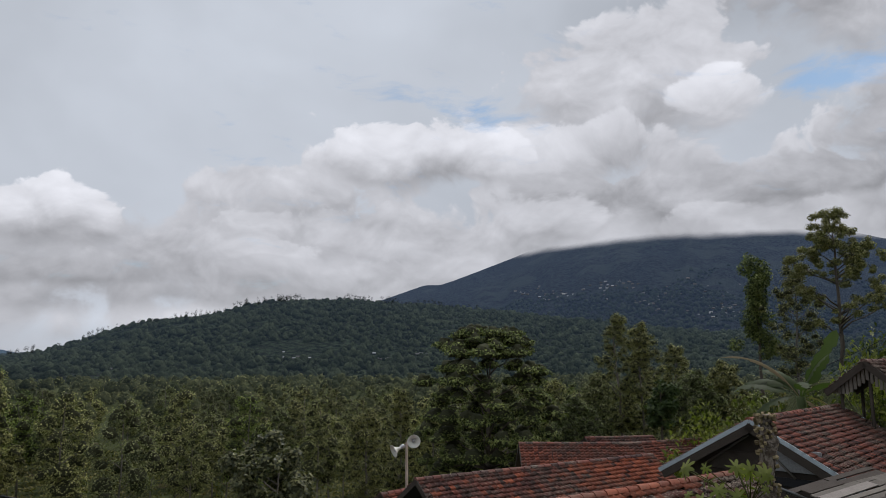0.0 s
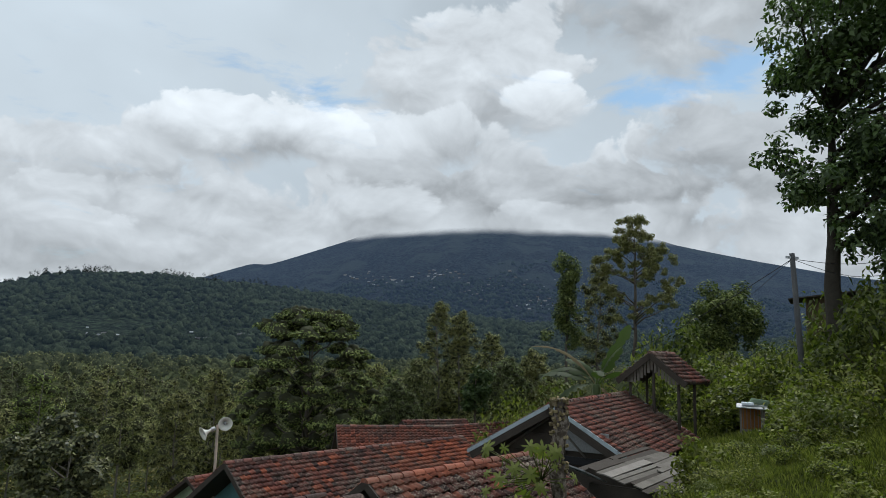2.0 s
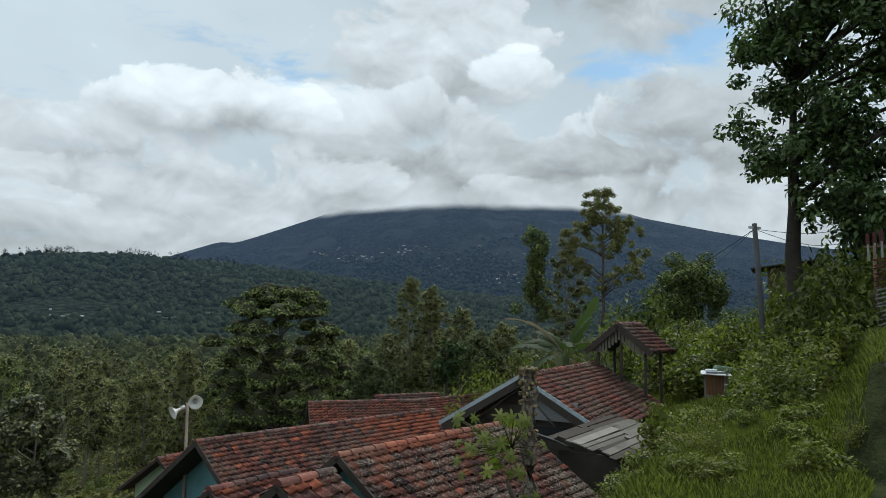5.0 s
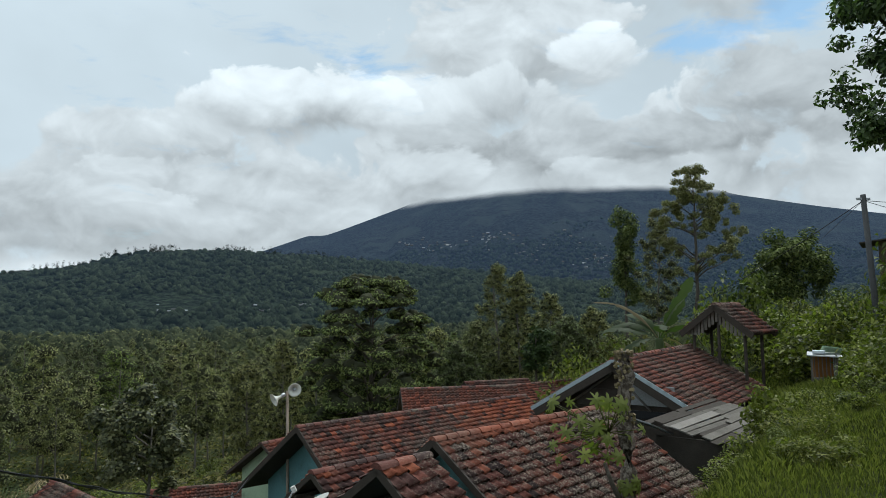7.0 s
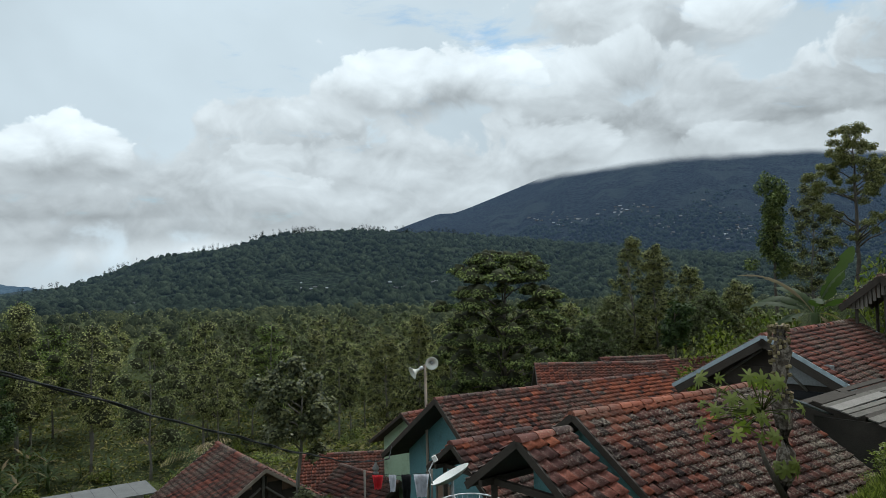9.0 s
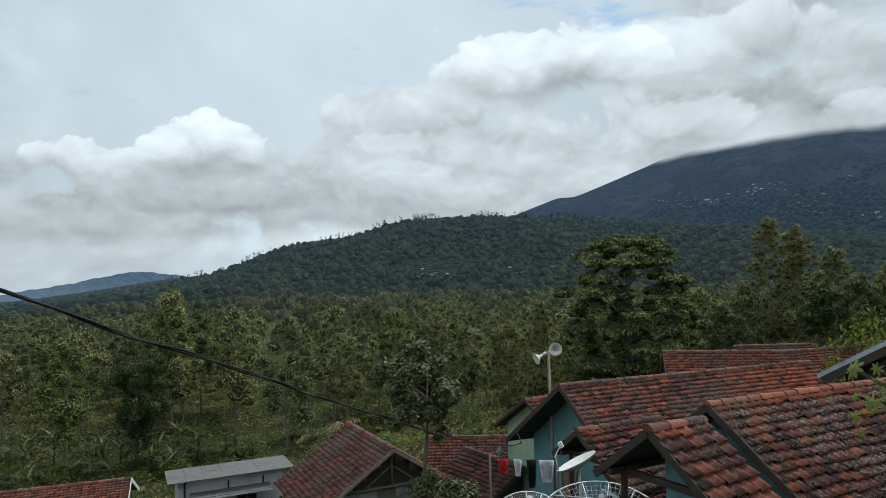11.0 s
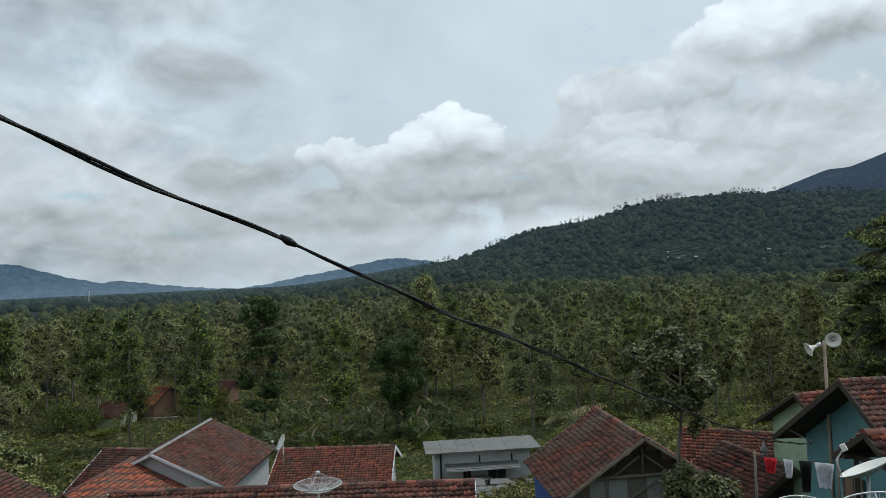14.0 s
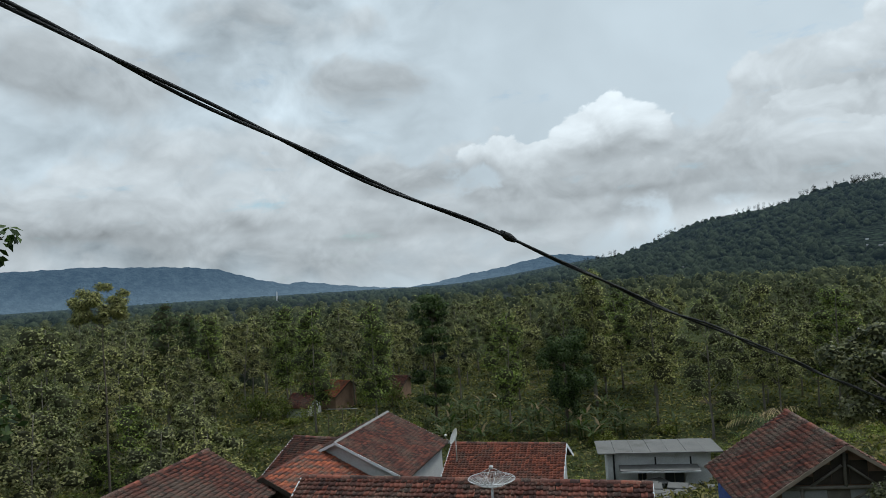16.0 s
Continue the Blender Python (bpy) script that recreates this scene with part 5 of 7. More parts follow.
# near gable of the dark brown wooden house: open timber work over grey boards, blue boards along its side
we, ne, te = Matrix.Translation(ue * (5.98 - 0.41) + Vz * dze), 5.98, math.tan(radians(33))
# dark boards stand in for the shaded open attic under the roof
for i in range(9):
    s0 = -2.9 + 0.62 * i
    top_ = -abs(s0 + 0.3) * te - 0.28
    if top_ > -1.45:
        part("attic_shade", box((0.0, 0.0, -1.45), (0.60, 0.02, top_), we @ Matrix((ve, -ue, Vz)).transposed().to_4x4() @ pose(s0, 0, 0)), M["dark_wood"], house_e)
for i in range(7):
    s0 = -2.95 + 0.78 * i
    part("wall_board", box((0.0, 0.0, -3.6), (0.765, 0.022, -1.62 if s0 > -2.4 else -2.0), we @ Matrix((ve, -ue, Vz)).transposed().to_4x4() @ pose(s0, 0, 0)), M["cement" if i % 3 else "wood"], house_e)
for (s0, z0), (s1, z1), rad in (((-2.2, -1.54), (1.9, -1.54), 0.07), ((0, -1.5), (0, -0.25), 0.06), ((-0.1, -0.75), (-1.2, -1.5), 0.05), ((0.1, -0.75), (1.1, -1.5), 0.05), ((-1.5, -1.5), (-1.5, -3.6), 0.06), ((0.8, -1.5), (0.8, -3.6), 0.06), ((-1.4, -2.9), (0.7, -1.7), 0.045)):
    part("brace", tube([ue * 5.64 + ve * s0 + Vz * (dze + z0), ue * 5.64 + ve * s1 + Vz * (dze + z1)], rad, 6), M["wood"], house_e)
for i in range(8):
    part("side_board", box((0.5 + 0.62 * i, -0.03, -4.4), (1.1 + 0.62 * i, -0.004, -2.3), Matrix.Translation(-ve * 3.18 + Vz * dze) @ Matrix((ue, ve, Vz)).transposed().to_4x4()), M["blue"], house_e, "blue painted board")


def lean_to():
    """Plank-roofed lean-to along the eave of the wooden house."""
    base = Vector((8.1, 13.6, 5.2))
    t = thing("lean_to", base, "lean-to with a grey plank roof against the wooden house", "shed")
    u = Vector((math.cos(radians(40)), math.sin(radians(40)), 0))
    v = Vector((math.sin(radians(40)), -math.cos(radians(40)), 0))
    o = Vector((7.35, 14.9, 7.30)) - base
    fall = (v * 1.0 - Vz * 0.17).normalized()
    rng = random.Random(4)
    m = Matrix((u, fall, u.cross(fall) * (1 if u.cross(fall).z > 0 else -1))).transposed().to_4x4()
    y0 = -0.12
    while y0 < 1.95:   # long boards laid along the eave, each lapping the next
        wide = rng.uniform(0.15, 0.26)
        x0 = rng.uniform(-0.35, 0.1)
        while x0 < 3.6:
            ln = rng.uniform(1.3, 2.9)
            m.translation = o + u * x0 + fall * y0 + Vz * (0.03 + rng.uniform(0.0, 0.05))
            part("plank", box((0.0, 0.0, 0.0), (min(ln, 4.3 - x0) - 0.015, wide - 0.02, 0.03), m @ pose(0, 0, 0, -3.5, rng.uniform(-0.5, 0.5), rng.uniform(-1.6, 1.6)), 0.004), M[rng.choice(("plank", "wood", "dark_wood", "plank", "pale_plank"))], t)
            x0 += ln
        y0 += wide
    for x0 in (0.1, 1.9, 3.7):
        p = o + u * x0 + fall * 1.85
        part("post", box((-0.05, -0.05, -2.1), (0.05, 0.05, -0.02), Matrix.Translation(p)), M["wood"], t)
    for i in range(9):
        p = o + u * (0.15 + i * 0.42) + fall * 1.8
        m = Matrix.Translation(p) @ Matrix.Rotation(radians(40), 4, "Z")
        part("board", box((0, -0.015, -2.1), (0.40, 0.015, -0.16), m), M["dark_wood"], t)
    p = o + fall * 0.1
    m = Matrix.Translation(p) @ Matrix.Rotation(radians(40 - 90), 4, "Z")
    part("side_wall", box((0, -0.02, -2.1), (1.7, 0.02, -0.2), m), M["dark_wood"], t)
    part("tarpaulin", box((-0.9, -0.4, -0.05), (0.35, 0.7, -0.02), Matrix.Translation(o) @ pose(0, 0, 0, 12, 18, 40)), M["cement"], t)


lean_to()


# ---------------- loudspeakers, dishes, laundry, cables ----------------
def lathe(profile, m, sides=20):
    """A round body turned from (radius, height) pairs."""
    bm = bmesh.new()
    rings = []
    for rr, zz in profile:
        rings.append([bm.verts.new(m @ Vector((math.cos(k) * rr, math.sin(k) * rr, zz))) for k in (2 * math.pi * j / sides for j in range(sides))])
    for a, b in zip(rings, rings[1:]):
        for j in range(sides):
            bm.faces.new((a[j], a[(j + 1) % sides], b[(j + 1) % sides], b[j])).smooth = True
    return bm


finial = part("finial", lathe([(0.0, 0.0), (0.12, 0.0), (0.13, 0.06), (0.05, 0.10), (0.14, 0.20), (0.15, 0.28), (0.06, 0.40), (0.02, 0.60), (0.0, 0.62)], Matrix.Translation(ul * 2.6 + Vz * 0.08), 14), M["faded_white"], roof_l, "white turned roof finial")

x, y, z = spot(-2.95, 22.0)
mast = thing("loudspeaker_mast", (x, y, z), "mast with two cream horn loudspeakers above the roofs", "loudspeaker")
top = 7.62 - z
part("mast_pole", tube([(0.0, 0, -0.3), (0.02, 0, top * 0.5), (0.0, 0, top - 0.1)], [0.05, 0.045, 0.04], 8), M["pale_wood"], mast)
for k, (ox, oz, yaw, pitch) in enumerate(((0.20, 0.10, 8, 4), (-0.17, -0.12, -62, 22))):
    m = Matrix.Translation((ox, -0.05, top + oz - 0.12)) @ Matrix.Rotation(radians(yaw + 180), 4, "Z") @ Matrix.Rotation(radians(-90 - pitch), 4, "X")
    horn = part("horn", lathe([(0.03, 0.0), (0.045, 0.08), (0.075, 0.16), (0.13, 0.23), (0.19, 0.27), (0.205, 0.272), (0.20, 0.262), (0.13, 0.215), (0.07, 0.15)], m, 24), M["horn"], mast)
    part("horn_throat", lathe([(0.0, 0.12), (0.045, 0.12), (0.055, 0.20), (0.03, 0.235), (0.0, 0.24)], m, 14), M["metal"], horn)
    part("driver", lathe([(0.0, -0.12), (0.06, -0.12), (0.065, -0.02), (0.03, 0.01)], m, 14), M["metal"], horn)
part("bracket", tube([(-0.24, -0.03, top - 0.32), (0.0, 0, top - 0.18), (0.22, -0.03, top - 0.1)], 0.018, 6), M["metal"], mast)


def solid_dish(label, at, radius, yaw, tilt, pole, mat="dish"):
    """A white offset dish on a pole, with its feed arm."""
    d = thing("satellite_dish", (at[0], at[1], at[2] - pole), label, "satellite dish")
    m = pose(0, 0, pole, tilt, yaw, 0) @ Matrix.Rotation(radians(-90), 4, "Z")
    prof = [(radius * t, 0.28 * radius * t * t) for t in (0.0, 0.25, 0.5, 0.75, 0.95, 1.0)] + [(radius * 1.02, 0.29 * radius), (radius * 0.98, 0.255 * radius)] + [(radius * t, 0.28 * radius * t * t - 0.02) for t in (0.75, 0.5, 0.25, 0.0)]
    part("reflector", lathe(prof, m, 28), M[mat], d)
    arm = part("feed_arm", tube([m @ Vector((0, -radius * 0.95, 0.25 * radius)), m @ Vector((0, -radius * 0.8, radius * 0.9)), m @ Vector((0, -radius * 0.35, radius * 1.2))], 0.016, 6), M["metal"], d)
    part("feed_head", box((-0.05, -0.05, -0.05), (0.05, 0.05, 0.08), m @ Matrix.Translation((0, -radius * 0.3, radius * 1.22)), 0.01), M["dish"], arm)
    part("dish_pole", tube([(0, 0, 0), (0, 0, pole)], 0.03, 8), M["metal"], d)
    return d


def mesh_dish(label, at, radius, yaw, tilt, ribs=12):
    """A large see-through mesh dish: rim, ribs, rings and a thin net."""
    d = thing("mesh_dish", (at[0], at[1], at[2] - 0.7), label, "satellite dish")
    m = Matrix.Translation((0, 0, 0.7)) @ Matrix.Rotation(radians(yaw), 4, "Z") @ Matrix.Rotation(radians(tilt), 4, "X")

    def cup(r, k):
        return m @ Vector((math.cos(k) * r, math.sin(k) * r, 0.33 * r * r / radius))

    part("rim", tube([cup(radius, 2 * math.pi * i / 40) for i in range(41)], 0.014, 5), M["metal"], d)
    for j in range(ribs):
        part("rib", tube([cup(radius * t, 2 * math.pi * j / ribs) for t in (0.05, 0.4, 0.7, 1.0)], 0.012, 4), M["metal"], d)
    net = bmesh.new()
    rings, segs = 16, 72
    for i in range(1, rings):
        add_tube(net, [cup(radius * i / rings, 2 * math.pi * k / 48) for k in range(49)], 0.0045, 3, False)
    for j in range(segs):
        add_tube(net, [cup(radius * t, 2 * math.pi * j / segs) for t in (0.15, 0.45, 0.75, 1.0)], 0.0045, 3, False)
    part("net", net, M["metal"], d)
    part("dish_post", tube([(0, 0, -0.6), (0, 0, 0.7)], 0.04, 8), M["metal"], d)
    tip = m @ Vector((0, 0, radius * 0.8))
    for j in range(3):
        part("feed_strut", tube([cup(radius * 0.98, 2.1 * j + 0.3), tip], 0.010, 4), M["metal"], d)
    part("feed_head", lathe([(0.0, -0.05), (0.07, -0.05), (0.07, 0.05), (0.0, 0.05)], m @ Matrix.Translation((0, 0, radius * 0.8)), 10), M["metal"], d)
    return d


solid_dish("white satellite dish on a pole by the teal house", (-0.24, 15.3, 5.76), 0.46, -27, -4, 1.9)
mesh_dish("large see-through mesh dish below the porch", (-1.2, 13.4, 5.22), 0.62, 10, 20)
mesh_dish("wide mesh satellite dish in front of the porch", (0.12, 11.3, 5.72), 1.0, 5, 22, 14)
mesh_dish("mesh satellite dish beside the dark tiled roof", (-15.75, 17.2, 2.78), 0.78, 30, -1)
solid_dish("small white dish on the roof's verge", (-28.3, 28.4, 0.5), 0.46, -50, 50, 1.4)

# laundry by the teal house
line = thing("laundry_line", (-1.75, 18.7, float(ground_z(-1.75, 18.7))), "washing line with red, pale and blue clothes", "laundry")
lz = 5.0 - float(ground_z(-1.75, 18.7))
part("cord", tube([(-0.9, 0.1, lz), (0.0, 0.0, lz - 0.05), (0.9, -0.1, lz + 0.05)], 0.006, 4), M["black"], line)
for xo, wd, hg, mat in ((-0.55, 0.3, 0.38, "red_cloth"), (-0.15, 0.22, 0.45, "pale_cloth"), (0.22, 0.28, 0.75, "black"), (0.62, 0.42, 0.6, "pale_cloth")):
    bm = bmesh.new()
    cols = 7
    grid = [[bm.verts.new((xo + wd * (i / (cols - 1) - 0.5) * (1 - 0.1 * j), 0.04 * math.sin(i * 2.1 + j) * (0.4 + 0.3 * j), lz - 0.03 - hg * j / 4)) for i in range(cols)] for j in range(5)]
    for j in range(4):
        for i in range(cols - 1):
            bm.faces.new((grid[j][i], grid[j][i + 1], grid[j + 1][i + 1], grid[j + 1][i])).smooth = True
    bmesh.ops.solidify(bm, geom=bm.faces[:], thickness=0.012)
    part("garment", bm, M[mat], line)
for xo in (-0.9, 0.9):
    part("line_post", tube([(xo, 0, -0.2), (xo, 0, lz + 0.1)], 0.03, 6), M["wood"], line)

# two-strand cable that runs past the viewer down to the teal house
cable = thing("overhead_cable", (-1.42, 5.0, float(ground_z(-1.42, 5.0))), "black twisted two-strand cable sagging over the bank", "cable")
cz = float(ground_z(-1.42, 5.0))


def cable_at(y):
    """The cable at y metres ahead: it drops past the viewer, sags, and runs on to the eaves of the teal house."""
    near = min(y, 5.0)
    p = Vector((-1.291 + 0.15 * near, near, 10.398 + near * (-0.4071 + near * (0.04121 + near * (-0.01302 + near * 0.00161)))))
    p += Vector((0.004 * math.sin(near * 9.0), 0, 0.0035 * math.sin(near * 7.3 + 0.7) + 0.0022 * math.sin(near * 17.0)))
    if y > 5.0:
        p += (Vector((-1.9, 18.6, 5.75)) - p) * ((y - 5.0) / 13.6)
    return p


for ph in (0.0, math.pi):
    pts = []
    for i in range(321):
        p = cable_at(-1.5 + 20.1 * (i / 320) ** 1.6)
        k = p.y * 13.0 + ph
        loose = 0.0026 + 0.0012 * math.sin(p.y * 4.7)
        pts.append(p + Vector((math.cos(k) * loose, 0, math.sin(k) * loose)) - Vector((-1.42, 5.0, cz)))
    part("strand", tube(pts, 0.0029, 6), M["black"], cable)
knot = cable_at(0.90) - Vector((-1.42, 5.0, cz))
part("tape_knot", tube([knot + Vector((0, -0.02, 0.009)), knot, knot + Vector((0, 0.02, -0.007))], [0.005, 0.0085, 0.005], 8), M["black"], cable)

# grey pole with its wires on the slope
px, py, pz = spot(41.75, 27.0)
pole = thing("utility_pole", (px, py, pz), "leaning grey utility pole with thin wires", "pole")
dirx = Vector((math.cos(radians(42)), -math.sin(radians(42)), 0))
ptop = Vector((0, 0, 10 + 27 * math.tan(radians(7.6)) - pz)) - dirx * 0.14
part("shaft", tube([dirx * 0.12 - Vz * 0.4, ptop], [0.112, 0.085], 12), M["pole"], pole)
part("crossarm", box((-0.25, -0.03, -0.04), (0.25, 0.03, 0.04), Matrix.Translation(ptop - Vz * 0.15)), M["metal"], pole)
P0 = Vector((px, py, pz))
a0 = ptop - Vz * 0.2
far_end = Vector((*polar(26.0, 34), 10 + 34 * math.tan(radians(-1.6)))) - P0
part("wire", tube([a0 + (far_end - a0) * t - Vz * 0.35 * math.sin(math.pi * t) for t in np.linspace(0, 1, 14)], 0.014, 4), M["black"], pole)
far_end = Vector((*polar(35.0, 70), 10 + 70 * math.tan(radians(2.4)))) - P0
part("wire", tube([a0 + (far_end - a0) * t - Vz * 0.5 * math.sin(math.pi * t) for t in np.linspace(0, 1, 14)], 0.010, 4), M["black"], pole)
for dz, sag in ((0.0, 0.5), (-0.25, 0.9)):
    far_end = Vector((*polar(50.5, 34), 10 + 34 * math.tan(radians(8.0)) + dz)) - P0
    part("wire", tube([a0 + (far_end - a0) * t - Vz * sag * math.sin(math.pi * t) for t in np.linspace(0, 1, 12)], 0.010, 4), M["black"], pole)
qx, qy, qz = spot(48.6, 33)
pole2 = thing("utility_pole", (qx, qy, qz), "thin pole half hidden in the trees", "pole")
part("shaft", tube([(0, 0, -0.3), (0, 0, 10 + 33 * math.tan(radians(10.5)) - qz)], [0.1, 0.08], 8), M["pole"], pole2)


# ---------------- gazebo, hutch, gate and wall on the bank ----------------
def gazebo():
    x, y = polar(32.0, 27.0)
    z = min(float(ground_z(x, y)), 7.3)
    g = thing("gazebo", (x, y, z), "open wooden hut with an old tile roof", "hut")
    bpy.context.view_layer.update()
    hz = 9.95 - z
    h = 30.0
    roof, u, v, ends = gable_roof(g, 1.75, 1.35, 1.35, 36, 36, h, ("tiles", "tile"), seed=51, single=0, caps="tile")
    roof.location = -u * 0.85 + Vz * hz
    for sx in (-0.6, 0.6):
        for sy in (-0.95, 0.0, 0.95):
            if sy == 0.0 and sx > 0:
                continue
            p = u * sx + v * sy
            part("post", tube([p - Vz * 0.1, p + Vz * (hz - abs(sy) * 0.72 - 0.05)], 0.055, 7), M["dark_wood"], g)
    for i in range(17):
        s = -1.1 + 2.2 * i / 16
        p = -u * 0.72 + v * s
        t_ = hz - abs(s) * 0.72 - 0.08
        part("slat", box((-0.012, -0.05, max(t_ - 0.5, hz - 1.05)), (0.012, 0.05, t_), Matrix.Translation(p) @ Matrix.Rotation(radians(h), 4, "Z")), M["wood"], g)
    part("floor_deck", box((-0.65, -1.05, 0.35), (0.65, 1.05, 0.43), Matrix.Rotation(radians(h), 4, "Z")), M["wood"], g)
    for sy in (-0.95, 0.95):
        part("rail", box((-0.65, -0.03, 0.95), (0.65, 0.03, 1.03), Matrix.Translation(v * sy) @ Matrix.Rotation(radians(h), 4, "Z")), M["wood"], g)
    part("rail", box((-0.03, -0.95, 1.0), (0.03, 0.95, 1.08), Matrix.Translation(-u * 0.6) @ Matrix.Rotation(radians(h), 4, "Z")), M["wood"], g)
    for s, wd, hg, mat, b in ((-0.75, 0.5, 0.75, "blue_cloth", 0.30), (-0.2, 0.4, 0.7, "pale_cloth", 0.25), (0.45, 0.6, 0.7, "blue_cloth", 0.3)):
        part("hung_cloth", box((-0.02, -wd / 2, b), (0.02, wd / 2, b + hg), Matrix.Translation(-u * 0.68 + v * s) @ Matrix.Rotation(radians(h), 4, "Z"), 0.008), M[mat], g)


gazebo()


def hutch():
    x, y = polar(38.4, 24.0)
    z = float(ground_z(x, y))
    t = thing("wooden_hutch", (x, y, z), "small wooden hutch with a tin roof in the grass", "hutch")
    r = Matrix.Rotation(radians(-38), 4, "Z")
    hz = max(10 - 24 * math.tan(radians(3.75)) - z, 0.95)
    for sx in (-0.33, 0.33):
        for sy in (-0.25, 0.25):
            part("leg", box((sx - 0.03, sy - 0.03, -0.1), (sx + 0.03, sy + 0.03, hz), r), M["wood"], t)
    part("cage", box((-0.3, 0.16, 0.25), (0.3, 0.22, hz - 0.06), r, 0.01), M["orange"], t, "faded orange back board")
    part("side_panel", box((0.24, -0.22, 0.15), (0.30, 0.16, hz - 0.06), r, 0.005), M["cement"], t)
    part("shelf", box((-0.34, -0.26, 0.2), (0.34, 0.26, 0.24), r), M["wood"], t)
    for i in range(6):
        part("bar", box((-0.27 + i * 0.105, -0.25, 0.2), (-0.245 + i * 0.105, -0.225, hz - 0.06), r), M["wood"], t)
    part("top", box((-0.48, -0.36, hz), (0.50, 0.36, hz + 0.03), r @ pose(0, 0, 0, 5, 2, 0)), M["metal"], t, "dented tin sheet")
    part("panel", box((-0.25, -0.01, 0.0), (0.45, 0.01, 0.34), r @ pose(0.15, 0.2, hz + 0.08, 62, 8, 12)), M["green_wall"], t)
    part("pan", box((-0.3, -0.3, hz + 0.05), (0.05, 0.0, hz + 0.14), r, 0.015), M["white_paint"], t)


hutch()


def gate():
    x, y = polar(49.9, 22.0)
    z = float(ground_z(x, y))
    g = thing("village_gate", (x, y, z), "gate of red and white painted bamboo slats with a sign", "gate")
    r = Matrix.Rotation(radians(-50), 4, "Z")
    rng = random.Random(8)
    hz = 10 + 22 * math.tan(radians(6.4)) - z
    for i in range(18):
        zz = 0.1 + (hz - 0.75) * i / 17
        part("slat", box((-0.30, -0.02, -0.02), (0.34, 0.02, 0.02), r @ pose(-0.02, -0.10 + 0.05 * (i % 2), zz, 0, -16 + rng.uniform(-6, 6), 0)), M["faded_white" if zz < 1.35 else "red_paint" if rng.random() < 0.7 else "faded_white"], g)
    for sx in (-0.30, 0.34):
        part("gate_post", tube([(r @ Vector((sx, 0, -0.2))), (r @ Vector((sx * 0.92, 0, hz - 0.3)))], 0.04, 7), M["brick_wall"], g)
    for i in range(17):
        s = -0.42 + i * 0.16
        arch = 0.16 * math.sin(math.pi * min(1, (s + 0.42) / 2.5))
        part("picket", box((s - 0.026, -0.02, hz - 0.72 + arch), (s + 0.026, 0.02, hz - 0.28 + arch + rng.uniform(-0.05, 0.05)), r), M["faded_white"], g)
        part("picket", box((s - 0.045, 0.03, hz - 0.34 + arch), (s + 0.045, 0.06, hz + 0.05 + arch + rng.uniform(-0.06, 0.06)), r), M["red_paint"], g)
    sign = part("sign_board", box((-0.12, -0.16, 1.32), (0.26, -0.14, 1.60), r @ pose(0, 0, 0, 0, 4, 0)), M["white_paint"], g, "small white board with a dark mark")
    for s0, s1 in ((-0.05, 0.02), (0.05, 0.14)):
        part("mark", box((s0, -0.165, 1.36), (s1, -0.161, 1.54), r @ pose(0, 0, 0, 0, 4, 0)), M["black"], sign)
    part("top_beam", tube([(r @ Vector((-0.5, 0.02, hz - 0.34))), (r @ Vector((2.3, 0.02, hz - 0.30)))], 0.035, 6), M["brick_wall"], g)
    part("gate_post", tube([(r @ Vector((2.25, 0, -0.2))), (r @ Vector((2.2, 0, hz - 0.3)))], 0.05, 7), M["brick_wall"], g)


gate()
# low masonry wall that holds the road's edge
wx, wy = polar(50.3, 9.0)
wall = thing("retaining_wall", (wx, wy, 7.4), "stained masonry retaining wall with weeds", "wall")
wd_ = Matrix.Rotation(radians(-42), 4, "Z")
rng = random.Random(12)
part("core", box((0.06, 0.05, -0.6), (5.0, 0.5, 2.16), wd_), M["concrete"], wall)
z0 = 0.0
while z0 < 2.1:
    high = rng.uniform(0.09, 0.17)
    x0 = 0.12
    while x0 < 2.3:
        ln = rng.uniform(0.10, 0.30)
        part("stone", box((x0 + 0.01, -rng.uniform(0.0, 0.07), z0 + 0.01 + rng.uniform(0, 0.02)), (x0 + ln - 0.01, 0.3, z0 + high - rng.uniform(0.005, 0.025)), wd_ @ pose(0, 0, 0, 0, rng.uniform(-2.5, 2.5), 0), 0.025), M["stone"], wall)
        x0 += ln
    z0 += high
part("end_post", box((-0.02, -0.06, -0.6), (0.11, 0.3, 2.12), wd_, 0.015), M["stone"], wall)
for i in range(9):
    part("coping", box((-0.02 + 0.55 * i, -0.05 + rng.uniform(-0.03, 0.03), 2.14), (0.515 + 0.55 * i, 0.55, 2.18 + rng.uniform(0, 0.04)), wd_, 0.02), M["concrete"], wall)
# brown shed on the slope behind the pole
sx_, sy_ = polar(43.4, 45)
shed = thing("shed", (sx_, sy_, 9.0), "brown shed with a grey sheet roof among bushes", "shed")
r_ = Matrix.Rotation(radians(-43), 4, "Z")
part("wall", box((-1.0, 0, -0.5), (2.8, 3, 4.35), r_), M["shed_wall"], shed)
part("roof", box((-1.35, -0.6, 4.40), (3.1, 3.4, 4.47), r_ @ pose(0, 0, 0, 0, -7, 0)), M["dark_wood"], shed)


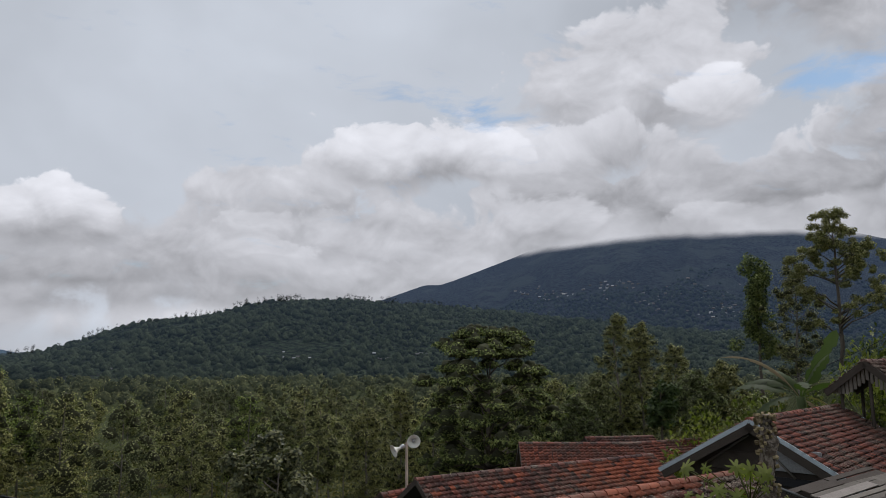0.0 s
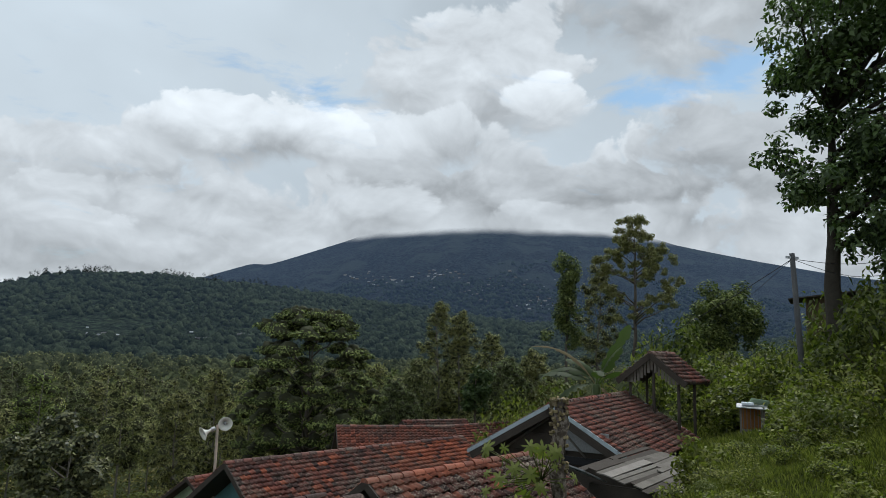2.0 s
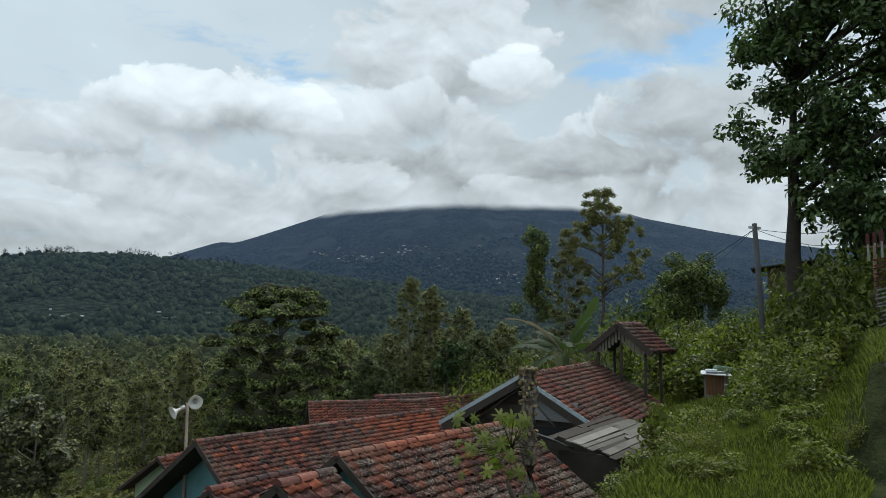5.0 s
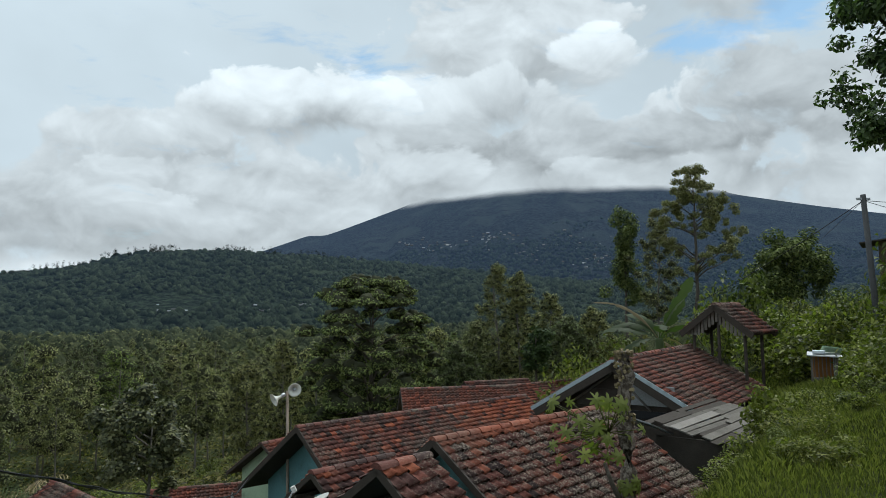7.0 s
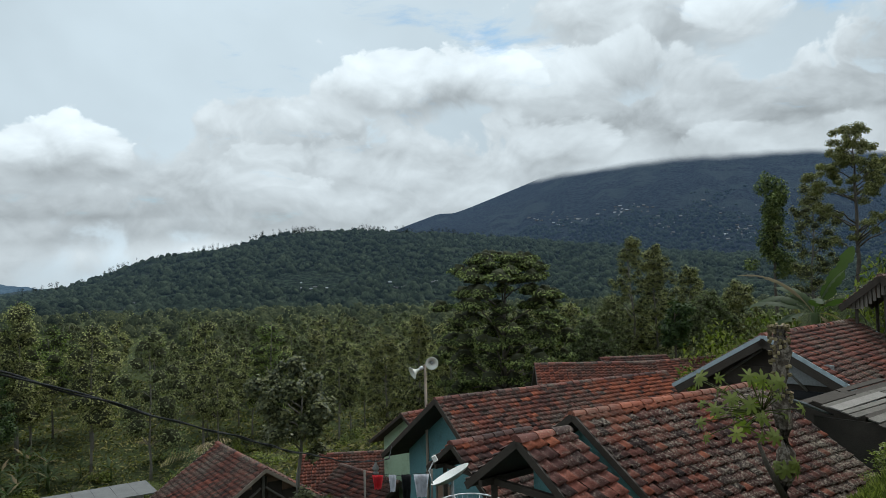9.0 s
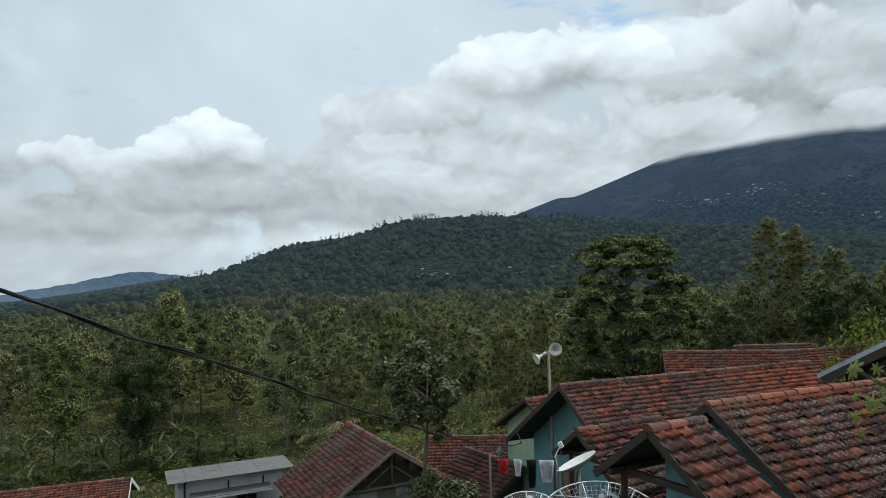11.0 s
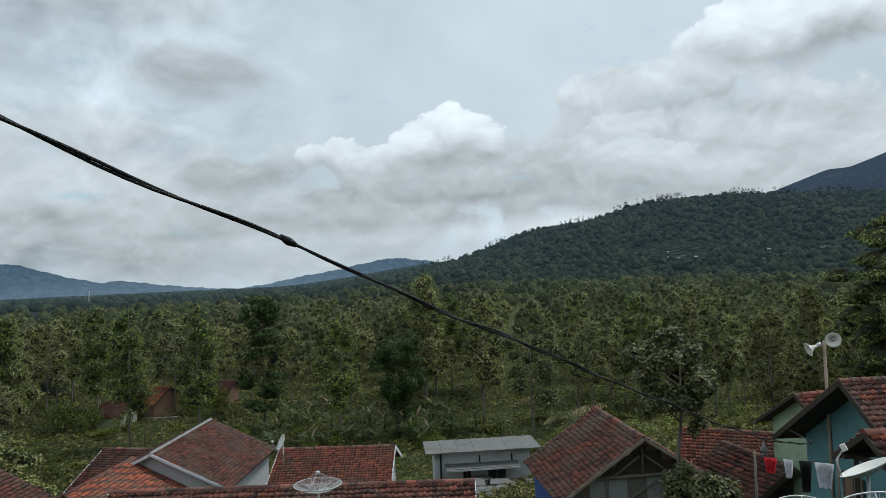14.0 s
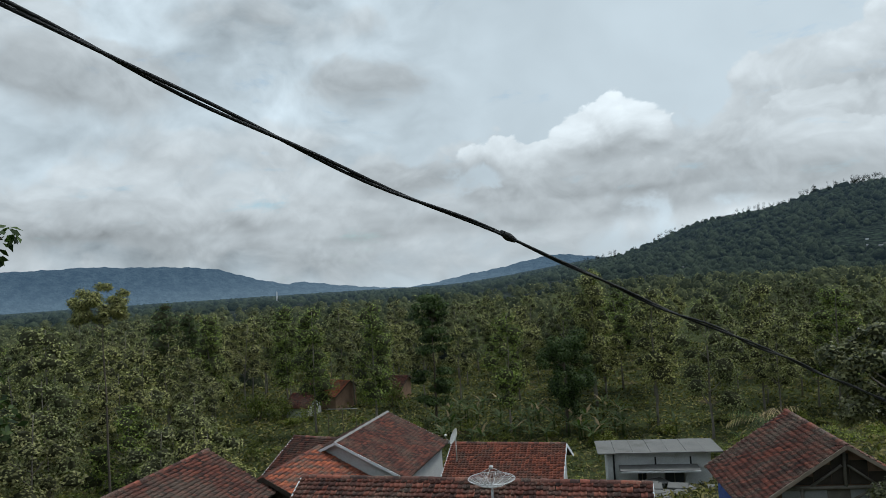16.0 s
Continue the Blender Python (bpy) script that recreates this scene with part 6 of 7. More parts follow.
# ---------------- the white house and the far hamlet ----------------
def white_house():
    h = 36.0
    x, y, zt = -28.6, 44.7, -4.15
    gz = float(ground_z(-25, 48)) - 0.4
    t = thing("white_house", (x, y, gz), "white plastered house with a grey sheet roof", "house", "houses of the hamlet")
    r = Matrix.Rotation(radians(h), 4, "Z")
    H_ = zt - gz
    part("wall", box((0, 0, 0), (7.4, 2.9, H_ - 0.05), r), M["plaster"], t)
    n = 7
    for i in range(n):
        part("roof_sheet", box((-0.7 + i * 8.9 / n, -0.7, 0.0), (-0.7 + (i + 1) * 8.9 / n - 0.02, 3.4, 0.07), r @ pose(0, 0, H_ + 0.02 + 0.012 * (i % 2), -1.0, 0, 0)), M["roof_sheet"], t)
    part("awning", box((0.8, -1.15, 0), (6.4, 0.02, 0.08), r @ pose(0, 0, H_ - 1.02, 5, 0, 0)), M["roof_sheet"], t)
    part("awning_fascia", box((0.8, -1.2, H_ - 1.22), (6.4, -1.14, H_ - 1.10), r), M["plaster"], t)
    for x0, wdt, z0, z1 in ((4.1, 1.3, 0.3, H_ - 1.3), (2.2, 0.5, 0.3, H_ - 1.35)):
        d = part("door" if z0 < 1 else "window", box((x0, -0.05, z0), (x0 + wdt, -0.004, z1), r), M["glass"], t)
        for e in (x0 - 0.06, x0 + wdt / 2 - 0.03, x0 + wdt):
            part("frame", box((e, -0.08, z0), (e + 0.06, -0.002, z1), r), M["wood"], d)
    for x0 in (3.4, 5.9):
        part("vent", box((x0, -0.04, H_ - 0.95), (x0 + 0.12, -0.003, H_ - 0.4), r), M["black"], t)
    part("drain_pipe", tube([r @ Vector((0.45, -0.08, 0)), r @ Vector((0.45, -0.08, H_ - 0.1))], 0.07, 7), M["black"], t)


white_house()
part_yard = thing("stone_yard", (-22.5, 43.5, float(ground_z(-22.5, 43.5))), "pale yard of broken concrete by the white house", "yard")
bm = bmesh.new()
rng = random.Random(3)
for i in range(26):
    add_box(bm, (-0.5, -0.4, -0.1), (0.9, 0.7, rng.uniform(0.02, 0.10)), pose(rng.uniform(-3, 3.5), rng.uniform(-3, 3), rng.uniform(-0.1, 0.08), rng.uniform(-4, 4), rng.uniform(-4, 4), rng.uniform(0, 180)), 0.03)
tagged(part("rubble", bm, M["roof_sheet"], part_yard), kind="stuff")

for az, d, hd, L, wdt, zz, mats, wallm, lab in ((-54.6, 118, 10, 4.6, 3.6, 6.4, "tiles_fresh", "brick_wall", "orange-roofed house among trees"), (-57.6, 114, 25, 4.6, 3.2, 4.6, "tiles_sooty", "plaster", "low house with a dark grey roof among trees"), (-50.2, 122, 20, 5.0, 3.0, 6.1, "tiles_sooty", "brick_wall", "brown house half hidden by trees"), (-56.0, 126, -8, 5.0, 3.0, 6.6, "tiles_sooty", "dark_wood", "dark roofed house behind trees")):
    x, y = polar(az, d)
    gz = float(ground_z(x, y))
    gable_house(lab, (x, y, 10 - d * math.tan(radians(8.1)) if zz > 6 else 10 - d * math.tan(radians(8.9))), hd, L, wdt * 0.6, wdt, 30, wallm, (mats, "tile"), seed=int(d), caps=None)
x, y = polar(-53.8, 80)
rail = thing("field_fence", (x, y, float(ground_z(x, y))), "pale horizontal pole above a vegetable plot", "fence")
fz = 10 - 80 * math.tan(radians(10.6)) - float(ground_z(x, y))
part("rail", tube([(-2.2, -0.6, fz), (2.0, 0.6, fz + 0.25)], 0.045, 6), M["faded_white"], rail)
for sx in (-2.0, 0.0, 1.8):
    part("post", tube([(sx, sx * 0.28, -0.2), (sx, sx * 0.28, fz + 0.1)], 0.04, 6), M["dark_wood"], rail)

x, y = polar(-58.3, 880)
tower = thing("radio_tower", (x, y, float(ground_z(x, y))), "thin lattice radio tower on the plain", "tower")
th = 10 - 880 * math.tan(radians(0.75)) - float(ground_z(x, y))
for k in range(3):
    a = 2.094 * k
    part("tower_leg", tube([(math.cos(a) * 1.6, math.sin(a) * 1.6, 0), (math.cos(a) * 0.4, math.sin(a) * 0.4, th)], [0.3, 0.2], 4), M["metal"], tower)
for i in range(9):
    q0, q1 = 1.6 - 1.2 * i / 9, 1.6 - 1.2 * (i + 1) / 9
    for k in range(3):
        a, b = 2.094 * k, 2.094 * (k + 1)
        part("strut", tube([(math.cos(a) * q0, math.sin(a) * q0, th * i / 9), (math.cos(b) * q1, math.sin(b) * q1, th * (i + 1) / 9)], 0.13, 3), M["metal"], tower)


def village(name, label, n, az0, az1, e0, e1, surface_z, r0, r1, seed, size):
    """Specks of far houses and greenhouses: tiny gabled blocks scattered over a slope."""
    r = np.random.default_rng(seed)
    bm = bmesh.new()
    made = 0
    cl = [(r.uniform(az0, az1), r.uniform(e0, e1)) for _ in range(7)]
    for _ in range(n * 60):
        if made >= n:
            break
        ca_, ce_ = cl[int(r.integers(7))]
        az, d = ca_ + r.normal(0, (az1 - az0) * 0.07), r.uniform(r0, r1)
        a = radians(az)
        x, y = d * math.sin(a), d * math.cos(a)
        z = float(surface_z(np.array(x), np.array(y), np.array(az), np.array(d)))
        el = math.degrees(math.atan2(z - EYE, d))
        if abs(el - ce_) > (e1 - e0) * 0.16 or not e0 <= el <= e1:
            continue
        made += 1
        s = size * r.uniform(0.6, 1.5)
        m = pose(x, y, z, 0, 0, r.uniform(-25, 25) - az)
        add_box(bm, (-s, -s * 0.5, -1), (s, s * 0.5, s * 0.55), m)
        vs = [bm.verts.new(m @ Vector(p)) for p in ((-s * 1.1, -s * 0.6, s * 0.5), (s * 1.1, -s * 0.6, s * 0.5), (s * 1.1, s * 0.6, s * 0.5), (-s * 1.1, s * 0.6, s * 0.5), (-s * 1.1, 0, s * 0.95), (s * 1.1, 0, s * 0.95))]
        for f in ((0, 1, 5, 4), (2, 3, 4, 5), (0, 4, 3), (1, 2, 5)):
            bm.faces.new([vs[i] for i in f])
    me = bpy.data.meshes.new(name)
    bm.to_mesh(me)
    bm.free()
    tagged(obj(name, me, M["village"]), label, "houses", kind="stuff")


mv, n, out = material("far_village_walls")
surface(n, out, n.ramp(island(n), [(0.0, (0.06, 0.058, 0.058)), (0.55, (0.14, 0.14, 0.145)), (0.85, (0.28, 0.29, 0.30)), (1.0, (0.46, 0.47, 0.49))]), 0.8)
M["village"] = mv
village("mountain_village", "pale specks of houses high on the mountain's slope", 75, 7, 25, 4.4, 6.8, mount_z, 1700, 3900, 3, 4.2)
village("lower_village", "pale specks of houses on the lower slope", 45, 10, 24, 3.0, 4.6, mount_z, 1600, 3300, 4, 3.6)
village("hill_village", "scattered pale houses at the foot of the hill", 26, -13, 2, -0.3, 0.5, hill_z, 560, 800, 5, 1.6)
village("plain_village", "scattered pale houses by the plain's edge", 26, -42, -25, -1.3, -0.3, hill_z, 560, 1000, 6, 2.2)


# ---------------- plants near the viewer ----------------
def strip_leaf(bm, base, tip_dir, length, width, droop, rng, cuts=7, tatter=0.0, twist=0.0, stalk=0.0):
    """A long arching leaf with a folded midrib."""
    d = Vector(tip_dir).normalized()
    side = d.cross(Vz)
    side = side.normalized() if side.length > 0.05 else Vector((1, 0, 0))
    side = (side * math.cos(twist) + side.cross(d) * math.sin(twist)).normalized()
    rows = []
    p = Vector(base)
    step = length / cuts
    for i in range(cuts + 1):
        t = i / cuts
        wv = width * math.sin(math.pi * min(1.0, 0.08 + 0.92 * t) ** 0.8) * 0.5 * (1 - tatter * rng.random())
        if stalk:   # a bare stalk, then a broad blade with a blunt tip
            q = (t - stalk) / (1 - stalk)
            wv = 0.025 if q <= 0 else width * 0.5 * min(1.0, q / 0.16 + 0.1) * math.sqrt(max(0.0, 1 - max(0.0, (q - 0.55) / 0.45) ** 2)) * (1 - tatter * rng.random() ** 2.5)
        wv = max(wv, 0.01)
        up = side.cross(d).normalized()
        rows.append((bm.verts.new(p + side * wv - up * wv * 0.25), bm.verts.new(p), bm.verts.new(p - side * wv - up * wv * 0.25)))
        d = (d - Vz * droop / cuts).normalized()
        p = p + d * step
    for a, b in zip(rows, rows[1:]):
        bm.faces.new((a[0], a[1], b[1], b[0])).smooth = True
        bm.faces.new((a[1], a[2], b[2], b[1])).smooth = True


def banana(at, height, leaf_spec, seed, label="banana plant with large torn leaves", stem_r=0.16, twists=()):
    rng = random.Random(seed)
    t = thing("banana_plant", at, label, "banana plant")
    part("stem", tube([(0, 0, -0.2), (0.05, 0, height * 0.5), (0, 0, height)], [stem_r * 1.2, stem_r, stem_r * 0.6], 9), M["banana"], t)
    for k, (az, rise, length, width, droop, dry) in enumerate(leaf_spec):
        bm = bmesh.new()
        a = radians(az)
        d = Vector((math.sin(a) * math.cos(radians(rise)), math.cos(a) * math.cos(radians(rise)), math.sin(radians(rise))))
        strip_leaf(bm, (0, 0, height - 0.1), d, length, width, droop, rng, 26, 0.5 if k == 0 else 0.7, twists[k] if k < len(twists) else 0.0, 0.2 if twists else 0.0)
        part("leaf", bm, M["dry" if dry else "banana"], t)
    return t


bx, by = polar(27.0, 27.5)
banana((bx, by, float(ground_z(bx, by))), 8.75 - float(ground_z(bx, by)), [(117, 64, 2.7, 0.52, 0.15, 0), (-63, 56, 2.6, 0.56, 2.1, 0), (-70, 40, 2.2, 0.55, 1.1, 0), (-40, 70, 1.9, 0.5, 1.9, 0), (140, 74, 1.9, 0.5, 1.3, 0), (110, 55, 2.0, 0.42, 1.9, 0), (-160, 62, 1.8, 0.5, 2.0, 0), (-66, 62, 3.1, 0.2, 1.5, 1), (-90, 20, 2.0, 0.55, 1.5, 0), (120, 30, 1.4, 0.35, 2.2, 1), (160, 10, 1.3, 0.4, 2.2, 1)], 3, twists=(1.35, 0.75, 0.5, 0.6, -0.5, 0.8, 0.2, 0.9, 0.35, 0.5, 0.2), stem_r=0.24)
# stands of banana and maize in the gardens
proto = None
rng = random.Random(21)
for az, d in [(rng.uniform(-46, -31), rng.uniform(84, 104)) for _ in range(60)] + [(-34.5, 88), (-35.4, 90), (-66.9, 40), (-66.2, 42), (-27, 92), (-29, 95), (-31, 90), (-22.5, 84)]:
    x, y = polar(az, d)
    z = float(ground_z(x, y))
    if proto is None:
        proto = banana((x, y, z), 1.5, [(k * 47 + 10, 55 - 7 * (k % 4), 2.0, 0.42, 0.9 + 0.2 * (k % 3), k % 5 == 4) for k in range(8)], 5, "banana plant in the garden below the houses", 0.1)
        tagged(proto, group="garden bananas")
        b = proto
    else:
        b = copy_thing(proto, pose(x, y, z, 0, 0, rng.uniform(0, 360)))
    k = rng.uniform(0.8, 1.35)
    b.scale = (k, k, k)
# coconut-like palm with drooping fronds beside the brown roof
px_, py_ = polar(-20.9, 41)
pgz = float(ground_z(px_, py_))
palm = thing("palm", (px_, py_, pgz), "young palm with drooping feathery fronds", "palm")
part("stem", tube([(0, 0, -0.2), (0, 0, 10 - 41 * math.tan(radians(12.5)) - pgz)], [0.16, 0.12], 8), M["bark"], palm)
rng = random.Random(6)
for k in range(14):
    bm = bmesh.new()
    a = 2 * math.pi * k / 14 + rng.uniform(-0.2, 0.2)
    rise = rng.uniform(0.3, 1.2)
    p, d = Vector((0, 0, 10 - 41 * math.tan(radians(12.5)) - pgz)), Vector((math.cos(a) * math.cos(rise), math.sin(a) * math.cos(rise), math.sin(rise)))
    for i in range(12):
        q = p + d * 0.17
        side = d.cross(Vz).normalized()
        for s in (1, -1):
            strip_leaf(bm, q, (d * 0.6 + side * s - Vz * 0.3), 0.5 * math.sin(math.pi * (i + 1.5) / 14) + 0.12, 0.05, 0.6, rng, 2)
        add_tube(bm, [p, q], 0.014, 3, False)
        d = (d - Vz * 0.13).normalized()
        p = q
    part("frond", bm, M["dry" if k % 4 == 0 else "banana"], palm)

# papaya with a bare spotted trunk and a leafy side shoot, close to the sooty roof
gx, gy = polar(24.5, 9.3)
gz = float(ground_z(gx, gy))
papaya = thing("papaya_tree", (gx, gy, gz), "old papaya trunk with a leafy side shoot", "papaya tree")
topz = 9.42 - gz
m_, n_, o_ = material("papaya_bark")
p_ = where(n_)
c_ = n_.mix(n_.step(n_.noise(p_, 14.0, 4, 0.6), 0.42, 0.62), (0.10, 0.075, 0.055), (0.30, 0.25, 0.20))
c_ = n_.mix(n_.math("MULTIPLY", n_.step(n_.noise(p_, 30.0, 3), 0.55, 0.65), 0.7), c_, (0.045, 0.035, 0.03))
surface(n_, o_, c_, 0.9, n_.noise(p_, 25.0, 4, 0.7), 0.03, 0.9)
rng = random.Random(9)
part("trunk", tube([(0.03 * math.sin(i * 1.7), 0.02 * math.cos(i * 2.3), -0.3 + (topz + 0.3) * i / 13) for i in range(14)], [0.105 + 0.008 * math.sin(i * 2.7) for i in range(13)] + [0.085], 12), m_, papaya)
scars = bmesh.new()
for i in range(120):
    a, zz = rng.uniform(0, 6.28), topz - rng.random() ** 1.6 * 0.9
    add_box(scars, (-0.014, -0.014, -0.012), (0.03, 0.014, 0.02), pose(math.cos(a) * 0.098, math.sin(a) * 0.098, zz, rng.uniform(-30, 30), rng.uniform(-30, 30), math.degrees(a)))
tagged(part("scar_relief", scars, M["dry"], papaya), kind="stuff")
shoot = part("shoot", tube([(-0.05, -0.05, 1.6), (-0.25, -0.08, 2.0), (-0.33, -0.06, 2.25 if topz > 3 else 1.9)], [0.04, 0.032, 0.022], 7), M["bark"], papaya)


def papaya_leaf(centre, nrm, size, rng):
    """A seven-lobed leaf."""
    bm = bmesh.new()
    n = Vector(nrm).normalized()
    a = n.cross(Vector((0.3, 1, 0.2))).normalized()
    b = n.cross(a)
    c0 = bm.verts.new(centre)
    rim = []
    turn = rng.uniform(0, 6.28)
    for i in range(28):
        k = turn + 2 * math.pi * i / 28
        rr = size * (0.40 + 0.6 * abs(math.cos(3.5 * (k - turn))) ** 1.3) * (0.92 + 0.16 * rng.random())
        if i in (13, 14, 15):
            rr *= 0.35
        rim.append(bm.verts.new(Vector(centre) + a * math.cos(k) * rr + b * math.sin(k) * rr - n * rr * 0.28))
    for i in range(28):
        bm.faces.new((c0, rim[i], rim[(i + 1) % 28]))
    return bm


origin = Vector((-0.30, -0.07, 2.15 if topz > 3 else 1.85))
base_el = 8.62 - gz
origin = Vector((-0.28, -0.10, base_el - 0.1))
for k in range(52):
    a = rng.uniform(0, 6.28)
    side = Vector((math.cos(a), math.sin(a), 0))
    reach = rng.uniform(0.2, 0.62)
    c_ = origin + side * reach + Vz * rng.uniform(-0.45, 0.42) + Vector((-0.14, 0, 0))
    if k < 8:
        c_ = Vector((0.12 * math.cos(a), 0.12 * math.sin(a) - 0.06, base_el - 0.75 - 0.2 * rng.random()))
    part("stalk", tube([origin - Vz * 0.1 if k >= 8 else c_ - side * 0.15, c_], 0.006, 4), M["bush"], papaya)
    part("leaf", papaya_leaf(c_, side * 1.1 + Vz * rng.uniform(0.2, 0.9) + Vector((rng.uniform(-0.4, 0.4), -0.5, 0)), rng.uniform(0.07, 0.135), rng), M["bush_dark" if rng.random() < 0.85 else "bush"], papaya)


# bushes on the bank: a few kinds, repeated
def make_bush(label, at, rx, rz, n, leaf, mat, seed):
    r = np.random.default_rng(seed)
    b = thing("bush", at, label, "bush", "bushes on the bank")
    blobs = [(r.uniform(-0.6, 0.6) * rx, r.uniform(-0.6, 0.6) * rx, rz * r.uniform(0.15, 0.75), rx * 0.38, rx * 0.38, rz * 0.34) for _ in range(13)]
    P, out_ = in_blobs(r, blobs, n, 0.4)
    V, F = leaves(r, P, leaf, 0.5, 0.45, 0.25, out_ * 0.5)
    bm = bmesh.new()
    for i in range(6):
        limb(bm, (0, 0, -0.2), blobs[i][:3], 0.03, 0.008, r, 0.15, 4)
    part("stem", bm, M["bark"], b)
    obj("foliage", quick_mesh("foliage", V, F, M[mat]), M[mat], b)
    return b


BUSH = {}
rng = np.random.default_rng(44)


def bush(az, d, wdt, hgt, kind, lift=0.0):
    x, y = polar(az, d)
    z = float(ground_z(x, y)) + lift
    spec = {0: ("light green bush on the grassy bank", "bush", 0.16, 1100), 1: ("dark green bush on the grassy bank", "bush_dark", 0.16, 1100), 2: ("large-leaved green bush on the bank", "bush", 0.24, 900), 3: ("yellow-green shrub on the slope", "grass", 0.16, 1100)}[kind]
    m = pose(x, y, z, 0, 0, float(rng.uniform(0, 360)))
    if kind not in BUSH:
        BUSH[kind] = make_bush(spec[0], (x, y, z), 1.0, 1.0, spec[3], spec[2] / 1.4, spec[1], 70 + kind)
        BUSH[kind].matrix_basis = m
        b = BUSH[kind]
    else:
        b = copy_thing(BUSH[kind], m)
    b.scale = (wdt, wdt, hgt)


for i in range(64):
    az = rng.uniform(33.5, 49)
    d = rng.uniform(28, 42)
    bush(az, d, rng.uniform(1.2, 2.0), rng.uniform(1.3, 2.6) + max(0, az - 38) * 0.10, int(rng.choice([0, 0, 1, 3, 3])))
for az, d, w_, h_, k in ((43.0, 21, 1.3, 1.6, 0), (44.5, 22, 1.4, 1.8, 1), (41.4, 22, 1.1, 1.4, 0), (45.5, 20, 1.2, 1.7, 0), (46.8, 22, 1.5, 2.6, 1), (47.5, 25, 1.7, 3.2, 1), (46.0, 26, 1.7, 3.4, 1), (42.2, 18, 1.0, 1.2, 0), (43.2, 16.5, 0.9, 1.1, 1), (41.3, 16, 0.8, 0.9, 0), (35.4, 15.2, 0.7, 0.9, 2), (33.6, 14.6, 0.6, 0.8, 2), (44.8, 18, 1.0, 1.4, 3), (48.3, 24, 1.3, 2.8, 1), (36.8, 28.5, 1.2, 1.4, 3), (38.5, 29.5, 1.0, 1.3, 0), (40.5, 26.5, 1.2, 1.7, 0), (43.6, 31, 2.0, 4.6, 1), (45.0, 32, 2.2, 5.0, 1), (46.2, 29, 1.8, 4.0, 1), (44.3, 28, 1.4, 3.2, 1), (48.6, 30, 2.2, 5.0, 1), (50.5, 33, 2.6, 5.5, 1), (46.5, 33, 2.2, 4.6, 1), (52.5, 30, 2.0, 4.0, 1)):
    bush(az, d, w_, h_, k)
for az, d, w_, h_, k in ((21.0, 30, 1.6, 2.2, 0), (22.3, 34, 1.6, 2.6, 0), (18.5, 36, 1.5, 2.4, 2), (26.0, 33, 1.6, 3.0, 1), (28.5, 34, 1.6, 3.6, 1), (31, 36, 1.8, 3.8, 0), (33, 40, 2.0, 4.4, 1), (24, 38, 2.0, 4.0, 1), (20, 42, 2.0, 3.6, 0), (-75.9, 19, 1.2, 1.4, 0), (-77.5, 21, 1.5, 2.4, 1), (-72.5, 24, 1.2, 1.4, 1), (-69, 34, 1.6, 2.2, 0), (-62, 36, 1.6, 2.0, 1), (-79, 26, 1.8, 3.0, 1)):
    bush(az, d, w_, h_, k)
for i in range(64):
    bush(rng.uniform(30, 48), rng.uniform(7.5, 21), rng.uniform(0.18, 0.5), rng.uniform(0.15, 0.42), int(rng.choice([0, 1, 2, 3, 3])))
for az, d, w_, h_, k in ((-58.6, 110, 2.4, 3.4, 1), (-56.6, 108, 2.0, 2.6, 0), (-51.6, 114, 2.6, 4.2, 1), (-49.6, 112, 2.6, 4.6, 1), (-57.4, 104, 1.8, 1.8, 0), (-60.4, 112, 2.8, 4.4, 1)):
    bush(az, d, w_, h_, k)
# low growth over the gardens below the hamlet
for i in range(90):
    az = rng.uniform(-80, 14)
    d = rng.uniform(62, 108)
    bush(az, d, rng.uniform(0.9, 2.4), rng.uniform(0.6, 2.0), int(rng.choice([0, 1, 1, 3, 2])))

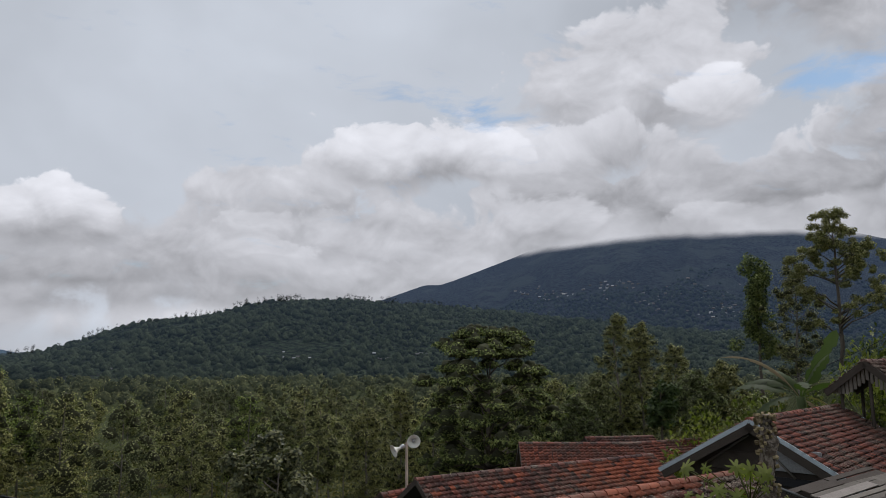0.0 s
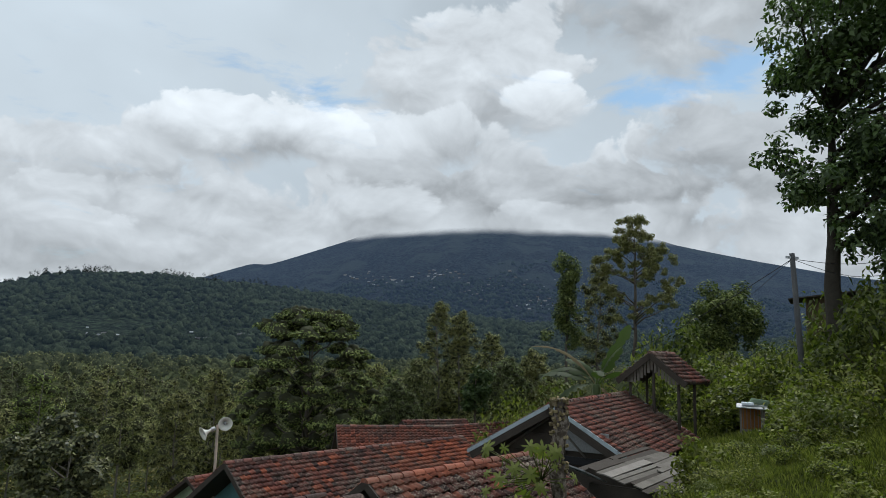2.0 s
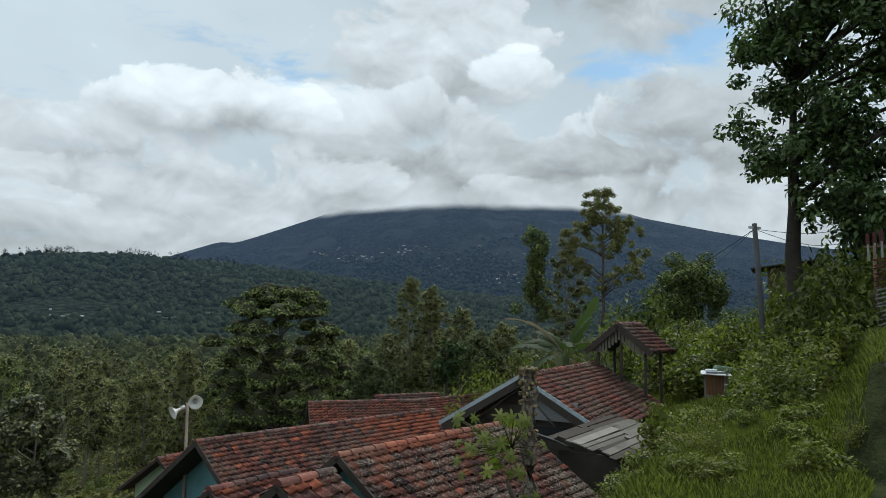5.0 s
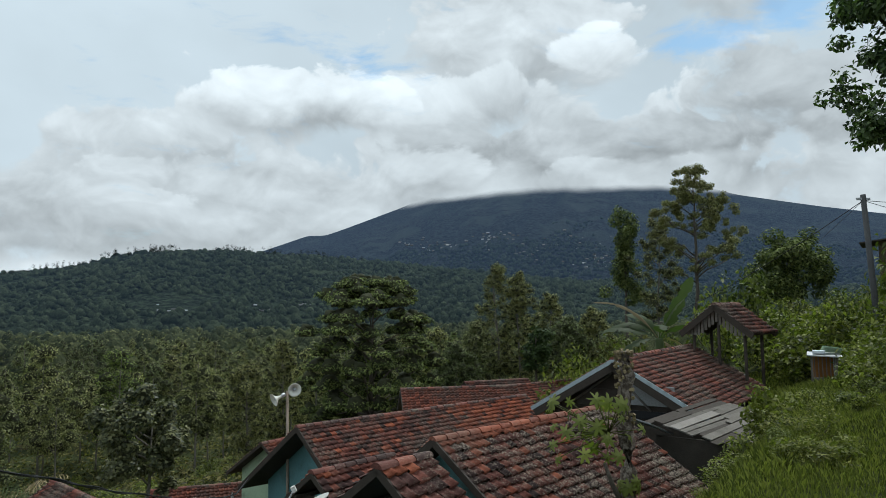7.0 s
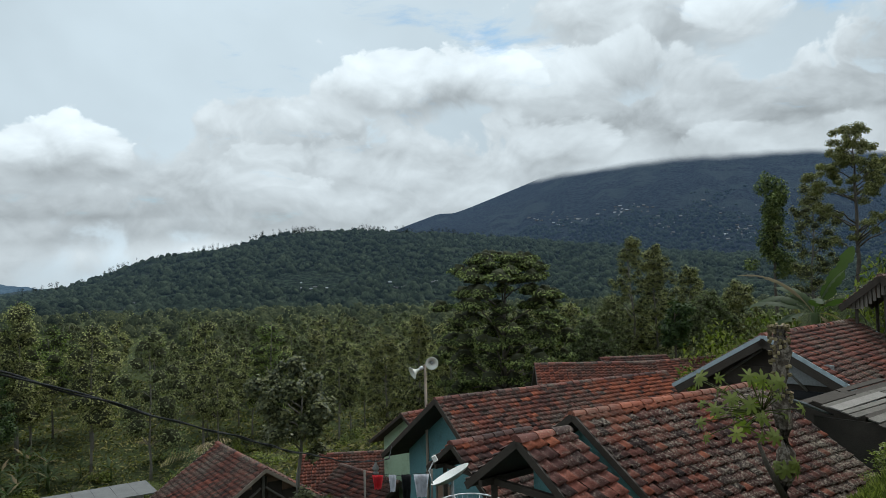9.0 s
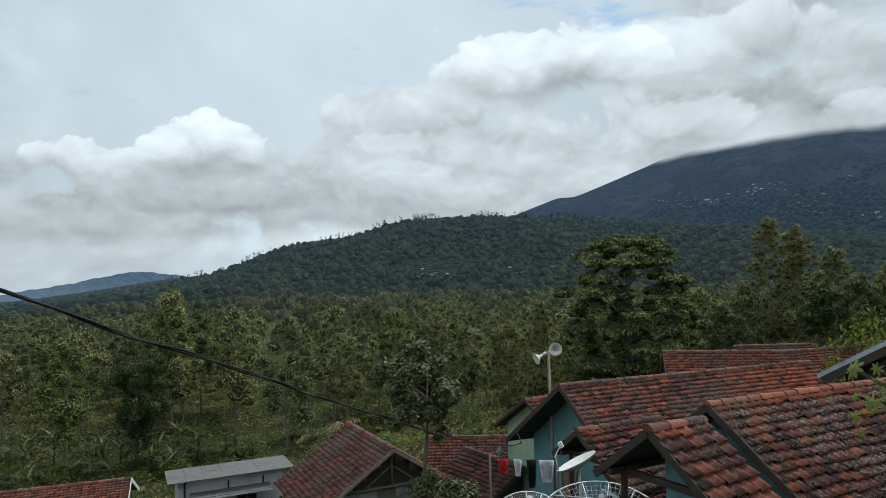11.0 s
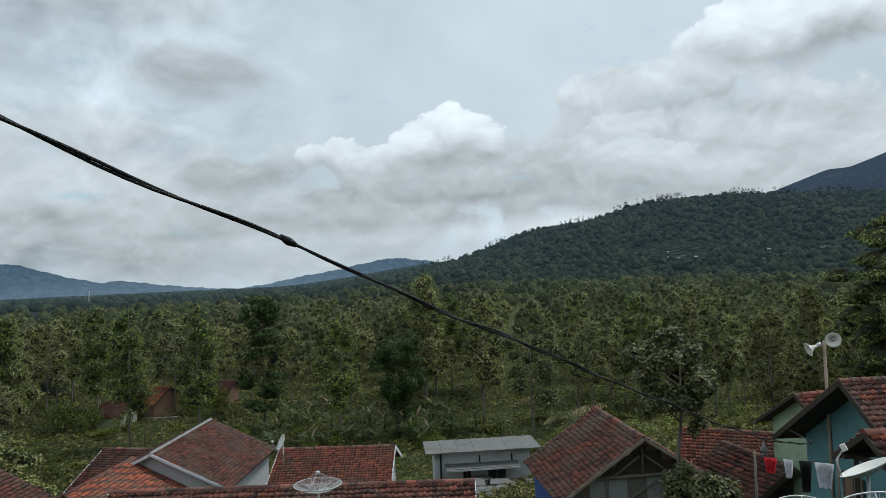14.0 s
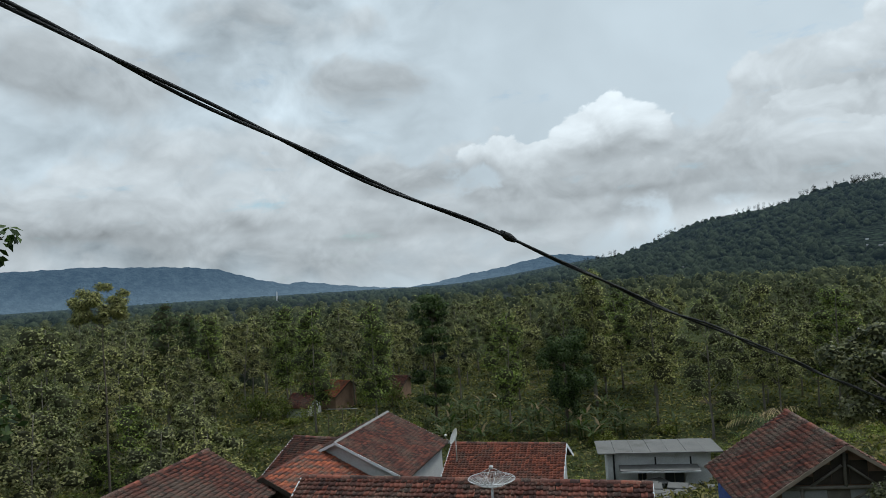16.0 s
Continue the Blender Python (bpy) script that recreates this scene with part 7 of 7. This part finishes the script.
# tall grass on the bank
r = np.random.default_rng(8)
n = 230000
az = r.uniform(20, 62, n)
d = r.uniform(4.5, 31, n)
X, Y = d * np.sin(np.radians(az)), d * np.cos(np.radians(az))
e = (bank_edge(X) - Y) / 1.4
ok = (e > -3.2) & ((az < 48.5) | (d > 9.6))
X, Y, d = X[ok], Y[ok], d[ok]
n = len(X)
Z = ground_z(X, Y)
tuft = 0.5 + 0.5 * ripple(X, Y, 0.9, 2.0)
Hh = r.uniform(0.05, 0.17, n) * (0.4 + 1.1 * tuft) * (0.45 + 0.04 * np.minimum(d, 22))
a = r.uniform(0, 6.28, n)
lean = r.uniform(0.1, 0.7, n) * Hh
sx, sy = np.cos(a), np.sin(a)
wdt = r.uniform(0.0018, 0.004, n) * (1 + d * 0.09)
B0 = np.stack([X - sy * wdt, Y + sx * wdt, Z - 0.03], 1)
B1 = np.stack([X + sy * wdt, Y - sx * wdt, Z - 0.03], 1)
T0 = np.stack([X + sx * lean * 0.4 + sy * wdt * 0.8, Y + sy * lean * 0.4 - sx * wdt * 0.8, Z + Hh * 0.65], 1)
T1 = np.stack([X + sx * lean + sy * 0.002, Y + sy * lean, Z + Hh], 1)
V = np.stack([B0, B1, T0, T1], 1).reshape(-1, 3)
F = np.arange(4 * n).reshape(n, 4)
tagged(obj("tall_grass", quick_mesh("tall_grass", V, F, M["grass"]), M["grass"]), "tall green grass over the bank", "grass", kind="stuff")
# rough grass and crops in the gardens
n = 130000
az = r.uniform(-88, 26, n)
d = 30 + 150 * r.uniform(0, 1, n) ** 1.2
X, Y = d * np.sin(np.radians(az)), d * np.cos(np.radians(az))
Z = ground_z(X, Y)
tuft = np.clip(0.5 + 0.8 * ripple(X, Y, 3.0, 1.0) + 0.3 * ripple(X, Y, 0.8, 2.0), 0.08, 1.4)
P = np.stack([X, Y, Z + r.uniform(0.05, 0.9, n) * tuft * (0.5 + d / 160)], 1)
V, F = leaves(r, P, 0.32 + d * 0.0028, 0.4, 0.3, 0.0)
tagged(obj("garden_growth", quick_mesh("garden_growth", V, F, M["growth"]), M["growth"]), "rough green crops and grass in the gardens", "crops", kind="stuff")
